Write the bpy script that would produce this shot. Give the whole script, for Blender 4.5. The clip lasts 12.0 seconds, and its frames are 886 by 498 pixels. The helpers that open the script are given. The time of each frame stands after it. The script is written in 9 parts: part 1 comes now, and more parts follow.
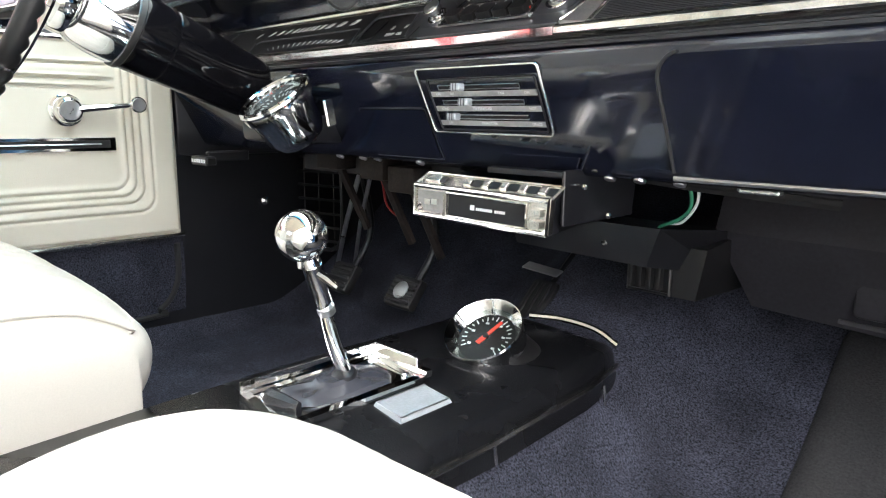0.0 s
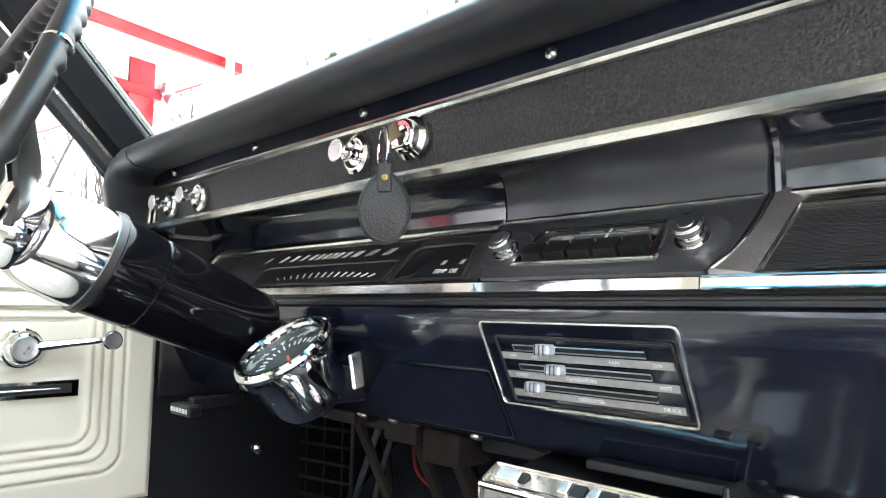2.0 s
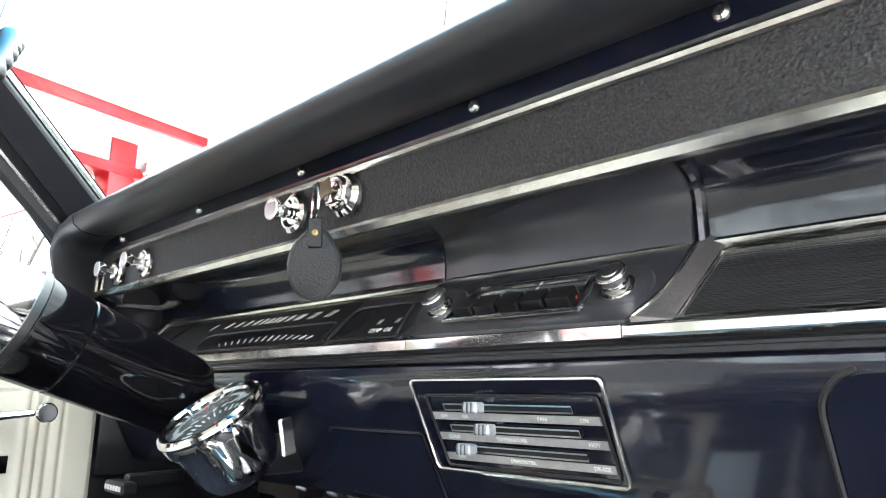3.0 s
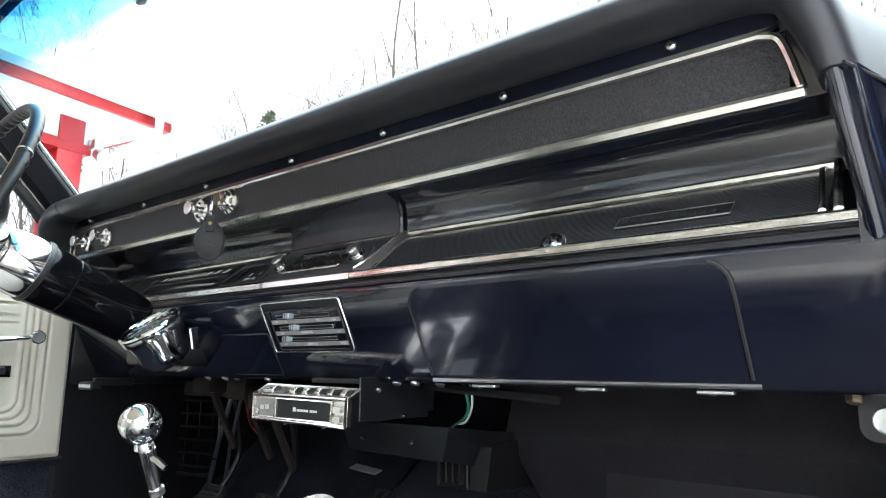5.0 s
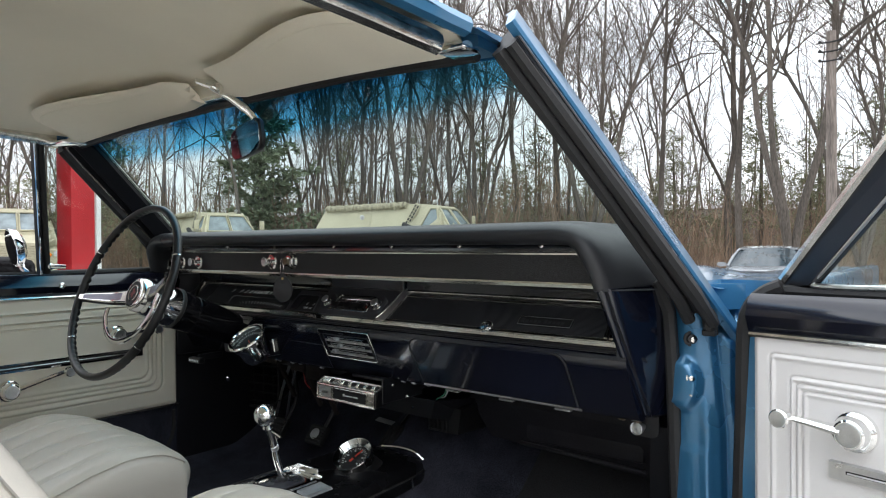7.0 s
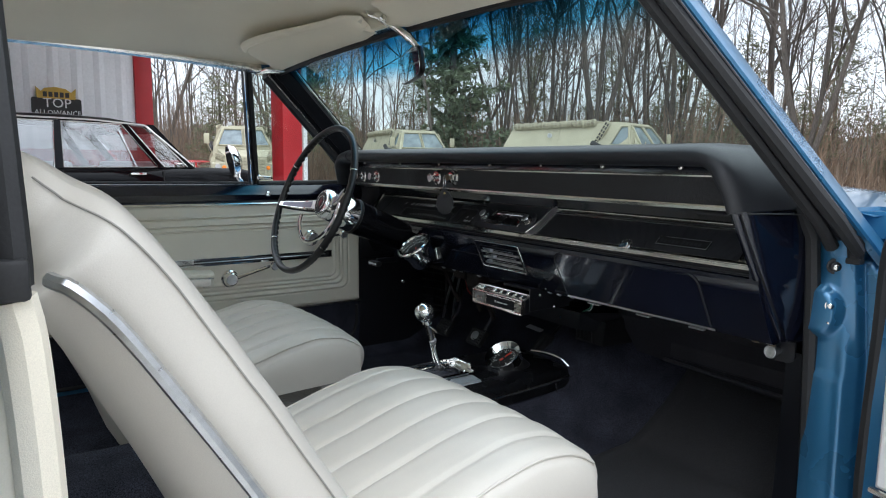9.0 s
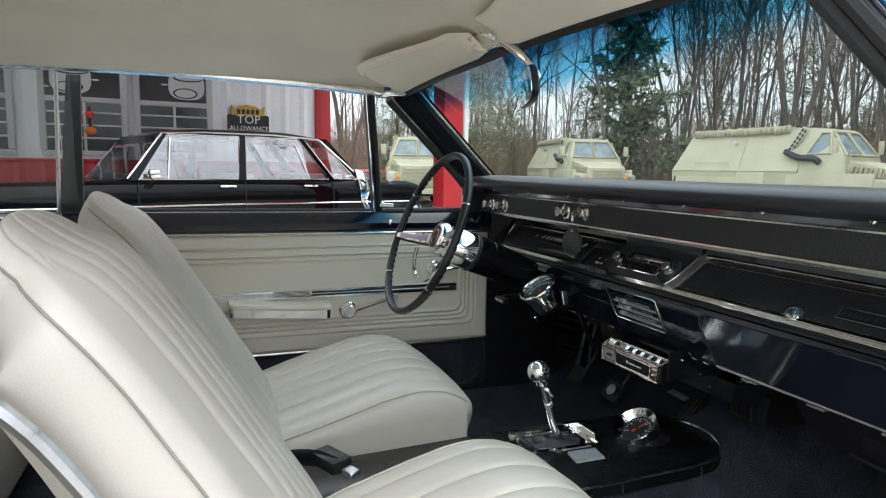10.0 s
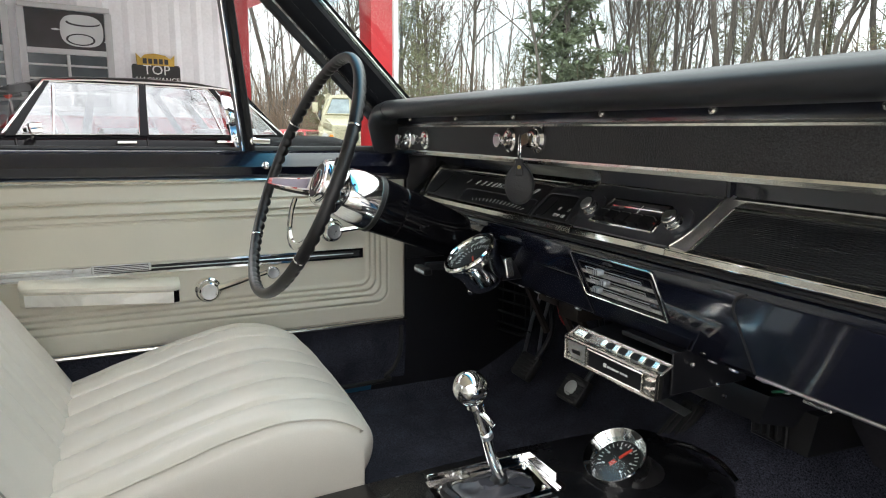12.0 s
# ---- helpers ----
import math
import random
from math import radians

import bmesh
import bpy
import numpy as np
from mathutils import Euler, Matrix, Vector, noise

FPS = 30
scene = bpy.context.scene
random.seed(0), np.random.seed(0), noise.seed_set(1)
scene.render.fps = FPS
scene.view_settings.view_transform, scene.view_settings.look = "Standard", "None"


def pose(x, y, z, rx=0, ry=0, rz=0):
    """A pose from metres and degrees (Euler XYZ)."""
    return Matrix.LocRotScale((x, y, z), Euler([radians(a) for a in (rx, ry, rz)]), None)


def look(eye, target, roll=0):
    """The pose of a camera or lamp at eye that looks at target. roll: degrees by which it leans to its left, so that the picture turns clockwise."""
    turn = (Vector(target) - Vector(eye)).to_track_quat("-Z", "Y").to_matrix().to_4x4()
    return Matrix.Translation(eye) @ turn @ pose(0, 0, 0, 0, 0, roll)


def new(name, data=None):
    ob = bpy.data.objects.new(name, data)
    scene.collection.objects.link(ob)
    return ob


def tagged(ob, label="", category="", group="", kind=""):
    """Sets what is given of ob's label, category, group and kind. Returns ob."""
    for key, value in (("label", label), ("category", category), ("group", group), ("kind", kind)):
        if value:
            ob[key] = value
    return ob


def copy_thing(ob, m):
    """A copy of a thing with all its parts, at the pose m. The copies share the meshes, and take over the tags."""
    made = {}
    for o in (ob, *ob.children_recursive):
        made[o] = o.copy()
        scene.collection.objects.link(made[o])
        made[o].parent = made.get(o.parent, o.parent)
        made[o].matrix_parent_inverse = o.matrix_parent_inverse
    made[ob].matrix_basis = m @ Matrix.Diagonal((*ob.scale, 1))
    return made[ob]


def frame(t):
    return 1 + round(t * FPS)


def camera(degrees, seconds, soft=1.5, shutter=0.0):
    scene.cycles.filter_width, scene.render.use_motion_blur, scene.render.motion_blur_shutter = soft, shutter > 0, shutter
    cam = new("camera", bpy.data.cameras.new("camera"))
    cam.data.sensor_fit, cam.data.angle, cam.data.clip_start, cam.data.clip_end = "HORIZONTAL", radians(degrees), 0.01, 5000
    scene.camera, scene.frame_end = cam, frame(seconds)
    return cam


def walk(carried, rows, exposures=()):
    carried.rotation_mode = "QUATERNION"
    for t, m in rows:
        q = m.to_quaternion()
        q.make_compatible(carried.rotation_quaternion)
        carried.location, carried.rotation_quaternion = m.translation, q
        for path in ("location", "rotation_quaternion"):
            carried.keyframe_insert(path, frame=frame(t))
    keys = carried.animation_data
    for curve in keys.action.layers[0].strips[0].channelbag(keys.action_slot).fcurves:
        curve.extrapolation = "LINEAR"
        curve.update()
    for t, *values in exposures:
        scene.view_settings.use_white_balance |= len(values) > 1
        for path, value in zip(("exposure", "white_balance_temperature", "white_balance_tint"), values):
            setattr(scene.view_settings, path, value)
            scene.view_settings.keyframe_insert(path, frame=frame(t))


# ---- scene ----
cam = camera(67.3, 12.0, 1.1)
PATH = [
    (0, (0.531, -0.865, 0.702), (-0.857, 0.52, 0.308), 0.6),
    (0.3, (0.469, -0.819, 0.756), (-0.978, 0.552, 0.587), 0.9),
    (0.5, (0.466, -0.834, 0.741), (-0.96, 0.569, 0.738), 0.7),
    (1, (0.446, -0.818, 0.766), (-0.975, 0.585, 0.867), 0.8),
    (1.5, (0.402, -0.796, 0.775), (-1.011, 0.612, 0.91), 0.7),
    (2, (0.322, -0.753, 0.762), (-1.083, 0.658, 0.946), 0.8),
    (2.5, (0.282, -0.707, 0.737), (-1.104, 0.704, 1.032), 0.5),
    (3, (0.344, -0.711, 0.744), (-1.003, 0.706, 1.164), 0.3),
    (3.2, (0.399, -0.733, 0.746), (-0.935, 0.689, 1.19), 0.2),
    (4.8, (0.777, -0.919, 0.684), (-0.49, 0.579, 1.071), 0.6),
    (5, (0.798, -0.928, 0.658), (-0.456, 0.589, 1.016), 0.6),
    (5.5, (0.841, -0.971, 0.675), (-0.4, 0.578, 0.924), 0.6),
    (6, (0.988, -1.096, 0.787), (-0.241, 0.47, 0.974), 0.4),
    (6.5, (1.097, -1.232, 0.909), (-0.15, 0.327, 1.022), 0.4),
    (6.7, (1.146, -1.303, 0.951), (-0.11, 0.253, 1.013), 0.1),
    (8.3, (1.383, -1.566, 0.968), (0.045, -0.099, 0.727), 0.3),
    (8.5, (1.38, -1.549, 0.958), (-0.003, -0.125, 0.712), 0.6),
    (9, (1.357, -1.41, 0.96), (-0.273, -0.28, 0.701), 0.6),
    (9.5, (1.313, -1.252, 1.006), (-0.506, -0.456, 0.764), 1.0),
    (10, (1.228, -1.195, 1.018), (-0.637, -0.513, 0.777), 0.7),
    (10.5, (0.993, -1.138, 1.051), (-0.863, -0.44, 0.797), 0.3),
    (11, (0.826, -1.018, 0.983), (-1.018, -0.295, 0.705), 0.3),
    (11.5, (0.747, -0.954, 0.94), (-1.068, -0.152, 0.695), 0.5),
    (12, (0.759, -0.928, 0.931), (-1.02, -0.084, 0.581), 0.5),
]
walk(cam, [(t, look(eye, target, roll)) for t, eye, target, roll in PATH], exposures=[(0.0, 2.5, 6600, 11), (0.5, 2.65, 6450, 10), (1.0, 2.62, 6450, 10), (3.2, 2.72, 6350, 10), (5.0, 2.0, 6250, 10), (5.5, 2.22, 6300, 11), (6.0, 1.75, 6450, 11), (6.5, 0.82, 6550, 10), (8.3, 0.1, 5950, 8), (8.6, 0.12, 5950, 8), (9.0, 0.27, 6050, 8), (9.5, 0.52, 6250, 9), (10.0, 0.60, 6350, 9), (10.5, 0.82, 6450, 9), (11.5, 0.95, 6650, 9), (12.0, 1.12, 6750, 10)])

# ---- light ----
# ---- world and sun: thin bright overcast ----
world = bpy.data.worlds.new("overcast_sky")
scene.world = world
world.use_nodes = True
wn, wl = world.node_tree.nodes, world.node_tree.links
wn.clear()
w_out = wn.new("ShaderNodeOutputWorld")
w_bg = wn.new("ShaderNodeBackground")
w_sky = wn.new("ShaderNodeTexSky")
w_sky.sky_type, w_sky.sun_disc = "NISHITA", False
w_sky.sun_elevation, w_sky.sun_rotation = radians(47), radians(118)
w_sky.air_density, w_sky.dust_density = 1.0, 2.0
w_co = wn.new("ShaderNodeTexCoord")
w_map = wn.new("ShaderNodeMapping")
w_map.inputs["Scale"].default_value = (1.0, 1.0, 2.6)
w_no = wn.new("ShaderNodeTexNoise")
w_no.inputs["Scale"].default_value, w_no.inputs["Detail"].default_value = 2.4, 6.0
w_ra = wn.new("ShaderNodeValToRGB")
w_ra.color_ramp.elements[0].position, w_ra.color_ramp.elements[1].position = 0.36, 0.62
w_ra.color_ramp.elements[0].color = (0.55, 0.55, 0.55, 1)
w_ra.color_ramp.elements[1].color = (1, 1, 1, 1)
w_mix = wn.new("ShaderNodeMix")
w_mix.data_type = "RGBA"
w_mix.inputs[7].default_value = (17.5, 18.0, 18.8, 1)
wl.new(w_co.outputs["Generated"], w_map.inputs["Vector"])
wl.new(w_map.outputs["Vector"], w_no.inputs["Vector"])
wl.new(w_no.outputs["Fac"], w_ra.inputs["Fac"])
wl.new(w_ra.outputs["Color"], w_mix.inputs["Factor"])
wl.new(w_sky.outputs["Color"], w_mix.inputs[6])
# an overcast sky is dimmer towards the horizon than overhead
w_sep, w_grad, w_dim = wn.new("ShaderNodeSeparateXYZ"), wn.new("ShaderNodeMapRange"), wn.new("ShaderNodeMix")
w_grad.inputs["From Min"].default_value, w_grad.inputs["From Max"].default_value = 0.0, 1.0
w_grad.inputs["To Min"].default_value, w_grad.inputs["To Max"].default_value = 0.44, 1.24
w_dim.data_type, w_dim.blend_type = "RGBA", "MULTIPLY"
w_dim.inputs["Factor"].default_value = 1.0
wl.new(w_co.outputs["Generated"], w_sep.inputs["Vector"])
wl.new(w_sep.outputs["Z"], w_grad.inputs["Value"])
wl.new(w_mix.outputs[2], w_dim.inputs[6])
wl.new(w_grad.outputs["Result"], w_dim.inputs[7])
wl.new(w_dim.outputs[2], w_bg.inputs["Color"])
w_bg.inputs["Strength"].default_value = 0.135
wl.new(w_bg.outputs["Background"], w_out.inputs["Surface"])

sun_data = bpy.data.lights.new("sun", "SUN")
sun_data.energy, sun_data.angle, sun_data.color = 0.6, radians(45), (1.0, 0.96, 0.9)
sun = new("sun", sun_data)
sun.matrix_world = look((5.0, -2.6, 6.0), (0, 0, 0))


# ---- materials ----
def material(name, color, rough=0.5, metal=0.0, grain=0.0, grain_scale=200.0, vary=0.12, vary_scale=6.0, bump=0.0, bump_scale=None,
             coat=0.0, spec=0.5, rough_vary=0.08, second=None, stretch=(1, 1, 1)):
    """Base colour with variation at two scales, roughness variation and fine relief."""
    m = bpy.data.materials.new(name)
    m.use_nodes = True
    n, l = m.node_tree.nodes, m.node_tree.links
    b = n["Principled BSDF"]
    b.inputs["Metallic"].default_value = metal
    b.inputs["Specular IOR Level"].default_value = spec
    b.inputs["Coat Weight"].default_value = coat
    b.inputs["Coat Roughness"].default_value = 0.06
    co = n.new("ShaderNodeTexCoord")
    mp = n.new("ShaderNodeMapping")
    mp.inputs["Scale"].default_value = stretch
    l.new(co.outputs["Object"], mp.inputs["Vector"])
    big = n.new("ShaderNodeTexNoise")
    big.inputs["Scale"].default_value, big.inputs["Detail"].default_value = vary_scale, 4.0
    fine = n.new("ShaderNodeTexNoise")
    fine.inputs["Scale"].default_value, fine.inputs["Detail"].default_value = grain_scale, 3.0
    for t in (big, fine):
        l.new(mp.outputs["Vector"], t.inputs["Vector"])
    ramp = n.new("ShaderNodeValToRGB")
    c2 = second if second else [c * (1 - vary) for c in color]
    c1 = color if second else [min(1, c * (1 + vary)) for c in color]
    ramp.color_ramp.elements[0].color, ramp.color_ramp.elements[1].color = (*c2, 1), (*c1, 1)
    ramp.color_ramp.elements[0].position, ramp.color_ramp.elements[1].position = 0.32, 0.68
    l.new(big.outputs["Fac"], ramp.inputs["Fac"])
    last = ramp.outputs["Color"]
    if grain:
        mul = n.new("ShaderNodeMix")
        mul.data_type, mul.blend_type = "RGBA", "MULTIPLY"
        mul.inputs["Factor"].default_value = 1.0
        gr = n.new("ShaderNodeMapRange")
        gr.inputs["From Min"].default_value, gr.inputs["From Max"].default_value = 0.3, 0.7
        gr.inputs["To Min"].default_value, gr.inputs["To Max"].default_value = 1 - grain, 1 + grain
        l.new(fine.outputs["Fac"], gr.inputs["Value"])
        l.new(last, mul.inputs[6])
        l.new(gr.outputs["Result"], mul.inputs[7])
        last = mul.outputs[2]
    l.new(last, b.inputs["Base Color"])
    rr = n.new("ShaderNodeMapRange")
    rr.inputs["To Min"].default_value, rr.inputs["To Max"].default_value = max(0.02, rough - rough_vary), min(1, rough + rough_vary)
    l.new(big.outputs["Fac"], rr.inputs["Value"])
    l.new(rr.outputs["Result"], b.inputs["Roughness"])
    if bump:
        bp = n.new("ShaderNodeBump")
        bp.inputs["Strength"].default_value, bp.inputs["Distance"].default_value = bump, 0.002
        src = fine
        if bump_scale:
            src = n.new("ShaderNodeTexNoise")
            src.inputs["Scale"].default_value, src.inputs["Detail"].default_value = bump_scale, 2.0
            l.new(mp.outputs["Vector"], src.inputs["Vector"])
        l.new(src.outputs["Fac"], bp.inputs["Height"])
        l.new(bp.outputs["Normal"], b.inputs["Normal"])
    return m


def glass_material(name, tint=(0.86, 0.91, 0.9), gloss=0.07, band=False, edge=0.7):
    """Thin window glass: clear transmission with a surface reflection; band: a blue shade band fading down from the top edge."""
    m = bpy.data.materials.new(name)
    m.use_nodes = True
    n, l = m.node_tree.nodes, m.node_tree.links
    n.clear()
    out, mix = n.new("ShaderNodeOutputMaterial"), n.new("ShaderNodeMixShader")
    tr, gl = n.new("ShaderNodeBsdfTransparent"), n.new("ShaderNodeBsdfGlossy")
    gl.inputs["Roughness"].default_value = 0.02
    tr.inputs["Color"].default_value = (*tint, 1)
    lw, pw, mr = n.new("ShaderNodeLayerWeight"), n.new("ShaderNodeMath"), n.new("ShaderNodeMapRange")
    lw.inputs["Blend"].default_value = 0.5
    pw.operation = "POWER"
    pw.inputs[1].default_value = 4.0
    l.new(lw.outputs["Facing"], pw.inputs[0])
    l.new(pw.outputs["Value"], mr.inputs["Value"])
    mr.inputs["To Min"].default_value, mr.inputs["To Max"].default_value = gloss, edge
    l.new(mr.outputs["Result"], mix.inputs["Fac"])
    if band:
        co, se, no = n.new("ShaderNodeTexCoord"), n.new("ShaderNodeSeparateXYZ"), n.new("ShaderNodeMapRange")
        l.new(co.outputs["Object"], se.inputs["Vector"])
        no.inputs["From Min"].default_value, no.inputs["From Max"].default_value = 1.172, 1.238
        l.new(se.outputs["Z"], no.inputs["Value"])
        ra = n.new("ShaderNodeValToRGB")
        ra.color_ramp.elements[0].color = (*tint, 1)
        ra.color_ramp.elements[1].color = (0.010, 0.10, 0.21, 1)
        e = ra.color_ramp.elements.new(0.45)
        e.color = (0.12, 0.44, 0.62, 1)
        l.new(no.outputs["Result"], ra.inputs["Fac"])
        l.new(ra.outputs["Color"], tr.inputs["Color"])
    l.new(tr.outputs["BSDF"], mix.inputs[1])
    l.new(gl.outputs["BSDF"], mix.inputs[2])
    l.new(mix.outputs["Shader"], out.inputs["Surface"])
    return m


M = {}
M["pad"] = material("black_padded_vinyl", (0.014, 0.015, 0.018), 0.38, grain=0.15, grain_scale=1400, bump=0.10, vary=0.2)
M["paint"] = material("black_gloss_paint", (0.0058, 0.0072, 0.0155), 0.15, coat=0.8, vary=0.3, vary_scale=3, rough_vary=0.05, bump=0.03, bump_scale=22)
M["car_black"] = material("deep_black_car_paint", (0.003, 0.003, 0.004), 0.06, vary=0.2, vary_scale=3, rough_vary=0.03, spec=0.18)
M["satin"] = material("black_satin_metal", (0.009, 0.0095, 0.012), 0.34, vary=0.25, bump=0.05, bump_scale=300)
M["pillar_black"] = material("black_pillar_paint", (0.0045, 0.005, 0.007), 0.42, vary=0.25, bump=0.04, bump_scale=300, spec=0.2)
M["cloth"] = material("black_grained_insert", (0.020, 0.020, 0.022), 0.5, grain=0.75, grain_scale=480, bump=0.9, bump_scale=430, vary=0.15)
M["panel_grey"] = material("satin_grey_panel", (0.075, 0.078, 0.088), 0.33, metal=0.4, vary=0.2, grain=0.1, grain_scale=400)
M["ribbed"] = material("dark_grey_ribbed_metal", (0.050, 0.052, 0.058), 0.34, metal=0.3, vary=0.15)
M["sweep_metal"] = material("dark_brushed_moulding", (0.58, 0.555, 0.55), 0.38, metal=0.9, vary=0.1, vary_scale=30, grain=0.08, grain_scale=400)
M["chrome"] = material("chrome_plating", (0.86, 0.86, 0.85), 0.07, metal=1.0, vary=0.04, vary_scale=40, rough_vary=0.04)
M["grey_satin"] = material("dark_grey_satin_paint", (0.040, 0.041, 0.050), 0.24, vary=0.2, vary_scale=8, bump=0.04, bump_scale=200)
M["worn_chrome"] = material("worn_chrome_trim", (0.78, 0.765, 0.715), 0.19, metal=1.0, vary=0.14, vary_scale=60, rough_vary=0.1, grain=0.1, grain_scale=500)
M["alu"] = material("brushed_aluminium", (0.62, 0.63, 0.64), 0.3, metal=1.0, vary=0.08, grain=0.12, grain_scale=300, stretch=(1, 12, 12))
M["vinyl"] = material("off_white_vinyl", (0.575, 0.54, 0.48), 0.38, grain=0.03, grain_scale=700, bump=0.12, bump_scale=650, vary=0.035, vary_scale=5)
M["vinyl_door"] = material("cream_door_vinyl", (0.72, 0.675, 0.57), 0.38, grain=0.03, grain_scale=700, bump=0.12, bump_scale=600, vary=0.03)
M["vinyl_white"] = material("white_door_vinyl", (0.70, 0.685, 0.675), 0.38, grain=0.03, grain_scale=700, bump=0.12, bump_scale=600, vary=0.03)
M["headliner"] = material("cream_headliner", (0.80, 0.735, 0.60), 0.75, grain=0.06, grain_scale=900, bump=0.25, vary=0.06, vary_scale=3)
M["carpet"] = material("black_loop_carpet", (0.034, 0.036, 0.050), 0.95, grain=0.85, grain_scale=420, bump=1.0, vary=0.3, vary_scale=14, spec=0.15)
M["rubber"] = material("black_rubber", (0.014, 0.014, 0.015), 0.6, grain=0.2, grain_scale=300, bump=0.15, vary=0.3)
M["plastic"] = material("black_plastic", (0.011, 0.011, 0.012), 0.35, vary=0.25, bump=0.05, bump_scale=400)
M["grey_plastic"] = material("charcoal_plastic_housing", (0.020, 0.019, 0.023), 0.5, vary=0.25, vary_scale=12, grain=0.2, grain_scale=200)
M["welt"] = material("grey_seat_welt", (0.26, 0.245, 0.22), 0.5, vary=0.2)
M["blue"] = material("metallic_blue_paint", (0.042, 0.172, 0.325), 0.28, metal=0.45, coat=0.8, vary=0.06, grain=0.10, grain_scale=1500)
M["silver"] = material("satin_silver_plate", (0.42, 0.45, 0.48), 0.42, metal=0.35, vary=0.1, vary_scale=30, grain=0.12, grain_scale=400)
M["white_print"] = material("white_print", (0.72, 0.74, 0.73), 0.6, vary=0.05)
M["grey_print"] = material("grey_print_band", (0.38, 0.38, 0.37), 0.4, metal=0.4, vary=0.2, grain=0.1)
M["dial"] = material("black_dial_face", (0.008, 0.008, 0.009), 0.55, vary=0.2)
M["red_needle"] = material("red_needle", (0.75, 0.06, 0.03), 0.5, vary=0.05)
M["rust"] = material("rusty_bracket", (0.014, 0.009, 0.007), 0.7, vary=0.5, vary_scale=60, grain=0.4, bump=0.4)
M["key_metal"] = material("dull_bronze_key", (0.20, 0.16, 0.11), 0.4, metal=0.8, vary=0.25, vary_scale=60)
M["spoke_inlay"] = material("brushed_lilac_grey_metal", (0.30, 0.29, 0.36), 0.35, metal=0.4, vary=0.08, vary_scale=30, grain=0.08, grain_scale=500)
M["emblem_red"] = material("dull_red_enamel", (0.16, 0.02, 0.018), 0.35, vary=0.2)
M["console_vinyl"] = material("glossy_black_console_vinyl", (0.0055, 0.0058, 0.0070), 0.27, grain=0.2, grain_scale=600, bump=0.22, bump_scale=420, vary=0.25, vary_scale=9)
M["brass"] = material("brass_fitting", (0.45, 0.33, 0.14), 0.35, metal=1.0, vary=0.15)
M["leather"] = material("black_leather", (0.009, 0.009, 0.011), 0.34, grain=0.3, grain_scale=500, bump=0.5, vary=0.2)
M["wire_green"] = material("green_wire", (0.03, 0.22, 0.12), 0.4)
M["wire_red"] = material("red_wire", (0.35, 0.02, 0.02), 0.4)
M["mat_grey"] = material("grey_floor_mat", (0.021, 0.021, 0.023), 0.8, grain=0.5, grain_scale=350, bump=0.6, vary=0.12)
M["glass"] = glass_material("window_glass", (0.90, 0.94, 0.93), 0.05)
M["car_glass"] = glass_material("reflective_car_glass", (0.95, 0.96, 0.96), 0.20)
M["gauge_glass"] = glass_material("gauge_glass", (0.95, 0.97, 0.97), 0.02, edge=0.3)
M["windshield"] = glass_material("shaded_windshield", (0.80, 0.88, 0.855), 0.03, band=True)
M["mirror"] = material("mirror_silver", (0.9, 0.9, 0.9), 0.02, metal=1.0, vary=0.0, rough_vary=0.0)
# outdoors
# lot surface made up this pale so its bounce lifts headliner and siding
M["gravel"] = material("grey_gravel_lot", (0.47, 0.45, 0.42), 0.95, grain=0.35, grain_scale=60, bump=0.8, bump_scale=40, vary=0.25, vary_scale=0.35)
M["litter"] = material("brown_leaf_litter", (0.17, 0.12, 0.075), 0.95, grain=0.5, grain_scale=25, bump=0.8, bump_scale=20, vary=0.35, vary_scale=0.5)
M["bark"] = material("grey_brown_bark", (0.098, 0.084, 0.072), 0.95, grain=0.4, grain_scale=30, bump=0.8, bump_scale=18, vary=0.3, vary_scale=1.2, stretch=(1, 1, 0.25))
M["pole_wood"] = material("weathered_pole_wood", (0.17, 0.145, 0.13), 0.9, grain=0.4, grain_scale=40, bump=0.5, vary=0.3, stretch=(1, 1, 0.1))
M["twig"] = material("grey_twigs", (0.125, 0.105, 0.088), 0.95, vary=0.25, vary_scale=1.0)
M["brush"] = material("reddish_brown_brush", (0.20, 0.140, 0.098), 0.95, vary=0.4, vary_scale=0.8)
M["far_wood"] = material("hazy_far_woods", (0.17, 0.15, 0.135), 1.0, vary=0.35, vary_scale=0.25, grain=0.5, grain_scale=1.5)
M["needle"] = material("dark_evergreen", (0.140, 0.175, 0.105), 0.8, vary=0.45, vary_scale=2.0)
M["needle_dry"] = material("olive_evergreen", (0.150, 0.155, 0.090), 0.85, vary=0.4, vary_scale=2.0)
M["red"] = material("red_painted_metal", (0.42, 0.012, 0.018), 0.4, vary=0.1, vary_scale=2, coat=0.1)
M["siding"] = material("white_ribbed_siding", (0.84, 0.85, 0.88), 0.45, vary=0.05, vary_scale=1.5, grain=0.04, grain_scale=30)
M["white_soffit"] = material("white_soffit_panel", (0.85, 0.86, 0.86), 0.5, vary=0.04, vary_scale=2)
M["white_trim"] = material("white_painted_trim", (0.72, 0.73, 0.73), 0.5, vary=0.05, vary_scale=2)
M["tan"] = material("desert_tan_paint", (0.40, 0.375, 0.270), 0.75, vary=0.1, vary_scale=1.5, grain=0.08, grain_scale=20)
M["tan_dark"] = material("faded_tan_netting", (0.33, 0.305, 0.225), 0.9, vary=0.3, vary_scale=8, grain=0.5, grain_scale=40, bump=0.8)
M["silver_car"] = material("silver_car_paint", (0.30, 0.32, 0.34), 0.25, metal=0.4, coat=0.6, vary=0.05)
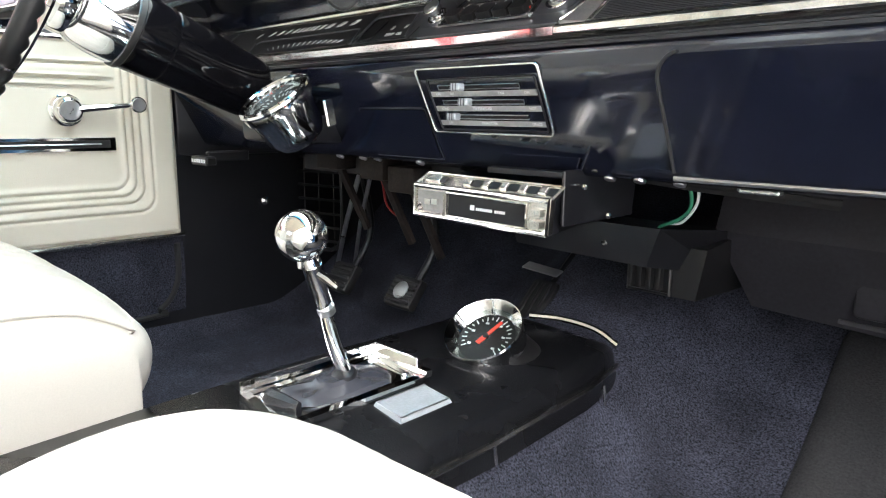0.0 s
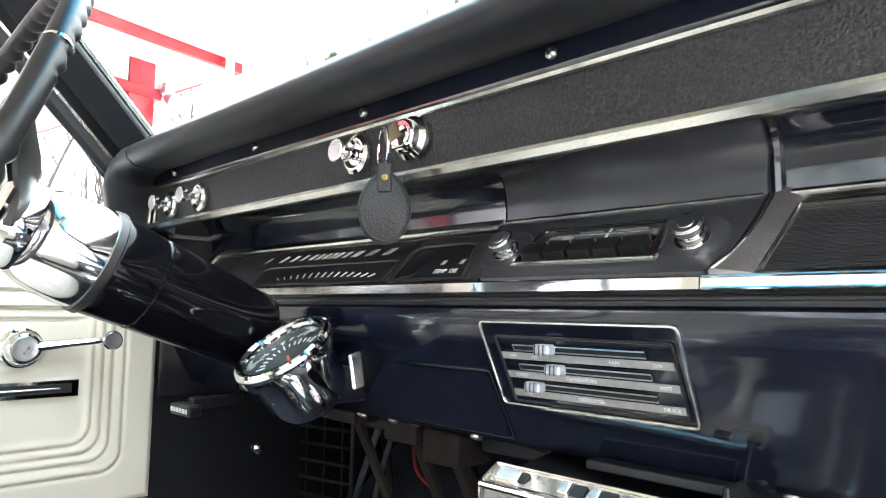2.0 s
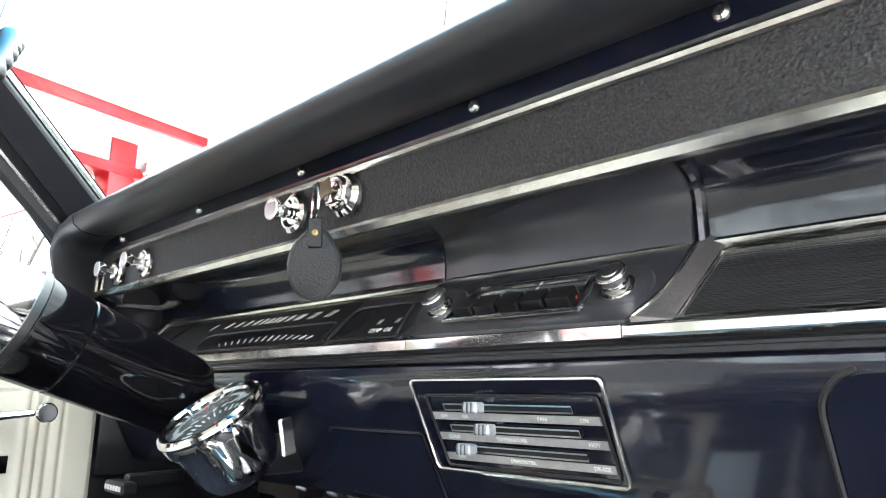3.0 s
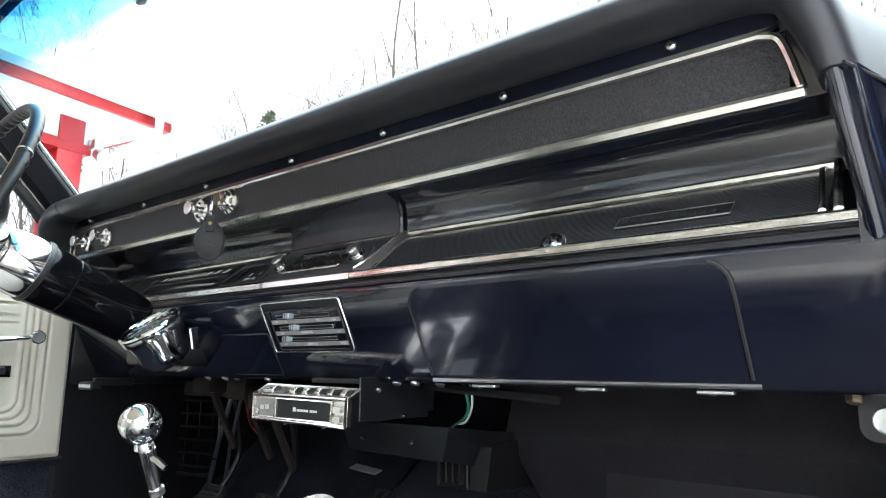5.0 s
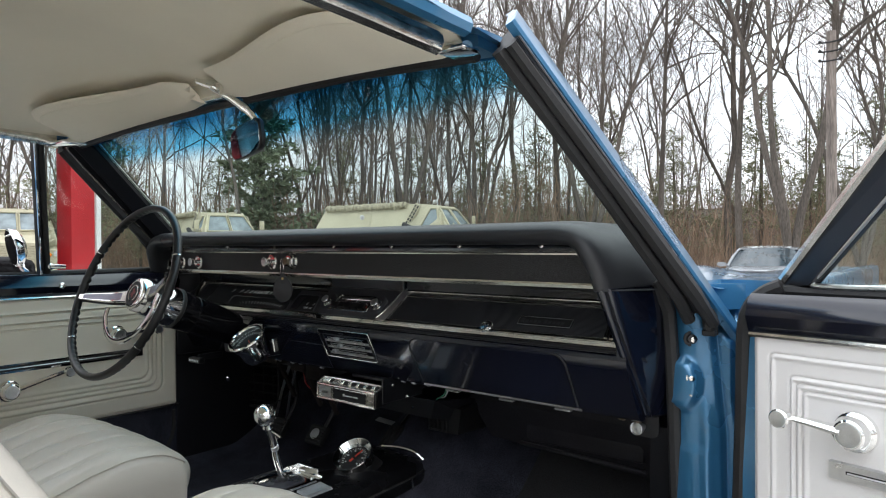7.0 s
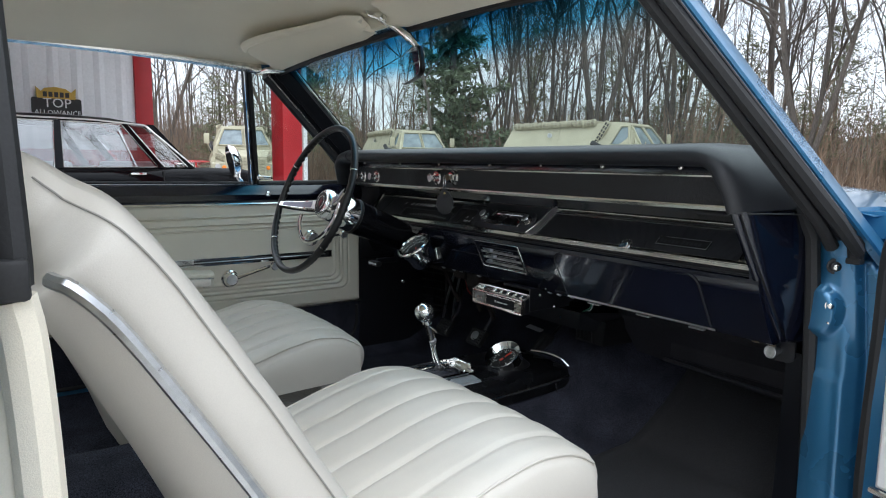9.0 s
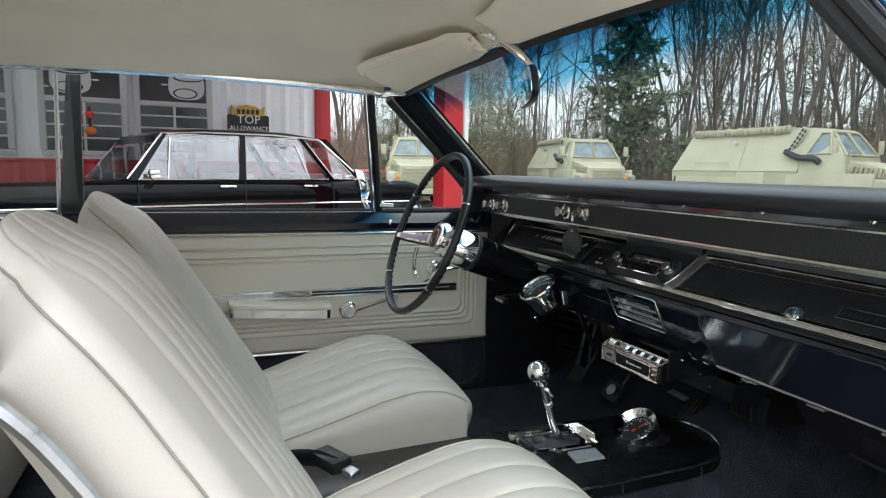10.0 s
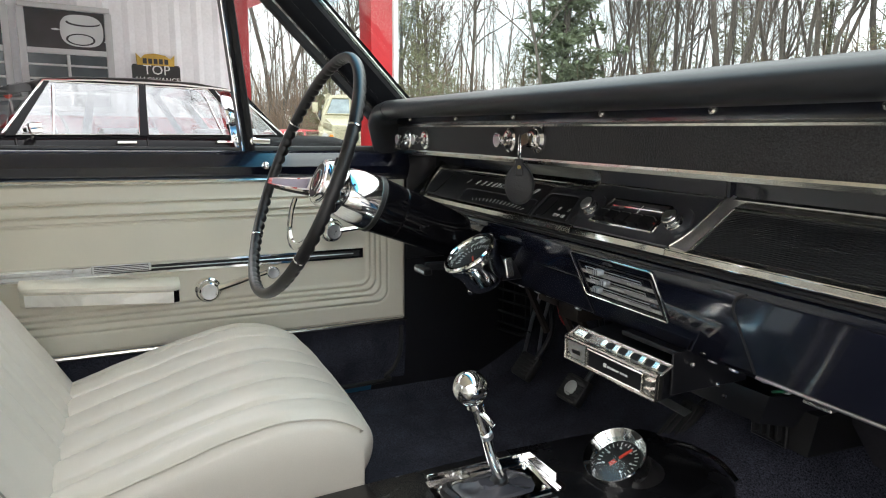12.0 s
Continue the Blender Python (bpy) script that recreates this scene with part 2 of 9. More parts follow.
M["dark_glass"] = material("dark_vehicle_glass", (0.03, 0.045, 0.055), 0.05, vary=0.2, spec=0.8)
M["truck_glass"] = material("thick_truck_glass", (0.13, 0.17, 0.185), 0.06, vary=0.3, vary_scale=3, spec=0.9)
M["tyre"] = material("tyre_rubber", (0.02, 0.02, 0.02), 0.85, vary=0.2)
M["sign_black"] = material("black_enamel_sign", (0.02, 0.02, 0.02), 0.4, vary=0.3)
M["sign_yellow"] = material("yellow_enamel_sign", (0.55, 0.36, 0.06), 0.45, vary=0.2, vary_scale=5)
M["amber"] = material("amber_lens", (0.75, 0.2, 0.02), 0.25)
M["poster_dark"] = material("dark_window_interior", (0.03, 0.03, 0.033), 0.25, vary=0.4, vary_scale=2)
M["poster_light"] = material("pale_window_panel", (0.55, 0.57, 0.58), 0.3, vary=0.1, vary_scale=2)
M["window_grey"] = material("pale_grey_window_paint", (0.50, 0.51, 0.52), 0.5, vary=0.06, vary_scale=3)


# ---- mesh helpers ----
def thing(name, loc, label, category, group="", kind=""):
    ob = new(name)
    ob.empty_display_size = 0.05
    ob.location = loc
    return tagged(ob, label, category, group, kind)


def part(name, geo, mat, parent=None, label="", smooth=35.0):
    """One mesh object under a thing or a part, from (vertices, faces) in world places."""
    verts, faces = geo
    me = bpy.data.meshes.new(name)
    me.from_pydata([tuple(v) for v in verts], [], faces)
    me.materials.append(M[mat])
    bm = bmesh.new()
    bm.from_mesh(me)
    bmesh.ops.recalc_face_normals(bm, faces=bm.faces)
    bm.to_mesh(me)
    bm.free()
    if smooth:
        me.polygons.foreach_set("use_smooth", [True] * len(me.polygons))
        me.set_sharp_from_angle(angle=radians(smooth))
    me.update()
    ob = new(name, me)
    if parent:
        ob.parent = parent
        if parent.type == "EMPTY":
            ob.matrix_parent_inverse = parent.matrix_basis.inverted()
    return tagged(ob, label) if label else ob


def structure(name, geo, mat, label, category, smooth=35.0):
    return tagged(part(name, geo, mat, None, "", smooth), label, category, "", "structure")


def join(*geos):
    verts, faces = [], []
    for v, f in geos:
        k = len(verts)
        verts += [tuple(p) for p in v]
        faces += [tuple(i + k for i in g) for g in f]
    return verts, faces


def moved(geo, m):
    return [tuple(m @ Vector(v)) for v in geo[0]], geo[1]


def box(x0, x1, y0, y1, z0, z1, b=0.002):
    """A box with chamfered edges."""
    b = min(b, abs(x1 - x0) * 0.45, abs(y1 - y0) * 0.45, abs(z1 - z0) * 0.45)
    bm = bmesh.new()
    bmesh.ops.create_cube(bm, size=1, matrix=Matrix.LocRotScale(((x0 + x1) / 2, (y0 + y1) / 2, (z0 + z1) / 2), None, (abs(x1 - x0), abs(y1 - y0), abs(z1 - z0))))
    if b > 0:
        bmesh.ops.bevel(bm, geom=bm.edges[:], offset=b, segments=1 if b < 0.004 else 2, affect="EDGES", profile=0.5)
    bm.verts.index_update()
    out = [tuple(v.co) for v in bm.verts], [tuple(v.index for v in f.verts) for f in bm.faces]
    bm.free()
    return out


def obox(centre, axes, half, b=0.002):
    """A box turned to three axes."""
    m = Matrix.Identity(4)
    for i, a in enumerate(axes):
        a = Vector(a).normalized()
        for j in range(3):
            m[j][i] = a[j]
    m.translation = Vector(centre)
    hx, hy, hz = half
    return moved(box(-hx, hx, -hy, hy, -hz, hz, b), m)


def rings(secs, closed=True, caps=True):
    """A skin through rings of equal count."""
    n = len(secs[0])
    verts = [tuple(p) for s in secs for p in s]
    faces = []
    for i in range(len(secs) - 1):
        for j in range(n if closed else n - 1):
            k = (j + 1) % n
            faces.append((i * n + j, i * n + k, (i + 1) * n + k, (i + 1) * n + j))
    if caps and closed:
        faces.append(tuple(range(n - 1, -1, -1)))
        faces.append(tuple((len(secs) - 1) * n + j for j in range(n)))
    return verts, faces


def prism(profile, x0, x1, axis="x"):
    """A profile of (a, b) pushed along an axis: x: (y, z), y: (x, z), z: (x, y)."""
    def at(p, s):
        return {"x": (s, p[0], p[1]), "y": (p[0], s, p[1]), "z": (p[0], p[1], s)}[axis]
    return rings([[at(p, x0) for p in profile], [at(p, x1) for p in profile]])


def spline(pts, n=8):
    """Catmull-Rom through points."""
    p = [Vector(q) for q in pts]
    p = [p[0] * 2 - p[1]] + p + [p[-1] * 2 - p[-2]]
    out = []
    for i in range(1, len(p) - 2):
        for k in range(n):
            t = k / n
            out.append(0.5 * ((2 * p[i]) + (p[i + 1] - p[i - 1]) * t + (2 * p[i - 1] - 5 * p[i] + 4 * p[i + 1] - p[i + 2]) * t * t + (3 * p[i] - p[i - 1] - 3 * p[i + 1] + p[i + 2]) * t ** 3))
    return out + [p[-2]]


def tube(pts, r, seg=8, closed=False, flat=1.0, up=None):
    """A tube along points; r: one radius or one a point; flat squeezes it along its side axis."""
    pts = [Vector(p) for p in pts]
    n = len(pts)
    rr = r if isinstance(r, (list, tuple)) else [r] * n
    secs, side = [], None
    for i, p in enumerate(pts):
        a = pts[(i - 1) % n] if closed or i else p
        b = pts[(i + 1) % n] if closed or i < n - 1 else p
        d = (b - a).normalized()
        if up is not None:
            side = d.cross(Vector(up)).normalized()
        elif side is None:
            side = d.cross(Vector((0, 0, 1)) if abs(d.z) < 0.9 else Vector((1, 0, 0))).normalized()
        else:
            side = (side - d * side.dot(d)).normalized()
        u = side.cross(d)
        secs.append([p + (side * math.cos(2 * math.pi * k / seg) * flat + u * math.sin(2 * math.pi * k / seg)) * rr[i] for k in range(seg)])
    if closed:
        secs.append(secs[0])
        return rings(secs, True, False)
    return rings(secs)


def lathe(profile, base, axis, seg=24):
    """A turned shape: profile of (distance along axis, radius) from base."""
    a = Vector(axis).normalized()
    s = a.cross(Vector((0, 0, 1)) if abs(a.z) < 0.9 else Vector((1, 0, 0))).normalized()
    u = s.cross(a)
    b = Vector(base)
    secs = [[b + a * h + (s * math.cos(2 * math.pi * k / seg) + u * math.sin(2 * math.pi * k / seg)) * max(r, 1e-5) for k in range(seg)] for h, r in profile]
    return rings(secs)


def ball(c, r, seg=24, squash=(1, 1, 1)):
    secs = []
    for i in range(seg // 2 + 1):
        t = math.pi * i / (seg // 2)
        secs.append([(c[0] + r * squash[0] * max(math.sin(t), 1e-4) * math.cos(2 * math.pi * k / seg), c[1] + r * squash[1] * max(math.sin(t), 1e-4) * math.sin(2 * math.pi * k / seg), c[2] + r * squash[2] * math.cos(t)) for k in range(seg)])
    return rings(secs)


def plate(corners, thick, normal):
    """A flat plate from a loop of corners, pushed back along minus normal."""
    nv = Vector(normal).normalized() * thick
    a = [Vector(c) for c in corners]
    return rings([a, [p - nv for p in a]])


def rounded(x0, x1, z0, z1, r, n=5, which=(1, 1, 1, 1)):
    """A rounded rectangle in two dimensions; which corners: lower left, lower right, upper right, upper left."""
    out = []
    for (cx, cz, a0), w in zip(((x0 + r, z0 + r, 180), (x1 - r, z0 + r, 270), (x1 - r, z1 - r, 0), (x0 + r, z1 - r, 90)), which):
        if w:
            out += [(cx + r * math.cos(radians(a0 + 90 * k / n)), cz + r * math.sin(radians(a0 + 90 * k / n))) for k in range(n + 1)]
        else:
            out.append((x0 if cx < (x0 + x1) / 2 else x1, z0 if cz < (z0 + z1) / 2 else z1))
    return out


def lettering(name, text, size, origin, right, up, mat, parent, extrude=0.0002, stretch=1.0, lean=0.0):
    """Words in the built-in font as a mesh; origin: the middle of the words."""
    cu = bpy.data.curves.new(name, "FONT")
    cu.body, cu.size, cu.extrude, cu.align_x, cu.align_y = text, size, extrude, "CENTER", "CENTER"
    cu.resolution_u = 2
    tmp = bpy.data.objects.new(name, cu)
    scene.collection.objects.link(tmp)
    me = bpy.data.meshes.new_from_object(tmp.evaluated_get(bpy.context.evaluated_depsgraph_get()))
    bpy.data.objects.remove(tmp)
    me.materials.clear()
    me.materials.append(M[mat])
    r, u = Vector(right).normalized(), Vector(up).normalized()
    nn = r.cross(u)
    u = (u + r * lean) * stretch
    m = Matrix(((r.x, u.x, nn.x, origin[0]), (r.y, u.y, nn.y, origin[1]), (r.z, u.z, nn.z, origin[2]), (0, 0, 0, 1)))
    me.transform(m)
    ob = new(name, me)
    ob.parent = parent
    if parent.type == "EMPTY":
        ob.matrix_parent_inverse = parent.matrix_basis.inverted()
    return ob


# ---- car: floor, shell, pillars, roof ----
def floor_height(x, y):
    """Carpet height over the tunnel, the foot wells and the toe board."""
    tunnel = 0.115 / (1 + (abs(x) / 0.155) ** 6)
    z = 0.265 + tunnel * (1 if y > -1.3 else max(0.6, 1 + (y + 1.3)))
    toe = max(0.0, y + 0.12)
    z += toe * 0.42 + toe * toe * 0.7
    z += 0.05 * max(0.0, min(1.0, (abs(x) - 0.70) / 0.06))
    return z + 0.0015 * noise.noise(Vector((x * 30, y * 30, 0)))


NX, NY = 90, 110
fl_v = [(-0.775 + 1.55 * i / (NX - 1), -2.2 + 2.62 * j / (NY - 1), floor_height(-0.775 + 1.55 * i / (NX - 1), -2.2 + 2.62 * j / (NY - 1))) for j in range(NY) for i in range(NX)]
fl_f = [(j * NX + i, j * NX + i + 1, (j + 1) * NX + i + 1, (j + 1) * NX + i) for j in range(NY - 1) for i in range(NX - 1)]
structure("floor", (fl_v, fl_f), "carpet", "black loop carpet over the car's floor and tunnel", "floor")
structure("underbody", box(-0.80, 0.80, -2.25, 0.50, 0.17, 0.25, 0.01), "satin", "black steel floor pan under the carpet", "underbody")
structure("firewall", box(-0.80, 0.80, 0.40, 0.44, 0.25, 0.885, 0.004), "grey_plastic", "dark painted firewall behind the dashboard", "wall")
for s, nm in ((-1, "sill_driver"), (1, "sill_passenger")):
    structure(nm, box(s * 0.768, s * 0.80, -1.55, -0.18, 0.20, 0.325, 0.004), "alu" if s > 0 else "satin", "bare metal door sill plate beside the carpet", "sill")

# headliner: a shallow vault of cream cloth, with its bows
hl_s = []
for i in range(25):
    y = -0.645 - 1.55 * i / 24
    row = []
    for k in range(21):
        x = -0.63 + 1.26 * k / 20
        e = abs(x) / 0.63
        front = max(0.0, 1 - (-(y + 0.645)) / 0.25)
        z = 1.243 + 0.065 * (1 - e ** 4) * (1 - 0.75 * front ** 2) - 0.0 + 0.012 * (1 - e * e)
        z -= 0.004 * math.exp(-(((y + 1.05) / 0.02) ** 2)) + 0.004 * math.exp(-(((y + 1.45) / 0.02) ** 2))
        row.append((x, y, z))
    hl_s.append(row)
structure("ceiling", rings(hl_s, False, False), "headliner", "cream cloth headliner stretched under the roof", "headliner")
ro = []
for i in range(13):
    y = -0.60 - 1.75 * i / 12
    ro.append([(-0.70 + 1.40 * k / 16, y, 1.262 + 0.085 * (1 - (abs(-0.70 + 1.4 * k / 16) / 0.70) ** 3) - 0.03 * max(0, 1 - i / 2)) for k in range(17)])
structure("roof", rings(ro, False, False), "blue", "metallic blue steel roof of the car", "roof")

# windscreen header trim and side rails
structure("windscreen_header", join(tube([(-0.66, -0.637, 1.225), (-0.4, -0.628, 1.242), (0, -0.624, 1.248), (0.4, -0.628, 1.242), (0.66, -0.637, 1.225)], 0.010, 8)), "rubber", "black rubber edge along the windscreen header", "trim")
structure("header_bar", rings([[(x, -0.60, z + 0.03), (x, -0.60, z - 0.0), (x, -0.66, z + 0.004), (x, -0.66, z + 0.03)] for x, z in ((-0.68, 1.225), (-0.4, 1.242), (0, 1.248), (0.4, 1.242), (0.68, 1.225))]), "blue", "blue steel header over the windscreen", "roof")
structure("header_cloth", rings([[(x, -0.662, z + 0.003), (x, -0.672, z + 0.006), (x, -0.672, z + 0.042), (x, -0.662, z + 0.042)] for x, z in ((-0.62, 1.228), (-0.4, 1.240), (0, 1.246), (0.4, 1.240), (0.62, 1.228))]), "headliner", "cream cloth turned over the windscreen header", "headliner")
for s, nm in ((-1, "driver"), (1, "passenger")):
    rail = [(s * 0.640, -0.70, 1.232), (s * 0.632, -0.95, 1.247), (s * 0.63, -1.3, 1.257), (s * 0.632, -1.7, 1.252), (s * 0.64, -2.1, 1.22)]
    structure("roof_rail_" + nm, tube(spline(rail, 6), 0.017, 8, flat=0.75), "worn_chrome", "bright metal moulding along the headliner's side edge", "trim")
    structure("drip_rail_" + nm, tube(spline([(p[0] * 1.075, p[1], p[2] + 0.012) for p in rail], 6), 0.014, 8), "blue" if s > 0 else "worn_chrome", "roof gutter above the side window", "trim")

# windscreen pillars: a black inner moulding with ridges, rubber and an outer blue face
for s, nm in ((-1, "driver"), (1, "passenger")):
    top, bot = (Vector((-0.655, -0.655, 1.235)), Vector((-0.762, -0.28, 0.90))) if s < 0 else (Vector((0.672, -0.632, 1.228)), Vector((0.792, -0.278, 0.875)))
    low = Vector((s * 0.80, -0.10, 0.80))
    d = (bot - top).normalized()
    out = Vector((s, 0.16, 0.28)).normalized()
    out = (out - d * out.dot(d)).normalized()
    fwd = out.cross(d) * (1 if (out.cross(d)).y > 0 else -1)

    du = 0.042 if s > 0 else 0.0
    tuck = 0.017 if s > 0 else 0.0

    def pillar(shape, a, b):
        return rings([[p + out * u + fwd * v for u, v in shape] for p in (a, b)])
    structure("pillar_trim_" + nm, join(pillar([(-0.012 + du, -0.03), (-0.016 + du, 0.035 - tuck), (max(0.012, du - 0.004), 0.05 - 1.3 * tuck), (0.058, 0.02 - 0.4 * tuck), (0.060, -0.036)], top, bot + d * 0.04),
                                         pillar([(-0.021 + du, -0.006), (-0.021 + du, 0.004), (-0.010 + du, 0.004), (-0.010 + du, -0.006)], top, bot + d * 0.02)), "pillar_black", "black painted windscreen pillar moulding", "pillar")
    structure("pillar_bead_" + nm, join(tube([top + fwd * (0.048 - 1.4 * tuck) + out * (du - 0.006), bot + fwd * (0.048 - 1.4 * tuck) + out * (du - 0.006)], 0.005, 6),
                                         tube([top - fwd * 0.022 + out * (du - 0.014), bot - fwd * 0.022 + out * (du - 0.014)], 0.004, 6)), "worn_chrome" if s < 0 else "rubber", "thin bright bead along the pillar", "trim")
    structure("pillar_" + nm, pillar([(0.053, -0.020), (0.050, 0.018), (0.042, 0.034), (0.058, 0.030), (0.0675, 0.012), (0.0675, -0.016), (0.064, -0.020)] if s > 0 else [(0.053, -0.022), (0.050, 0.025), (0.035, 0.06), (0.062, 0.055), (0.074, 0.02), (0.074, -0.022)], top - d * 0.02, bot + d * 0.16), "blue" if s > 0 else "satin", "metallic blue outer windscreen pillar", "pillar")
    structure("pillar_rubber_" + nm, tube([top - fwd * 0.030 + out * (du * 0.8 - 0.004), top * 0.5 + bot * 0.5 - fwd * 0.032 + out * (du * 0.8 - 0.004), bot - fwd * 0.03 + out * (du * 0.7 - 0.004), bot + d * 0.05 - fwd * 0.03 + out * (du * 0.5 - 0.004)], 0.014 if s < 0 else 0.011, 8), "rubber", "black rubber door seal on the pillar", "seal")
    if s > 0:
        structure("pillar_gutter_bead", join(tube([top + out * 0.0625 - fwd * 0.028, bot + out * 0.0625 - fwd * 0.028], 0.0020, 6), tube([top + out * 0.0585 - fwd * 0.031, bot + out * 0.0585 - fwd * 0.031], 0.0014, 6)), "grey_satin", "thin dull beads along the pillar gutter", "trim")
        structure("pillar_gutter_rubber", tube([top + out * 0.050 - fwd * 0.034, bot + out * 0.052 - fwd * 0.034, bot + d * 0.07 + out * 0.05 - fwd * 0.036], [0.010, 0.013, 0.010], 8), "rubber", "black weatherstrip along the outer pillar", "seal")

# windscreen glass, slightly bowed
ws = []
for i in range(9):
    f = i / 8
    row = []
    for k in range(17):
        x = (-1 + 2 * k / 16) * (0.66 + 0.115 * f)
        x += 0.034 * max(0.0, (k - 8) / 8)
        bow = 1 - (abs(-1 + 2 * k / 16)) ** 2.2
        row.append((x, -0.615 + 0.36 * f + bow * (0.0 + 0.26 * f) + 0.012 * math.sin(math.pi * f), 1.228 + 0.02 * bow * (1 - f) - 0.315 * f + 0.02 * bow * f))
    ws.append(row)
wg = structure("window_windscreen", rings(ws, False, False), "windshield", "curved windscreen with a blue shade band along its top", "windscreen", 80)
wg.visible_shadow = False

# cowl and bonnet ahead of the glass
cw = []
for i in range(9):
    y = -0.02 + 1.35 * i / 8
    cw.append([(-0.86 + 1.72 * k / 16, y - 0.18 * (abs(-1 + 2 * k / 16) ** 2), 0.93 - 0.052 * (abs(-1 + k / 8) ** 3) - 0.09 * max(0, (i - 2) / 6) ** 1.3) for k in range(17)])
structure("bonnet", rings(cw, False, False), "blue", "metallic blue bonnet ahead of the windscreen", "bonnet")

# front door jamb on the open passenger side
def smooth01(v):
    v = max(0.0, min(1.0, v))
    return v * v * (3 - 2 * v)


def along(v, table):
    for (a0, b0), (a1, b1) in zip(table, table[1:]):
        if v <= a1:
            return b0 + (b1 - b0) * max(0.0, (v - a0) / (a1 - a0))
    return table[-1][1]


# pressed sheet: hinge boss, vertical fold, second face and a step back towards the fender
CREASE = [(0.22, 0.872), (0.63, 0.866), (0.74, 0.856), (0.80, 0.850), (0.865, 0.832), (0.91, 0.822)]
FACE_END = [(0.22, 0.896), (0.62, 0.893), (0.66, 0.882), (0.70, 0.878), (0.80, 0.878), (0.91, 0.878)]
sheet = []
for i in range(93):
    z = 0.22 + 0.0073 * i
    xc, xe = along(z, CREASE), along(z, FACE_END)
    row = []
    for k in range(81):
        x = 0.784 + 0.00178 * k
        y = -0.222 - 0.010 * math.sin(math.pi * min(1.0, max(0.0, (x - 0.784) / (xc - 0.784)))) * (1.0 if z > 0.6 else 1.5)
        # rounded hinge boss
        r = math.hypot((x - 0.800) / 0.040, (z - 0.714) / 0.048)
        y -= 0.019 * smooth01((1.08 - r) / 0.34)
        # soft upright swell beside the fold
        y -= 0.007 * math.exp(-((x - xc + 0.018) / 0.010) ** 2) * smooth01((0.72 - z) / 0.10)
        # fold, then the second face
        y += 0.014 * smooth01((x - xc) / 0.008)
        y += 0.006 * math.exp(-((x - xc - 0.004) / 0.003) ** 2)
        # rounded end of the second face at its side and top
        side = smooth01((x - xe) / 0.014)
        over = smooth01((z - 0.800 + 0.9 * max(0.0, x - xe + 0.012)) / 0.022) * smooth01((x - xc - 0.004) / 0.008)
        y += 0.075 * max(side, over)
        row.append((x, y, z))
    sheet.append(row)
jamb = structure("jamb_passenger", join(rings(sheet, False, False), box(0.79, 0.925, -0.125, -0.02, 0.22, 0.86, 0.004)), "blue", "metallic blue front door jamb with a pressed hinge boss", "jamb", 70)
structure("gutter_seal_end", join(tube([(0.818, -0.262, 0.925), (0.846, -0.250, 0.872), (0.856, -0.246, 0.835), (0.857, -0.243, 0.806)], [0.013, 0.0145, 0.013, 0.0115], 8), box(0.846, 0.868, -0.256, -0.236, 0.802, 0.812, 0.002)), "rubber", "worn black rubber end of the pillar weatherstrip", "seal")
structure("cowl_side_passenger", join(prism([(0.79, -0.215), (0.86, -0.17), (0.93, -0.06), (0.93, 0.9), (0.79, 0.9)], 0.84, 0.885, "z")), "blue", "blue fender top at the base of the pillar", "fender")
structure("fender_passenger", box(0.915, 0.945, -0.11, 1.2, 0.30, 0.884, 0.012), "blue", "metallic blue front fender", "fender")
structure("fender_driver", box(-0.945, -0.86, -0.20, 1.2, 0.30, 0.90, 0.02), "blue", "metallic blue front fender", "fender")
structure("door_seal_passenger", tube([(0.772, -0.27, 0.895), (0.786, -0.245, 0.84), (0.79, -0.238, 0.75), (0.789, -0.215, 0.5), (0.786, -0.19, 0.28), (0.78, -0.24, 0.235)], 0.0125, 8), "rubber", "black rubber door seal down the front jamb", "seal")


def bolt(x, y, z, axis=(0.6, -0.8, 0), mat="worn_chrome", r=0.008):
    ob = part("bolt", join(lathe([(0, r * 1.25), (0.002, r * 1.25), (0.002, r * 0.8), (0.008, r * 0.75), (0.009, r * 0.5)], (x, y, z), axis, 10)), mat, jamb)
    return ob


bolt(0.820, -0.230, 0.792, mat="satin", r=0.011)
part("bolt_end", lathe([(0, 0.005), (0.006, 0.0048), (0.007, 0.002)], (0.825, -0.238, 0.792), (0.6, -0.8, 0), 10), "worn_chrome", jamb)
bolt(0.824, -0.246, 0.727, r=0.0065)
bolt(0.822, -0.246, 0.698, r=0.003)

# kick panels
structure("cowl_side_driver", box(-0.815, -0.728, -0.322, 0.42, 0.62, 0.872, 0.006), "satin", "black painted cowl side at the dashboard's end", "panel")
structure("kick_panel_driver", join(prism([(-0.42, 0.27), (-0.30, 0.27), (0.42, 0.32), (0.42, 0.75), (-0.30, 0.66), (-0.345, 0.64)], -0.775, -0.735)), "satin", "black painted kick panel ahead of the driver door", "panel")
structure("kick_panel_passenger", join(prism([(-0.215, 0.25), (0.42, 0.32), (0.42, 0.75), (-0.13, 0.64), (-0.20, 0.62)], 0.735, 0.785)), "pillar_black", "black kick panel below the dashboard's end", "panel")

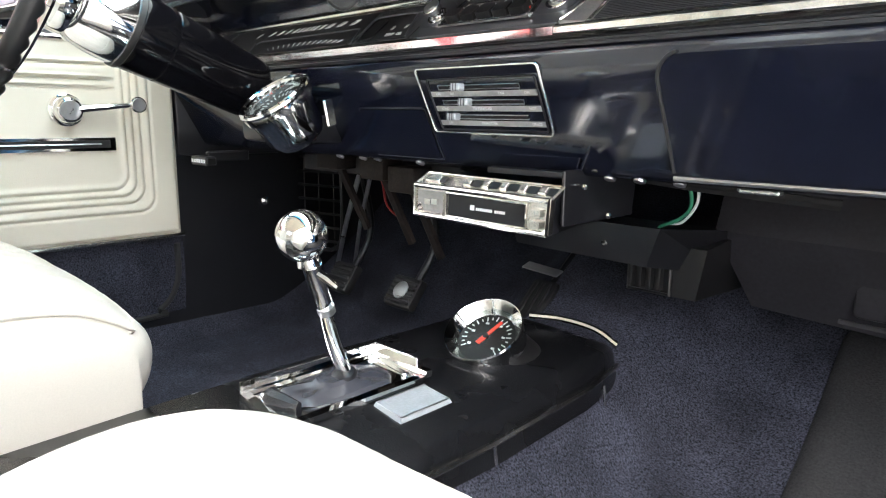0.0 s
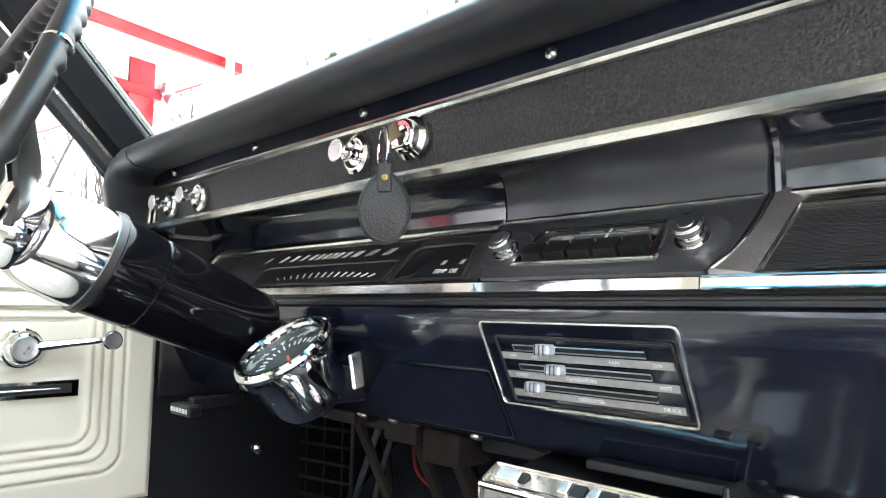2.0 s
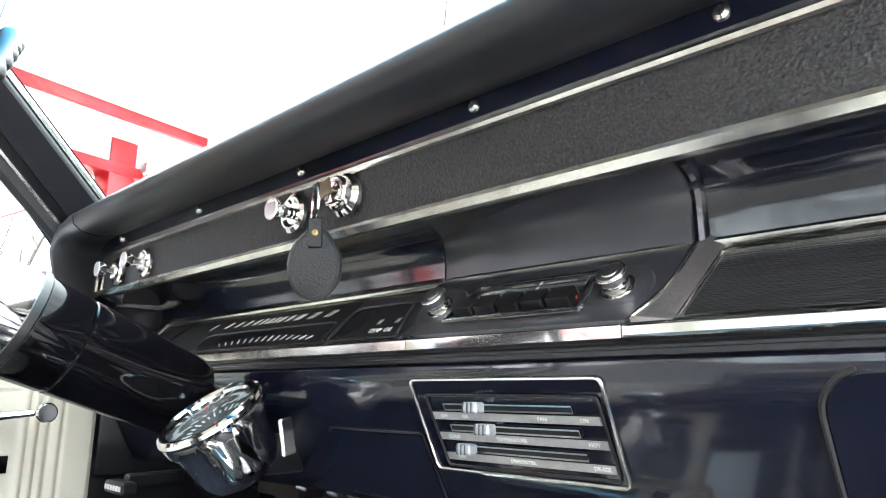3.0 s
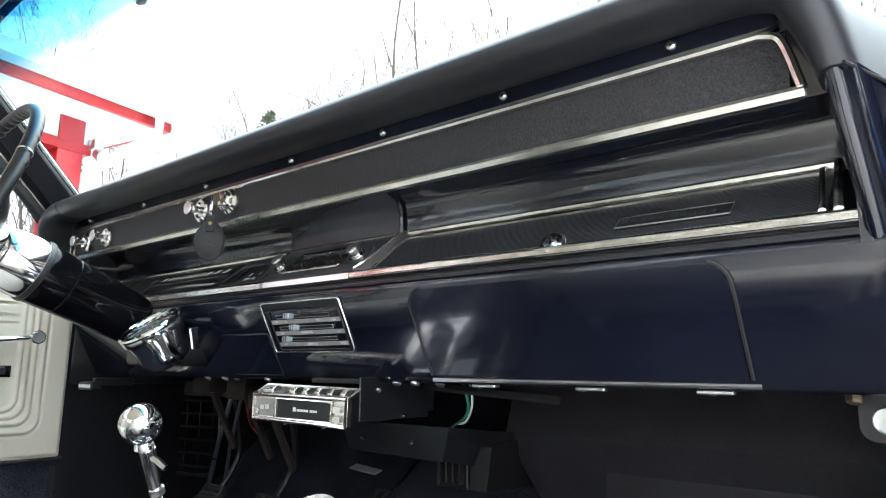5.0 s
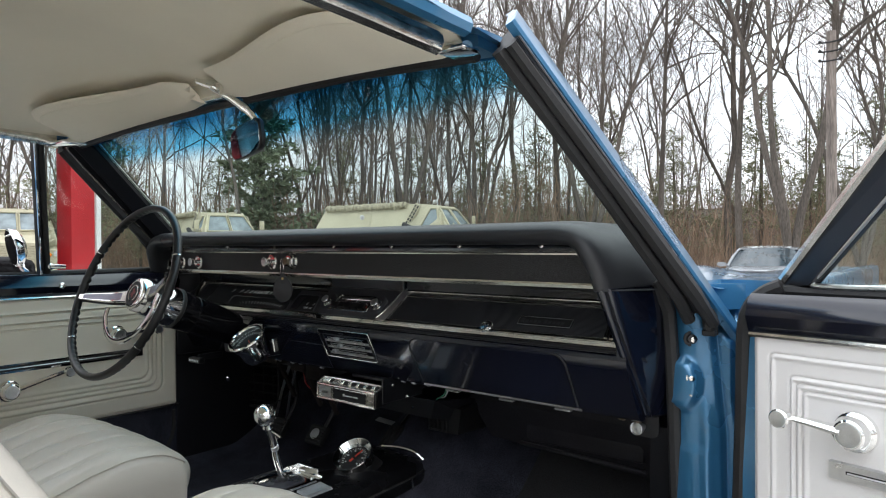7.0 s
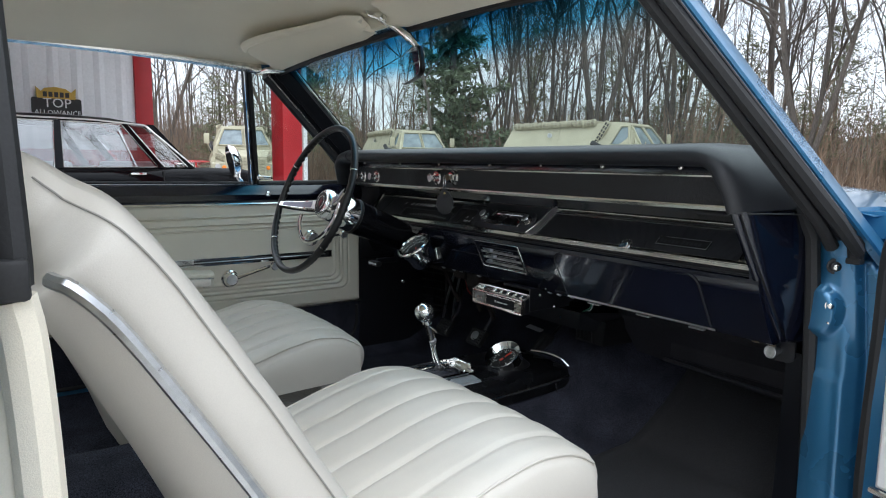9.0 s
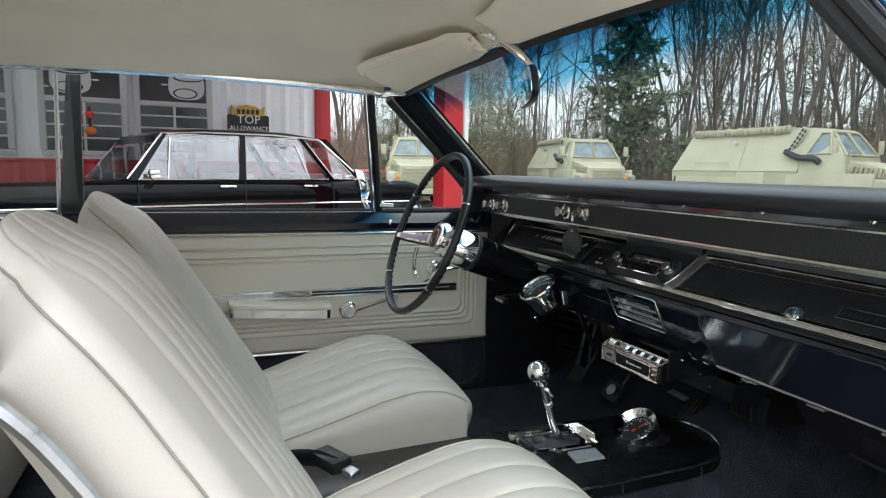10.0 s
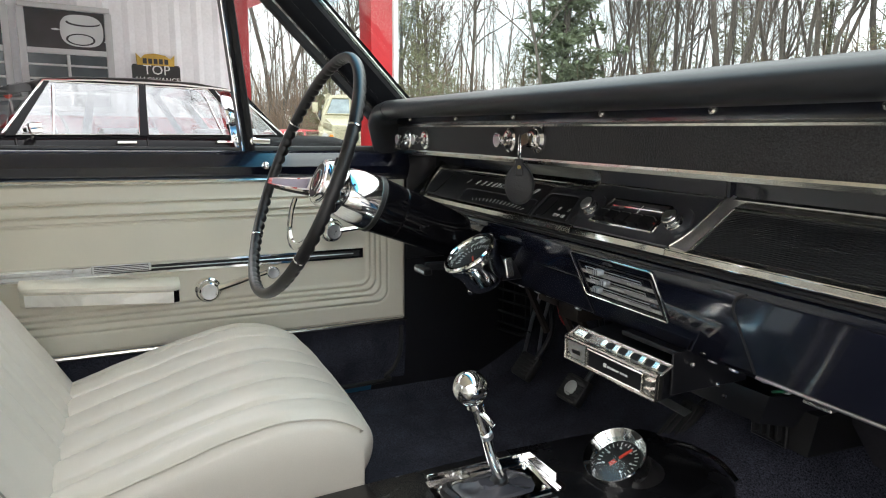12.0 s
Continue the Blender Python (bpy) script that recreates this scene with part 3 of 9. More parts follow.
# rear of the cabin
structure("quarter_passenger", join(rings([[(0.812, -1.44, z), (0.835, -1.425, z), (0.87, -1.418, z), (0.90 - b, -1.432, z), (0.925 - b, -1.47, z), (0.925 - b, -2.5, z), (0.812, -2.5, z)] for z, b in ((0.25, 0.0), (0.55, -0.015), (0.80, 0.0), (0.88, 0.012), (0.905, 0.03))])), "blue", "metallic blue rear quarter panel", "panel")
structure("quarter_pillar_seal", join(tube(spline([(0.735, -1.405, 1.22), (0.778, -1.400, 1.06), (0.803, -1.397, 0.96), (0.815, -1.395, 0.895), (0.816, -1.395, 0.872)], 4), 0.0115, 8), tube(spline([(0.752, -1.418, 1.21), (0.80, -1.416, 1.05), (0.832, -1.414, 0.93), (0.846, -1.418, 0.88), (0.852, -1.42, 0.80)], 4), [0.006] * 10 + [0.010] * 7, 8), box(0.806, 0.830, -1.412, -1.386, 0.862, 0.892, 0.004)), "rubber", "black rubber seal at the rear edge of the door opening", "seal")
structure("quarter_window_frame", tube([(0.752, -1.435, 1.22), (0.818, -1.432, 1.03), (0.852, -1.430, 0.905)], 0.016, 8, flat=1.3), "worn_chrome", "bright frame of the rear quarter window", "trim")
structure("windlace", tube(spline([(0.806, -1.398, 0.862), (0.803, -1.392, 0.82), (0.801, -1.387, 0.7), (0.80, -1.385, 0.5), (0.79, -1.38, 0.26)], 5), 0.0165, 8), "headliner", "cream cloth windlace edging the door opening", "trim")
structure("quarter_trim_passenger", box(0.755, 0.80, -2.2, -1.40, 0.30, 0.86, 0.01), "vinyl_door", "cream vinyl rear quarter trim panel", "panel")
structure("quarter_trim_driver", box(-0.80, -0.735, -2.2, -1.50, 0.30, 0.835, 0.01), "vinyl_door", "cream vinyl rear quarter trim panel", "panel")
structure("quarter_driver", join(box(-0.92, -0.80, -2.6, -1.50, 0.25, 0.868, 0.02)), "blue", "metallic blue rear quarter panel", "panel")
structure("quarter_rail_driver", rings([[(-0.728, y, 0.832), (-0.716, y, 0.850), (-0.730, y, 0.878), (-0.760, y, 0.888), (-0.81, y, 0.884), (-0.81, y, 0.832)] for y in (-2.2, -1.485)]), "paint", "glossy black rail under the rear quarter glass", "rail")
structure("window_divider_driver", prism([(-1.545, 0.89), (-1.490, 0.89), (-1.482, 1.25), (-1.515, 1.25)], -0.80, -0.785), "satin", "black post between the door glass and the quarter glass", "trim")
structure("window_divider_bead", tube([(-0.782, -1.547, 0.89), (-0.665, -1.518, 1.24)], 0.005, 6), "alu", "bright metal edge of the quarter glass", "trim")
for s, nm in ((-1, "driver"), (1, "passenger")):
    structure("rear_pillar_" + nm, rings([[(s * 0.80, -2.0, 0.88), (s * 0.80, -2.6, 0.88), (s * 0.70, -2.6, 0.88), (s * 0.74, -2.0, 0.88)], [(s * 0.69, -1.92, 1.27), (s * 0.69, -2.3, 1.25), (s * 0.60, -2.3, 1.25), (s * 0.62, -1.92, 1.27)]]), "headliner", "cream covered rear roof pillar", "pillar")
structure("rear_shelf", box(-0.72, 0.72, -2.6, -2.15, 0.83, 0.86, 0.01), "satin", "black rear parcel shelf", "shelf")
structure("rear_bulkhead", box(-0.80, 0.80, -2.66, -2.60, 0.25, 0.86, 0.01), "satin", "black panel behind the rear seat", "panel")
rg = structure("window_rear", plate([(-0.66, -2.62, 0.87), (0.66, -2.62, 0.87), (0.58, -2.22, 1.25), (-0.58, -2.22, 1.25)], 0.004, (0, -0.7, 0.7)), "glass", "clear rear window", "window")
rg.visible_shadow = False
qg = structure("window_quarter_driver", plate([(-0.79, -1.50, 0.89), (-0.665, -1.49, 1.25), (-0.67, -1.95, 1.25), (-0.79, -2.0, 0.89)], 0.004, (-1, 0, 0.3)), "glass", "clear rear quarter glass", "window")
qg.visible_shadow = False


# the rest of the car's outside: boot, tail, nose
structure("boot", rings([[(-0.90, y, 0.30), (-0.925, y, 0.55), (-0.90, y, z - 0.03), (-0.80, y, z), (0.80, y, z), (0.90, y, z - 0.03), (0.925, y, 0.55), (0.90, y, 0.30)] for y, z in ((-2.58, 0.878), (-3.0, 0.865), (-3.45, 0.835), (-3.62, 0.80), (-3.66, 0.72))]), "blue", "metallic blue boot lid and tail of the car", "boot")
structure("nose", rings([[(-0.90, y, 0.32), (-0.94, y, 0.60), (-0.92, y, z - 0.03), (-0.84, y, z), (0.84, y, z), (0.92, y, z - 0.03), (0.94, y, 0.60), (0.90, y, 0.32)] for y, z in ((1.14, 0.825), (1.55, 0.80), (1.72, 0.77), (1.76, 0.70))]), "blue", "metallic blue nose of the car", "nose")
structure("rear_floor", box(-0.80, 0.80, -3.5, -2.26, 0.22, 0.30, 0.01), "satin", "black boot floor", "underbody")


# ---- dashboard ----
dash = thing("dashboard", (0, -0.2, 0.62), "black padded car dashboard with chrome trim strips and a glovebox", "dashboard")
DX0, DX1 = -0.772, 0.768

# padded top with rounded ends
PAD = [(-0.350, 0.964), (-0.380, 0.957), (-0.404, 0.960), (-0.416, 0.969), (-0.418, 0.979), (-0.411, 0.989), (-0.394, 0.996), (-0.33, 0.999), (-0.20, 0.990), (-0.05, 0.972), (0.12, 0.945), (0.12, 0.925), (-0.345, 0.93)]
pad_x = [-0.640, -0.6, -0.4, -0.2, 0, 0.2, 0.4, 0.6, 0.632]
part("pad", rings([[(x, y - (0.10 * (x / 0.75) ** 2 * (y + 0.25) / 0.37 if y > -0.25 else 0.0), z) for y, z in PAD] for x in pad_x]), "pad", dash, "black grained padded vinyl top", 50)
# the pad rolls over and down at both ends
END = spline([(0.630, 0, 0.9755), (0.660, 0, 0.9745), (0.684, 0, 0.969), (0.702, 0, 0.955), (0.712, 0, 0.934), (0.718, 0, 0.908), (0.722, 0, 0.880)], 5)
for s, wide in ((1, 1.0), (-1, 0.75)):
    e = 1.0 if s > 0 else 1.022
    secs = []
    for i, c in enumerate(END):
        t = (END[min(len(END) - 1, i + 1)] - END[max(0, i - 1)]).normalized()
        nx, nz = -t.z, t.x                       # outward across the roll
        side = nx ** 1.5 if nx > 0 else 0.0
        top = [(0.0235, -0.33), (0.0215, -0.27), (0.0145, -0.20), (-0.0035, -0.05), (-0.03, 0.06), (-0.05, 0.06), (-0.045, -0.345)]
        out = [(0.024, -0.355), (0.044 * wide, -0.300), (0.058 * wide, -0.262), (0.062 * wide, -0.235), (0.062 * wide, -0.215), (0.0, -0.215), (-0.010, -0.345)]
        sec = [(-0.0115, -0.350), (-0.0185, -0.380), (-0.0155, -0.404), (-0.0065, -0.416), (0.0035, -0.418), (0.0135, -0.411), (0.0205, -0.394)]
        sec = sec + [(u0 + (u1 - u0) * side, v0 + (v1 - v0) * side) for (u0, v0), (u1, v1) in zip(top, out)]
        low = max(0.0, (i / (len(END) - 1) - 0.62) / 0.38)
        secs.append([(s * e * (c.x + nx * (u * (1 - 0.55 * low) if u < 0 else u)), v + 0.020 * low * max(0.0, min(1.0, (-0.33 - v) / 0.06)), c.z + nz * u) for u, v in sec])
    part("pad_end", rings(secs), "pad", dash, "rolled vinyl end of the pad", 60)
    # painted end panel: a rolled rear edge, then a broad face that runs out to the pillar
    secs = []
    for y, z, x, run in ((-0.3935, 0.884, 0.7235, 1.0), (-0.3925, 0.880, 0.7235, 1.0), (-0.372, 0.842, 0.7265, 0.95), (-0.332, 0.772, 0.733, 0.8), (-0.285, 0.705, 0.736, 0.6), (-0.252, 0.663, 0.737, 0.45), (-0.244, 0.650, 0.737, 0.42), (-0.236, 0.643, 0.737, 0.40)):
        d = [(-0.004, 0.055), (-0.005, 0.006), (-0.002, 0.001), (0.004, 0.0), (0.008, 0.004), (0.0095, 0.010), (0.011, 0.0095), (0.0145, 0.0075), (0.018, 0.012), (0.024, 0.035), (0.037, 0.080), (0.050, 0.118), (0.054, 0.14), (0.05, 0.16)]
        secs.append([(s * e * (x + u * (wide if u > 0.02 else 1.0)), y + (v if v < 0.02 else 0.012 + (v - 0.012) * run), z) for u, v in d])
    part("end_panel", rings(secs), "paint", dash, "glossy black painted end panel", 60)
    part("end_seam", tube([(s * e * 0.734, -0.396, 0.8815), (s * e * (0.734 + 0.044 * wide), -0.275, 0.8785)], 0.0016, 6), "rubber", dash)
    part("upper_end", rings([[(s * e * x, -0.3455, z) for x, z in ((0.680, 0.962), (0.722, 0.962), (0.7265, 0.880), (0.694, 0.880))], [(s * e * x, -0.315, z) for x, z in ((0.680, 0.962), (0.722, 0.962), (0.7265, 0.872), (0.694, 0.872))]]), "paint", dash)
    part("recess_end", rings([[(s * e * x, -0.333, 0.912), (s * e * x, -0.20, 0.912), (s * e * x, -0.20, 0.76), (s * e * x, -0.325, 0.76)] for x in (0.7245, 0.733)]), "paint", dash)

# painted flange with its screws, under the padded lip
part("screw_flange", prism([(-0.347, 0.968), (-0.354, 0.964), (-0.356, 0.945), (-0.346, 0.943), (-0.30, 0.943), (-0.30, 0.968)], -0.70, 0.685), "paint", dash)
for x in (0.595, 0.408, 0.223, 0.037, -0.188, -0.398, -0.625):
    sc = part("screw", lathe([(0, 0.0052), (0.0015, 0.005), (0.003, 0.003), (0.0031, 0.0003)], (x, -0.355, 0.9555), (0, -1, 0.08), 12), "worn_chrome", dash)
    part("screw_slot", join(box(x - 0.0028, x + 0.0028, -0.3586, -0.3579, 0.9551, 0.9565, 0), box(x - 0.0007, x + 0.0007, -0.3586, -0.3579, 0.9530, 0.9586, 0)), "rubber", sc)

# upper insert strip and its bright frame
part("upper_insert", prism([(-0.346, 0.9405), (-0.3475, 0.940), (-0.344, 0.890), (-0.33, 0.889), (-0.33, 0.9405)], -0.722, 0.688), "cloth", dash, "black grained insert strip")
part("upper_trim", join(tube([(-0.722, -0.350, 0.9415), (0.668, -0.350, 0.9415)], 0.0040, 8), tube(spline([(0.668, -0.350, 0.9415), (0.681, -0.350, 0.937), (0.688, -0.350, 0.925), (0.697, -0.348, 0.89)], 4), 0.0042, 8)), "worn_chrome", dash, "thin worn chrome bead")
part("mid_trim", prism([(-0.344, 0.8905), (-0.3505, 0.8895), (-0.3515, 0.886), (-0.349, 0.8805), (-0.343, 0.8795), (-0.335, 0.882)], -0.728, 0.6995), "worn_chrome", dash, "worn chrome moulding")
part("left_trim", tube([(-0.722, -0.350, 0.9415), (-0.727, -0.349, 0.888)], 0.003, 6), "worn_chrome", dash)

# recess: an upright glossy back wall that coves over behind the upper strip; a plainer centre panel
def recess_wall(x0, x1, proud, mat, label=""):
    prof = [(-0.2425, 0.842), (-0.2425, 0.862), (-0.2440, 0.880), (-0.2500, 0.894), (-0.2640, 0.903), (-0.290, 0.907), (-0.331, 0.908), (-0.331, 0.914), (-0.225, 0.914), (-0.225, 0.842)]
    return part("recess_wall", rings([[(x, y - (proud if y < -0.23 else 0.0) * (1 if 0 < i < 3 else 0), z - (proud if 0.900 < z < 0.910 else 0.0) * (1 if 0 < i < 3 else 0)) for y, z in prof] for i, x in enumerate((x0, x0 + 0.003, x1 - 0.003, x1))]), mat, dash, label)


recess_wall(-0.75, -0.0985, 0.0, "paint", "glossy black wall over the instruments")
recess_wall(-0.0975, 0.1535, 0.0022, "grey_satin", "satin grey panel over the radio")
recess_wall(0.155, 0.735, 0.0, "paint", "glossy black wall over the ribbed insert")
part("recess_edge", tube(spline([(0.1575, -0.2440, 0.846), (0.1575, -0.2445, 0.866), (0.1580, -0.2470, 0.884), (0.159, -0.2560, 0.897), (0.160, -0.275, 0.904)], 4), 0.0050, 8), "paint", dash, "rounded painted edge beside the centre panel")

# sloping lower panels: right ribbed insert, radio pod, instrument cluster
S0, S1 = Vector((0, -0.234, 0.855)), Vector((0, -0.317, 0.788))      # top and bottom of the slope
SD = S1 - S0
SN = Vector((0, -SD.z, SD.y)).normalized()
SN = SN if SN.z > 0 else -SN
SU = -SD.normalized()


def slope(x, f, h=0.0):
    """A point on the slope: x, share of the way down, height above it."""
    p = S0 + SD * f + SN * h
    return Vector((x, p.y, p.z))


def slope_plate(x0, x1, f0, f1, h0, h1, r=0.0, b=None):
    if r:
        L = SD.length
        pts = rounded(x0, x1, f0 * L, f1 * L, r)
        a = [slope(px, pf / L, h1) for px, pf in pts]
        c = [slope(px, pf / L, h0) for px, pf in pts]
    else:
        a = [slope(x0, f0, h1), slope(x1, f0, h1), slope(x1, f1, h1), slope(x0, f1, h1)]
        c = [slope(x0, f0, h0), slope(x1, f0, h0), slope(x1, f1, h0), slope(x0, f1, h0)]
    return rings([c, a])


part("slope_backing", slope_plate(-0.75, 0.735, -0.05, 1.1, -0.03, -0.008), "satin", dash)
# ribbed insert, cut by the curved chrome sweep on its left
ribs = part("ribbed_insert", slope_plate(0.118, 0.700, 0.02, 1.03, -0.0065, -0.0030), "ribbed", dash, "finely ribbed dark grey metal insert")
NR = 26
for i in range(NR):
    f0, f1 = 0.25 + 0.71 * i / NR, 0.25 + 0.71 * (i + 0.60) / NR
    part("rib", slope_plate(0.1785 - 0.0105 * f0, 0.694, f0, f1, -0.0035, -0.0012), "ribbed", ribs)
part("insert_top_trim", join(prism([(p.y, p.z) for p in (slope(0, 0.06, -0.004), slope(0, 0.075, 0.0035), slope(0, 0.125, 0.0040), slope(0, 0.145, 0.0), slope(0, 0.145, -0.004))], 0.1575, 0.703),
                             tube([slope(0.176, 0.235, 0.0), slope(0.69, 0.225, 0.0)], 0.0026, 6)), "worn_chrome", dash, "double chrome moulding")
part("insert_end_trim", join(tube([slope(0.691, 0.19, 0.001), slope(0.6975, 0.93, -0.001)], 0.0032, 8), tube([slope(0.7025, 0.0, 0.0015), slope(0.710, 0.95, -0.001)], 0.0045, 8)), "worn_chrome", dash, "double chrome end moulding")
def sweep_left(f):
    return along(f, [(0.0, 0.1536), (0.28, 0.1532), (0.475, 0.1522), (0.70, 0.1490), (0.87, 0.1440), (1.02, 0.1362)])


SWF = [0.03 + 0.98 * k / 28 for k in range(29)]
part("sweep_trim", rings([[slope(sweep_left(f), f, -0.004), slope(sweep_left(f) + 0.0008, f, 0.0046), slope(sweep_left(f) + 0.004, f, 0.0058), slope(sweep_left(f) + 0.010, f, 0.0050), slope(0.1735 - 0.0075 * f, f, 0.0016), slope(0.1775 - 0.0105 * f, f, -0.0005), slope(0.1775 - 0.0105 * f, f, -0.004)] for f in SWF]), "sweep_metal", dash, "broad curved grey metal moulding beside the radio", 50)
part("sweep_edge", tube([slope(0.1772 - 0.0105 * f, f, 0.0004) for f in SWF[6:]], 0.0013, 6), "worn_chrome", dash, "thin bright edge")
part("sweep_edge", tube([slope(sweep_left(f) + 0.003, f, 0.0058) for f in SWF], 0.0014, 6), "worn_chrome", dash, "thin bright edge")
# black tube draws the shade along the moulding's left edge
part("sweep_shadow", tube([slope(sweep_left(f) - 0.0015, f, 0.0015) for f in SWF], 0.0022, 6), "rubber", dash)
# badge and glovebox lock
badge = part("badge", slope_plate(0.508, 0.622, 0.60, 0.80, -0.003, 0.002), "plastic", dash, "small black name badge with a raised rim")
part("badge_rim", tube([slope(0.508, 0.60, 0.002), slope(0.622, 0.60, 0.002), slope(0.622, 0.80, 0.002), slope(0.508, 0.80, 0.002)], 0.0008, 6, True), "alu", badge)
part("badge_script", join(*[slope_plate(0.514 + 0.0092 * i + (0.004 if i > 4 else 0), 0.520 + 0.0092 * i + (0.004 if i > 4 else 0), 0.65 if i in (0, 5) else 0.68, 0.75, 0.0015, 0.0028) for i in range(10)]), "ribbed", badge)
lock = part("glovebox_lock", join(lathe([(0, 0.016), (0.003, 0.0155), (0.006, 0.013), (0.006, 0.009), (0.009, 0.008), (0.0095, 0.001)], slope(0.441, 0.93, -0.002), SN + Vector((0, -0.5, 0)), 20)), "chrome", dash, "round chrome glovebox lock")
part("keyhole", obox(slope(0.441, 0.93, 0.0075) + Vector((0, -0.004, 0)), ((1, 0, 0), SN + Vector((0, -0.5, 0)), SU), (0.001, 0.0012, 0.004), 0), "dial", lock)

# radio pod
part("radio_panel", rings([[slope(-0.096, 0.03, -0.005), slope(0.1525, 0.03, -0.005), slope(0.1515, 0.40, -0.005), slope(0.1475, 0.68, -0.005), slope(0.1350, 1.0, -0.005), slope(-0.066, 1.0, -0.005), slope(-0.084, 0.6, -0.005), slope(-0.094, 0.3, -0.005)],
                           [slope(-0.094, 0.04, 0.003), slope(0.1505, 0.04, 0.003), slope(0.1495, 0.40, 0.003), slope(0.1455, 0.68, 0.003), slope(0.1330, 1.0, 0.003), slope(-0.064, 1.0, 0.003), slope(-0.082, 0.6, 0.003), slope(-0.092, 0.3, 0.003)]]), "panel_grey", dash, "satin grey radio surround")
part("radio_top_bead", tube([slope(-0.095, 0.115, 0.003), slope(0.148, 0.115, 0.003)], 0.0022, 6), "worn_chrome", dash)
radio = part("radio", slope_plate(-0.036, 0.092, 0.40, 0.86, 0.002, 0.0055), "plastic", dash, "push-button car radio")
part("radio_bezel", join(*[tube([slope(a, b, 0.006), slope(c, d2, 0.006)], 0.0022, 6) for a, b, c, d2 in ((-0.028, 0.40, 0.089, 0.40), (-0.036, 0.87, 0.094, 0.87), (-0.028, 0.40, -0.036, 0.87), (0.089, 0.40, 0.094, 0.87))]), "chrome", radio, "bright radio bezel")
part("radio_dial", slope_plate(-0.018, 0.084, 0.44, 0.60, 0.005, 0.0068), "panel_grey", radio, "grey tuning dial window")
part("dial_frame", tube([slope(x, f, 0.0075) for x, f in ((-0.022, 0.72), (-0.016, 0.53), (0.086, 0.53), (0.086, 0.66))], 0.0015, 6), "chrome", radio, "bent chrome dial frame")
part("dial_pointer", slope_plate(0.040, 0.0415, 0.46, 0.62, 0.0066, 0.0078), "white_print", radio)
part("dial_band_bar", join(slope_plate(-0.002, 0.008, 0.52, 0.57, 0.0066, 0.0074), slope_plate(0.012, 0.034, 0.475, 0.49, 0.0066, 0.0074), slope_plate(0.046, 0.074, 0.475, 0.49, 0.0066, 0.0074)), "grey_print", radio)
for i in range(5):
    part("push_button", slope_plate(-0.028 + 0.0232 * i, -0.008 + 0.0232 * i, 0.67, 0.82, 0.005, 0.0135, 0.002), "plastic", radio)
    part("button_edge", slope_plate(-0.027 + 0.0232 * i, -0.009 + 0.0232 * i, 0.655, 0.668, 0.005, 0.0125), "alu", radio)
part("red_mark", slope_plate(0.0835, 0.0852, 0.71, 0.735, 0.005, 0.0075), "red_needle", radio)
KA = SN + Vector((0, -0.22, 0))
for x in (-0.058, 0.114):
    kn = part("radio_knob", lathe([(0.002, 0.0175), (0.0035, 0.0175), (0.0045, 0.0140), (0.0065, 0.0132), (0.007, 0.0105), (0.010, 0.0098), (0.0105, 0.0080), (0.0125, 0.0080), (0.0135, 0.0108), (0.0190, 0.0121), (0.0198, 0.0114), (0.0198, 0.0095), (0.0192, 0.0001)], slope(x, 0.63, 0.0), KA, 28), "chrome", dash, "stepped chrome radio knob")
    part("knob_face", lathe([(0.0193, 0.0108), (0.0204, 0.0102), (0.0200, 0.0060), (0.0206, 0.0055), (0.0200, 0.0003)], slope(x, 0.63, 0.0), KA, 24), "alu", kn, "turned aluminium face")
    part("knob_ring", lathe([(0.0015, 0.0265), (0.0045, 0.0255), (0.005, 0.0225)], slope(x, 0.63, 0.001), KA, 28), "panel_grey", kn)

# instrument cluster
CL = -0.66
part("cluster_panel", rings([[slope(CL - 0.03, 0.05, -0.006), slope(-0.098, 0.05, -0.006), slope(-0.068, 1.0, -0.006), slope(CL + 0.02, 1.0, -0.006)], [slope(CL - 0.03, 0.05, 0.0), slope(-0.098, 0.05, 0.0), slope(-0.068, 1.0, 0.0), slope(CL + 0.02, 1.0, 0.0)]]), "ribbed", dash, "dark instrument cluster panel")
part("cluster_top_trim", join(rings([[slope(x, 0.06, -0.003), slope(x, 0.075, 0.0045), slope(x, 0.19, 0.0050), slope(x, 0.21, 0.0015), slope(x, 0.21, -0.003)] for x in (CL - 0.045, -0.100)]), tube([slope(CL - 0.03, 0.25, 0.0015), slope(-0.095, 0.265, 0.0015)], 0.0020, 6)), "worn_chrome", dash, "broad chrome moulding with a thin bead under it")
part("cluster_end_trim", tube(spline([slope(CL - 0.04, 0.0, 0.004), slope(CL - 0.012, 0.5, 0.004), slope(CL + 0.03, 1.02, 0.004)], 4), 0.0055, 8, flat=1.5), "worn_chrome", dash, "chrome moulding at the cluster's end")
spd = part("speedometer", slope_plate(-0.585, -0.200, 0.24, 0.97, 0.0, 0.0018), "dial", dash, "wide strip speedometer with white slanted figures")
SPEEDS = ((0, -0.494), (10, -0.455), (20, -0.429), (30, -0.4075), (40, -0.388), (50, -0.373), (60, -0.3585), (70, -0.346), (80, -0.3335), (90, -0.317), (100, -0.297), (110, -0.270), (120, -0.239))
for v, x in SPEEDS:
    lettering("speed_figure", str(v), 0.0088, slope(x, 0.455, 0.0022), (1, 0, 0), SU, "white_print", spd, stretch=2.1, lean=0.55)
win = part("needle_window", slope_plate(-0.470, -0.205, 0.64, 0.97, 0.0012, 0.0024), "satin", spd)
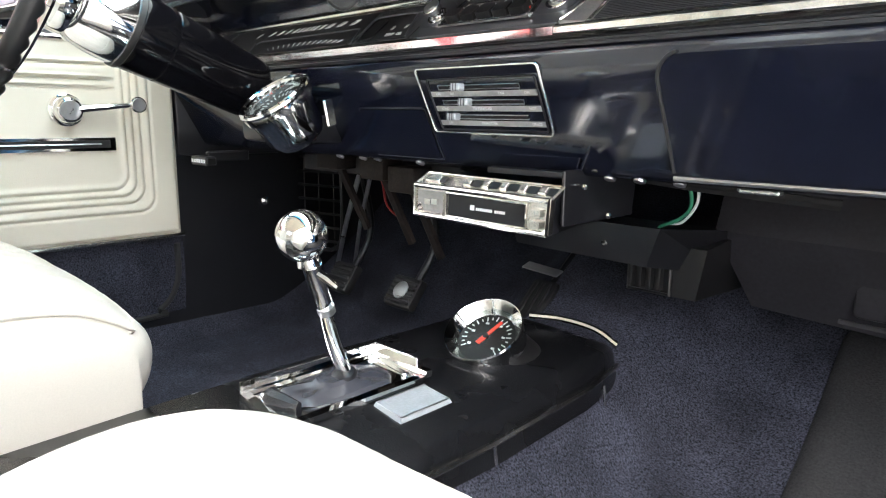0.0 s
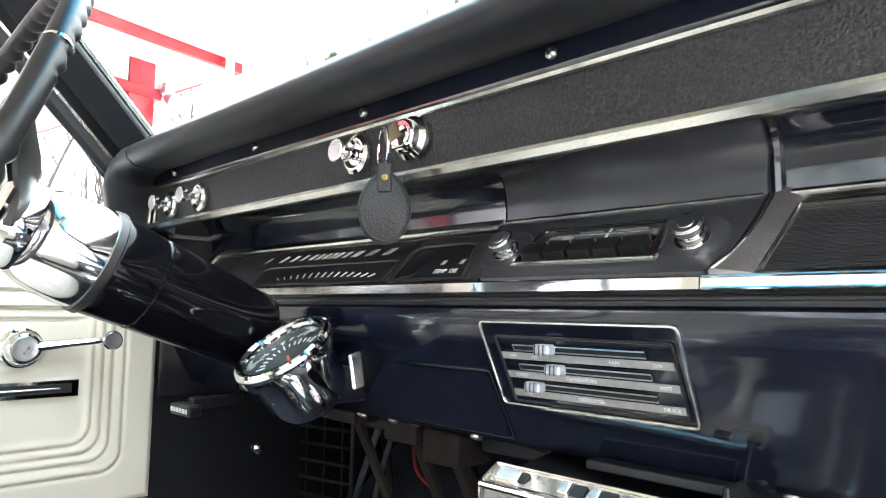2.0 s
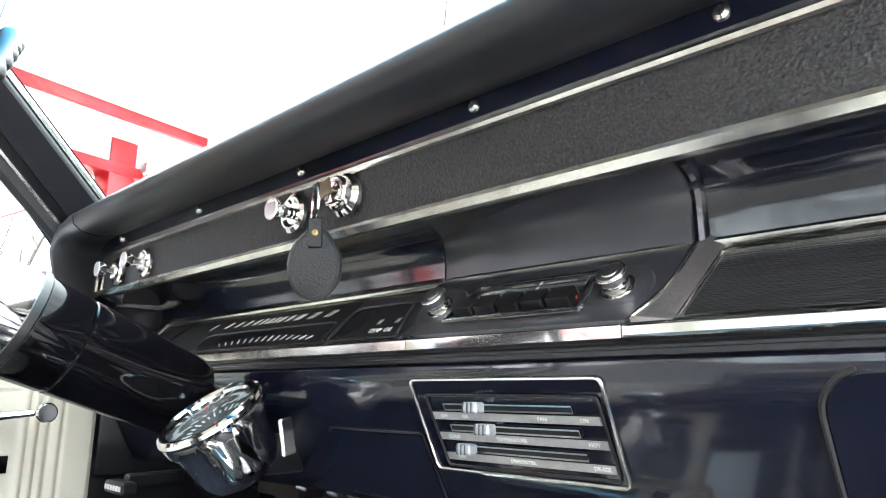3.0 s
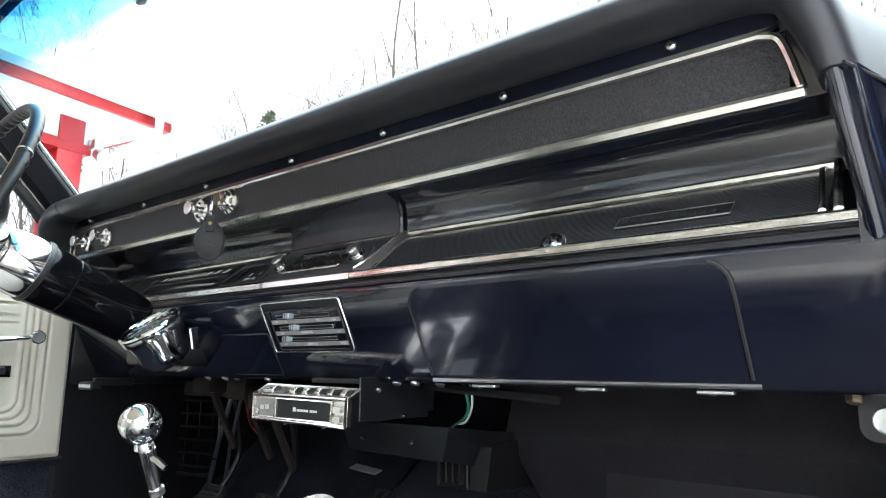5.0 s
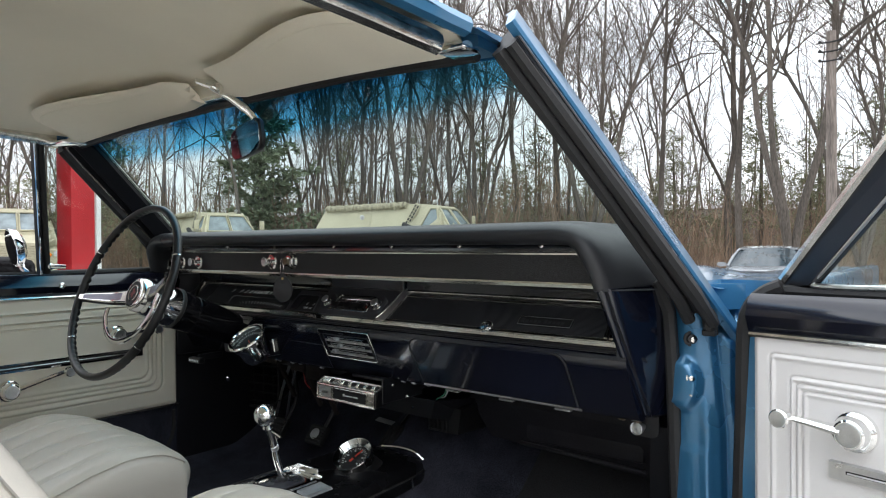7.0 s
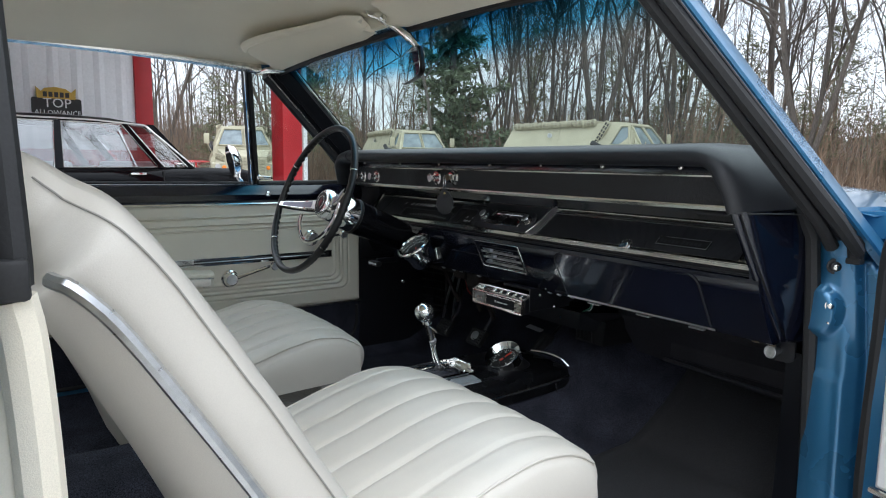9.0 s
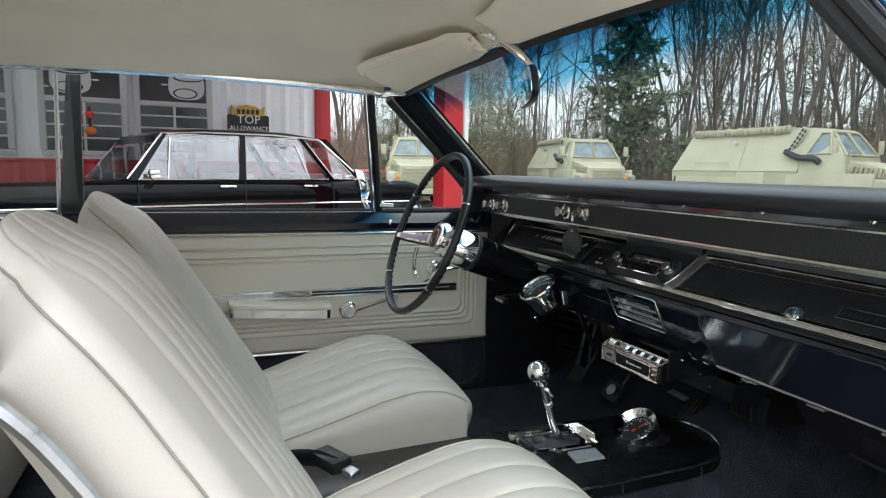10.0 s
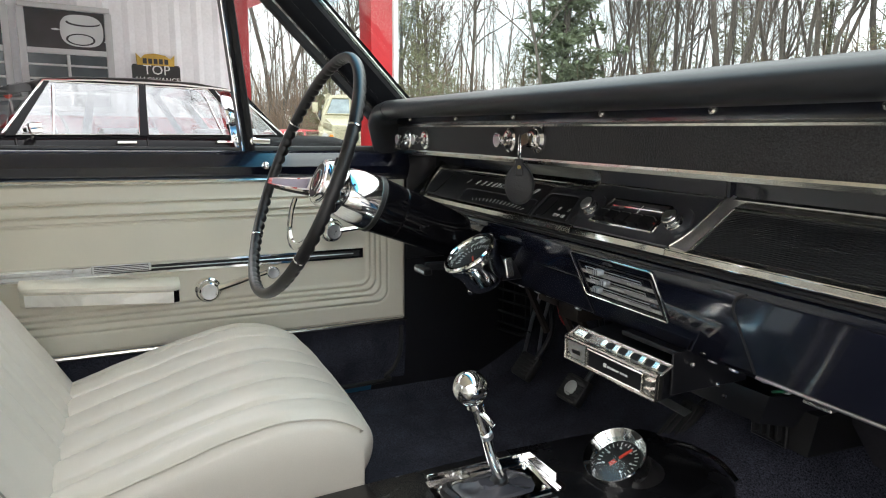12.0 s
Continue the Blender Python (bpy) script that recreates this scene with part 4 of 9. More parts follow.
part("window_lip", tube([slope(x, f, 0.0028) for x, f in ((-0.463, 0.90), (-0.472, 0.70), (-0.466, 0.655), (-0.455, 0.64), (-0.215, 0.64), (-0.205, 0.66), (-0.192, 0.97))], 0.0011, 6), "panel_grey", win)
for i in range(15):
    q = (i - 7) / 7
    d1 = (Vector((1, 0, 0)) * (q * abs(q) ** 0.3 * 1.4 - 0.1) + SU).normalized()
    part("fan_mark", obox(slope(-0.318 + 0.092 * q, 0.885 - 0.05 * (1 - q * q), 0.0028), (d1, SN, d1.cross(SN)), (0.0046, 0.0004, 0.0006), 0), "white_print", spd)
tg = part("temperature_gauge", slope_plate(-0.200, -0.084, 0.24, 0.99, 0.0, 0.0014), "ribbed", dash, "ribbed surround of the temperature and oil gauge")
gw = part("gauge_window", rings([[slope(x, f, h) for x, f in ((-0.186, 0.95), (-0.193, 0.50), (-0.186, 0.44), (-0.120, 0.43), (-0.108, 0.47), (-0.089, 0.95))] for h in (0.0008, 0.0024)]), "dial", tg, "dark recessed gauge window")
part("window_lip", tube([slope(x, f, 0.0028) for x, f in ((-0.186, 0.95), (-0.193, 0.50), (-0.186, 0.44), (-0.120, 0.43), (-0.108, 0.47), (-0.089, 0.95))], 0.0012, 6), "panel_grey", tg)
part("gauge_hood", slope_plate(-0.180, -0.156, 0.52, 0.94, 0.002, 0.0042, 0.008), "satin", gw)
lettering("gauge_word", "TEMP  OIL", 0.0072, slope(-0.118, 0.87, 0.0028), (1, 0, 0), SU, "white_print", tg, stretch=1.3)
for x in (-0.131, -0.106):
    lettering("gauge_letter", "H", 0.0068, slope(x, 0.735, 0.0028), (1, 0, 0), SU, "white_print", tg, stretch=1.7)
for i in range(11):
    part("surround_rib", slope_plate(-0.198, -0.086, 0.255 + 0.016 * i, 0.263 + 0.016 * i, 0.001, 0.0021), "ribbed", tg)
part("side_dial", slope_plate(-0.655, -0.592, 0.24, 0.9, 0.0, 0.0022, 0.008), "dial", dash)

# bright strip along the dash's waist, in three lengths
for x0, x1, mt in ((-0.62, -0.0695, "worn_chrome"), (-0.0685, 0.1315, "chrome"), (0.1325, 0.728, "worn_chrome")):
    part("waist_strip", prism([(-0.310, 0.7915), (-0.3165, 0.7905), (-0.3215, 0.7865), (-0.3222, 0.7785), (-0.318, 0.7760), (-0.310, 0.7755)], x0, x1), mt, dash, "bright chrome waist strip")
for dz, dy in ((0.7868, -0.3218), (0.7790, -0.3226)):
    part("waist_bead", tube([(0.1340, dy, dz), (0.727, dy, dz)], 0.0012, 6), "chrome", dash, "thin bright bead along the waist strip")

part("waist_groove", prism([(-0.310, 0.7755), (-0.319, 0.7750), (-0.3190, 0.7715), (-0.322, 0.7705), (-0.322, 0.7672), (-0.318, 0.7660), (-0.30, 0.766)], -0.66, 0.728), "satin", dash)
for i in range(9):
    part("strip_rivet", lathe([(0, 0.0016), (0.0012, 0.0010)], (0.18 + 0.062 * i, -0.3221, 0.7785), (0, -1, 0), 8), "satin", dash)

# lower face, with the rolled bottom edge
LOW = [(-0.300, 0.768), (-0.3175, 0.7675), (-0.3245, 0.764), (-0.3255, 0.756), (-0.318, 0.735), (-0.302, 0.706), (-0.286, 0.676), (-0.274, 0.655), (-0.268, 0.645), (-0.262, 0.641), (-0.245, 0.641), (-0.235, 0.655), (-0.26, 0.70), (-0.28, 0.74)]
part("lower_face", prism(LOW, -0.75, 0.742), "paint", dash, "glossy black painted lower dash face")


def face_y(z):
    """Where the lower face lies at a height."""
    pts = LOW[3:9]
    for (ya, za), (yb, zb) in zip(pts, pts[1:]):
        if zb <= z <= za:
            return ya + (yb - ya) * (z - za) / (zb - za)
    return -0.30


def face_plate(x0, x1, z0, z1, h0, h1, r=0.006, which=(1, 1, 1, 1), nz=1):
    pts = rounded(x0, x1, z0, z1, r, 5, which)
    return rings([[(x, face_y(z) - h, z + 0.4 * h * 0) for x, z in pts] for h in (h0, h1)])


glove = part("glovebox_door", face_plate(0.245, 0.622, 0.652, 0.754, -0.004, 0.0032, 0.022, (0, 0, 1, 1)), "paint", dash, "glossy black glovebox door with rounded corners")
part("glovebox_gap", tube([(x, face_y(z) - 0.0022, z) for x, z in [(0.6245, 0.652)] + rounded(0.2425, 0.6245, 0.652, 0.7565, 0.024, 6, (0, 0, 1, 1))[2:] + [(0.2425, 0.652)]], 0.0018, 6), "rubber", glove)
part("glovebox_hinge", tube([(0.24, -0.268, 0.646), (0.63, -0.268, 0.646)], 0.0028, 8), "alu", glove, "bare steel hinge rod")
part("ashtray_door", face_plate(-0.190, -0.066, 0.648, 0.708, -0.004, 0.0022, 0.004), "paint", dash, "black ashtray door")
part("ashtray_gap", tube([(x, face_y(z) - 0.0014, z) for x, z in rounded(-0.192, -0.064, 0.648, 0.710, 0.004, 3, (0, 0, 1, 1))], 0.0011, 6), "satin", dash)

# heater control: a bright-edged recess with three sliders
HX0, HX1, HZ0, HZ1 = -0.058, 0.118, 0.682, 0.7535
heater = part("heater_control", face_plate(HX0, HX1, HZ0, HZ1, -0.006, 0.0012, 0.004), "paint", dash, "heater control panel with three bright sliders")
part("heater_bezel", tube([(x, face_y(z) - 0.0022, z) for x, z in rounded(HX0, HX1, HZ0, HZ1, 0.005, 4)], 0.0014, 6, True), "worn_chrome", heater, "thin chrome bezel")
part("heater_well", join(tube([(x, face_y(z) - 0.0016, z) for x, z in rounded(HX0 + 0.014, HX1 - 0.006, HZ0 + 0.004, HZ1 - 0.012, 0.003, 3)], 0.0012, 6, True)), "plastic", heater)


def face_quad(x0, x1, z0, z1, h):
    return rings([[(x0, face_y(z0) - h + 0.002, z0), (x1, face_y(z0) - h + 0.002, z0), (x1, face_y(z1) - h + 0.002, z1), (x0, face_y(z1) - h + 0.002, z1)], [(x0, face_y(z0) - h, z0), (x1, face_y(z0) - h, z0), (x1, face_y(z1) - h, z1), (x0, face_y(z1) - h, z1)]])


FU = Vector((0, -0.03, 0.058)).normalized()
for k, (z, tab, words) in enumerate(((0.7325, 0.008, ((-0.030, "OFF"), (-0.008, "AIR"), (0.064, "FAN"), (0.098, "ON"))), (0.7165, 0.012, ((-0.027, "COLD"), (0.030, "TEMPERATURE"), (0.100, "HOT"))), (0.7005, -0.014, ((-0.026, "OFF"), (0.034, "DEFROSTER"), (0.100, "DE-ICE"))))):
    part("slider_slot", face_quad(-0.026, 0.090, z - 0.0016, z + 0.0016, 0.0018), "dial", heater)
    part("slot_edge", tube([(x, face_y(q) - 0.0022, q) for x, q in ((-0.027, z - 0.0022), (0.091, z - 0.0022), (0.091, z + 0.0022), (-0.027, z + 0.0022))], 0.0006, 5, True), "alu", heater, "bright slot outline")
    part("legend_band", face_quad(-0.042, 0.110, z - 0.0098, z - 0.0040, 0.0020), "grey_print", heater)
    tb = part("slider_tab", join(box(tab - 0.0075, tab + 0.0075, face_y(z) - 0.013, face_y(z) - 0.002, z - 0.0042, z + 0.0042, 0.0015)), "silver", heater, "square bright slider tab")
    part("tab_ridge", join(*[box(tab - 0.0055 + 0.004 * q, tab - 0.0045 + 0.004 * q, face_y(z) - 0.0134, face_y(z) - 0.0125, z - 0.0038, z + 0.0038, 0) for q in range(3)]), "panel_grey", tb)
    for wx, word in words:
        lettering("legend", word, 0.0043, (wx, face_y(z - 0.007) - 0.0022, z - 0.007), (1, 0, 0), FU, "white_print", heater)


# knobs in the upper strip
def pull_knob(x, z, long=0.030):
    kn = part("pull_knob", lathe([(0, 0.0058), (long * 0.55, 0.0054), (long * 0.6, 0.0085), (long * 0.95, 0.0118), (long, 0.0115), (long * 1.02, 0.0095), (long * 1.0, 0.0001)], (x, -0.352, z), (0, -1, 0), 24), "chrome", dash, "flared chrome pull knob")
    part("knob_face", lathe([(long, 0.0108), (long * 1.025, 0.0100), (long * 1.015, 0.0060), (long * 1.03, 0.0055), (long * 1.02, 0.0003)], (x, -0.352, z), (0, -1, 0), 22), "alu", kn, "turned aluminium face")
    part("bezel_ring", lathe([(-0.002, 0.0205), (0.0015, 0.020), (0.004, 0.0165), (0.004, 0.0145), (0.001, 0.011), (0.001, 0.004)], (x, -0.350, z), (0, -1, 0), 28), "chrome", kn, "chrome bezel ring")
    return kn


pull_knob(-0.645, 0.911, 0.026)
pull_knob(-0.553, 0.912, 0.026)
pull_knob(-0.2045, 0.9165, 0.024)
ign = part("ignition_switch", lathe([(-0.002, 0.0215), (0.002, 0.021), (0.006, 0.0165), (0.012, 0.0155), (0.014, 0.0135), (0.014, 0.010), (0.016, 0.0095), (0.0165, 0.001)], (-0.122, -0.350, 0.919), (0, -1, 0), 28), "chrome", dash, "chrome ignition switch with a key in it")
part("switch_wing", join(box(-0.133, -0.111, -0.366, -0.352, 0.907, 0.912, 0.002)), "chrome", ign)

# key, ring and leather fob hanging from the ignition
keys = thing("key_ring", (-0.13, -0.375, 0.82), "keys on a steel ring with a black leather fob", "keys")
part("key", join(obox((-0.122, -0.374, 0.919), ((1, 0, 0.3), (0, 1, 0), (-0.3, 0, 1)), (0.0100, 0.0012, 0.0080), 0.001), obox((-0.122, -0.366, 0.919), ((0, 1, 0), (1, 0, 0), (0, 0, 1)), (0.006, 0.0035, 0.001), 0)), "key_metal", keys, "dull bronze ignition key")
part("ring", tube([(-0.129 + 0.0175 * math.sin(a), -0.3775 - 0.009 * math.sin(a), 0.9055 + 0.0195 * math.cos(a)) for a in [2 * math.pi * k / 28 for k in range(28)]], 0.0011, 6, True), "chrome", keys, "steel split ring")
# the fob hangs turned towards the passenger
FT = Matrix.Translation((-0.1225, -0.380, 0.850)) @ Matrix.Rotation(radians(45), 4, "Z")
fob = []
for k in range(32):
    a = 2 * math.pi * k / 32
    w = 0.0235 * (1 - 0.16 * max(0, math.cos(a)) ** 2)
    fob.append((w * math.sin(a), 0.0315 * math.cos(a) + 0.003 * max(0, math.cos(a)) ** 6))
fobp = part("fob", moved(rings([[(x * q, y + 0.0004 * math.sin(9 * z / 0.03), z * q) for x, z in fob] for y, q in ((0.003, 0.94), (0.002, 1.0), (-0.002, 1.0), (-0.0034, 0.93))]), FT), "leather", keys, "worn black leather fob")
part("fob_strap", moved(box(-0.0062, 0.0062, -0.0058, -0.0033, 0.014, 0.040, 0.001), FT), "leather", fobp)
part("fob_stitch", moved(tube([(x * 0.88, -0.0036, z * 0.90) for x, z in fob], 0.0006, 5, True), FT), "rubber", fobp)
part("fob_mark", moved(join(*[box(-0.008 + 0.005 * i, -0.0045 + 0.005 * i, -0.0040, -0.0036, -0.004 - 0.002 * i, -0.0025 - 0.001 * i, 0) for i in range(4)]), FT), "rubber", fobp)
part("rivet", moved(lathe([(0, 0.0030), (0.001, 0.0026), (0.0014, 0.0012), (0.0006, 0.0002)], (0, -0.0058, 0.027), (0, -1, 0), 14), FT), "brass", fobp, "brass rivet")
part("spare_key", join(obox((-0.1400, -0.371, 0.868), ((1, 0, 0.2), (0, 1, 0), (-0.2, 0, 1)), (0.006, 0.001, 0.009), 0.001), obox((-0.1435, -0.371, 0.849), ((1, 0, 0.2), (0, 1, 0), (-0.2, 0, 1)), (0.003, 0.0009, 0.013), 0.0)), "key_metal", keys)


# ---- steering wheel and column ----
WC, WA = Vector((-0.356, -0.663, 0.8573)), Vector((0, 0.927, -0.375)).normalized()
WS, WU = Vector((1, 0, 0)), Vector((0, 0.375, 0.927)).normalized()
CA = WA
CO = WC + Vector((0.006, 0, -0.004))
wheel = thing("steering_wheel", WC, "black ridged steering wheel with chrome spokes and half horn ring", "steering wheel")
RIM = 0.208
TURN = 0.15      # the wheel stands slightly turned


def wp(a, r, h=0.0):
    """A point of the wheel: angle from the top, radius, depth towards the dash."""
    return WC + (WS * math.sin(a) + WU * math.cos(a)) * r + WA * h


rim_secs = []
for k in range(840):
    a = 2 * math.pi * k / 840
    c = wp(a, RIM)
    rad = (WS * math.sin(a) + WU * math.cos(a))
    ripple = 0.0052 * (abs(math.sin(a * 37)) ** 0.8 - 0.62) if abs(math.cos(a + TURN)) > 0.12 else 0.0
    ring = []
    for j in range(12):
        b = 2 * math.pi * j / 12
        swell = ripple * max(0.0, math.sin(b - 0.55))
        ring.append(c + rad * math.cos(b) * (0.0082 + 0.5 * swell) + WA * math.sin(b) * (0.0098 + swell))
    rim_secs.append(ring)
rim_secs.append(rim_secs[0])
part("rim", rings(rim_secs, True, False), "plastic", wheel, "black rim with finger ridges on its far side", 60)
for a in (66, 126, 230, 296):
    t = radians(a)
    part("rim_band", tube([wp(t - 0.006, RIM), wp(t + 0.006, RIM)], 0.0104, 12), "chrome", wheel)
for s in (-1, 1):
    pts = [wp(s * math.pi / 2 - TURN, 0.040, 0.050), wp(s * math.pi / 2 - TURN, 0.10, 0.038), wp(s * math.pi / 2 - TURN, 0.155, 0.018), wp(s * math.pi / 2 - TURN, RIM - 0.014, 0.004)]
    sp = part("spoke", tube(spline(pts, 5), [0.021 - 0.010 * k / 15 for k in range(16)], 10, flat=0.38, up=WU), "plastic", wheel, "tapered spoke")
    bar = spline([p - WA * 0.008 for p in pts], 5)
    wid = [0.0165 - 0.0095 * k / 15 for k in range(16)]
    part("spoke_cap", rings([[p - WU * w, p - WU * w * 0.8 - WA * 0.005, p + WU * w * 0.8 - WA * 0.005, p + WU * w] for p, w in zip(bar, wid)]), "chrome", sp, "flat chrome spoke cap")
    part("spoke_inlay", rings([[p - WU * w * 0.62 - WA * 0.0045, p - WU * w * 0.58 - WA * 0.0062, p + WU * w * 0.58 - WA * 0.0062, p + WU * w * 0.62 - WA * 0.0045] for p, w in list(zip(bar, wid))[2:14]]), "spoke_inlay", sp, "lilac-grey brushed inlay")
pts = [wp(radians(a) - TURN, 0.118 if 110 < a < 250 else 0.112, 0.030) for a in range(96, 266, 10)]
part("horn_ring", tube(spline(pts, 3), 0.0074, 8, flat=0.6), "chrome", wheel, "chrome half horn ring")
part("hub", lathe([(0.131, 0.0488), (0.115, 0.0494), (0.095, 0.0480), (0.078, 0.0450), (0.069, 0.0410), (0.066, 0.0425), (0.052, 0.0415), (0.047, 0.037)], CO, CA, 40), "chrome", wheel, "chrome bell behind the hub")
hub_cap = part("horn_button", lathe([(0.050, 0.0425), (0.040, 0.042), (0.032, 0.0385), (0.029, 0.033), (0.031, 0.001)], WC, WA, 32), "chrome", wheel, "chrome horn button with a red and black emblem")
part("emblem", lathe([(0.0305, 0.030), (0.0275, 0.0295), (0.0275, 0.001)], WC, WA, 28), "dial", hub_cap)
part("emblem_ring", tube([WC + WA * 0.0275 + (WS * math.sin(k * 0.2094) + WU * math.cos(k * 0.2094)) * 0.019 for k in range(30)], 0.0012, 6, True), "worn_chrome", hub_cap)
part("emblem_shape", join(obox(WC + WA * 0.0270, (WS + WU * 0.3, WA, WU), (0.009, 0.0008, 0.003), 0), obox(WC + WA * 0.0268, (WS, WA, WU), (0.0030, 0.0008, 0.011), 0)), "emblem_red", hub_cap)
part("emblem_rim", tube([WC + WA * 0.029 + (WS * math.sin(k * 0.2094) + WU * math.cos(k * 0.2094)) * 0.0308 for k in range(30)], 0.0018, 6, True), "chrome", hub_cap)

column = thing("steering_column", WC + WA * 0.30, "glossy black steering column shroud", "steering column")
part("shroud", lathe([(0.133, 0.047), (0.136, 0.0492), (0.138, 0.0496), (0.1765, 0.0480), (0.178, 0.0466), (0.1805, 0.0466), (0.182, 0.0478), (0.305, 0.0432), (0.314, 0.0420), (0.317, 0.039), (0.318, 0.024), (0.62, 0.022)], CO, CA, 48), "car_black", column, "glossy black tapered shroud")
part("shroud_ring", lathe([(0.1275, 0.0485), (0.128, 0.0512), (0.135, 0.0515), (0.1365, 0.0495)], CO, CA, 48), "plastic", column)
part("turn_signal_lever", tube(spline([WC + WA * 0.15 - WS * 0.06, WC + WA * 0.14 - WS * 0.13 + WU * 0.01, WC + WA * 0.12 - WS * 0.17 + WU * 0.014], 4), [0.004] * 8 + [0.007], 8), "chrome", column, "chrome turn signal lever")
part("column_collar", tube([CO + CA * 0.37 + (WS * math.sin(k * 0.2618) + WU * math.cos(k * 0.2618)) * 0.0285 for k in range(24)], 0.006, 6, True), "satin", column)
part("column_mount", box(-0.44, -0.265, -0.345, -0.26, 0.66, 0.70, 0.01), "satin", column, "black column mount under the dash")

# ---- round gauge strapped under the column ----
GN = Vector((0.0, -0.589, 0.808)).normalized()
GC = Vector((-0.247, -0.399, 0.7215))
gauge = thing("column_gauge", GC - GN * 0.06, "round black gauge in a chrome cup on the steering column", "gauge")
cup = part("cup", lathe([(-0.070, 0.0092), (-0.069, 0.0270), (-0.062, 0.0360), (-0.050, 0.0408), (-0.02, 0.0428), (-0.012, 0.0444), (-0.008, 0.0448), (-0.008, 0.0430), (-0.024, 0.0421)], GC, GN, 36), "chrome", gauge, "polished chrome gauge cup")
part("bezel", lathe([(-0.026, 0.0430), (-0.014, 0.0448), (-0.012, 0.0490), (-0.003, 0.0503), (0.004, 0.0490), (0.006, 0.0467), (0.004, 0.0435), (-0.010, 0.0416), (-0.020, 0.0416)], GC, GN, 40), "chrome", gauge, "thick chrome bezel")
part("bezel_roll", tube([GC + GN * 0.001 + (GN.cross(Vector((0, 0, 1))).normalized() * math.cos(k * 0.1571) + GN.cross(GN.cross(Vector((0, 0, 1)))).normalized() * math.sin(k * 0.1571)) * 0.0462 for k in range(40)], 0.0052, 10, True), "chrome", gauge)
part("dial", lathe([(-0.018, 0.0416), (-0.012, 0.0416), (-0.0118, 0.0005)], GC, GN, 36), "dial", gauge, "black dial")
gl1 = part("lens", lathe([(-0.002, 0.0428), (0.0, 0.0421), (0.0012, 0.0274), (0.0016, 0.0005)], GC, GN, 36), "gauge_glass", gauge, "clear lens")
gl1.visible_shadow = False
g_r = GN.cross(Vector((0, 0, 1))).normalized() * -1
g_u = GN.cross(g_r) * (1 if GN.cross(g_r).z > 0 else -1)
for i in range(25):
    a = radians(-125 + 250 * i / 24)
    dv = g_r * math.sin(a) + g_u * math.cos(a)
    part("dial_mark", obox(GC - GN * 0.0114 + dv * 0.033, (dv, GN, dv.cross(GN)), (0.005 if i % 3 == 0 else 0.003, 0.0003, 0.0008), 0), "white_print", gauge)
part("needle", obox(GC - GN * 0.0095 + (g_r * 0.6 - g_u * 0.35).normalized() * 0.014, ((g_r * 0.6 - g_u * 0.35), GN, (g_r * 0.6 - g_u * 0.35).cross(GN)), (0.019, 0.0006, 0.0013), 0), "red_needle", gauge, "red needle")
part("strap", join(obox(GC + Vector((0.056, 0.046, -0.018)), ((1, 0.2, 0), (-0.2, 1, 0.2), (0, -0.2, 1)), (0.0022, 0.008, 0.017), 0.0015)), "worn_chrome", gauge, "chrome mounting bracket")
part("clip", tube(spline([GC - GN * 0.020 + Vector((0.030, -0.030, -0.012)), GC - GN * 0.034 + Vector((0.031, -0.030, -0.012)), GC - GN * 0.050 + Vector((0.026, -0.026, -0.014)), GC - GN * 0.056 + Vector((0.014, -0.026, -0.016)), GC - GN * 0.040 + Vector((0.010, -0.036, -0.014))], 4), 0.0028, 8, flat=1.8), "chrome", gauge, "bent chrome clip on the cup")
part("clamp", tube([GC - GN * 0.045 + Vector((-0.02, 0.02, 0.0)), GC - GN * 0.02 + Vector((-0.06, 0.06, 0.02))], 0.009, 8), "satin", gauge)

# ---- console on the tunnel ----
console = thing("centre_console", (0, -0.36, 0.37), "low black vinyl centre console with a chrome shifter plate", "console")
con = []
for y, zt, wl, wr, zb in ((-1.16, 0.402, -0.115, 0.115, 0.36), (-0.95, 0.408, -0.118, 0.12, 0.36), (-0.62, 0.416, -0.125, 0.130, 0.36), (-0.40, 0.418, -0.128, 0.134, 0.36), (-0.22, 0.420, -0.115, 0.125, 0.36), (-0.145, 0.420, -0.095, 0.112, 0.36), (-0.118, 0.412, -0.085, 0.105, 0.36)):
    con.append([(wl - 0.006, y, zb), (wl, y, zt - 0.028), (wl + 0.004, y, zt - 0.010), (wl + 0.016, y, zt), (wr - 0.016, y, zt - 0.004), (wr - 0.004, y, zt - 0.014), (wr, y, zt - 0.032), (wr + 0.006, y, zb)])
part("body", rings(con), "console_vinyl", console, "black grained console body", 50)
part("side_bead", join(tube([(0.132, -0.95, 0.377), (0.1365, -0.62, 0.3835), (0.1395, -0.40, 0.385), (0.131, -0.22, 0.387), (0.113, -0.125, 0.386)], 0.0035, 6), tube([(-0.132, -0.95, 0.377), (-0.1305, -0.40, 0.385), (-0.118, -0.22, 0.387)], 0.0035, 6)), "worn_chrome", console)
part("front_arc", tube(spline([(-0.012, -0.152, 0.431), (0.03, -0.130, 0.430), (0.075, -0.120, 0.424), (0.110, -0.122, 0.411)], 5), 0.0045, 8), "chrome", console, "curved chrome front edge")
for y in (-0.40, -0.20):
    part("side_seam", tube([(0.139, y, 0.388), (0.141, y + 0.002, 0.362)], 0.002, 6), "worn_chrome", console)
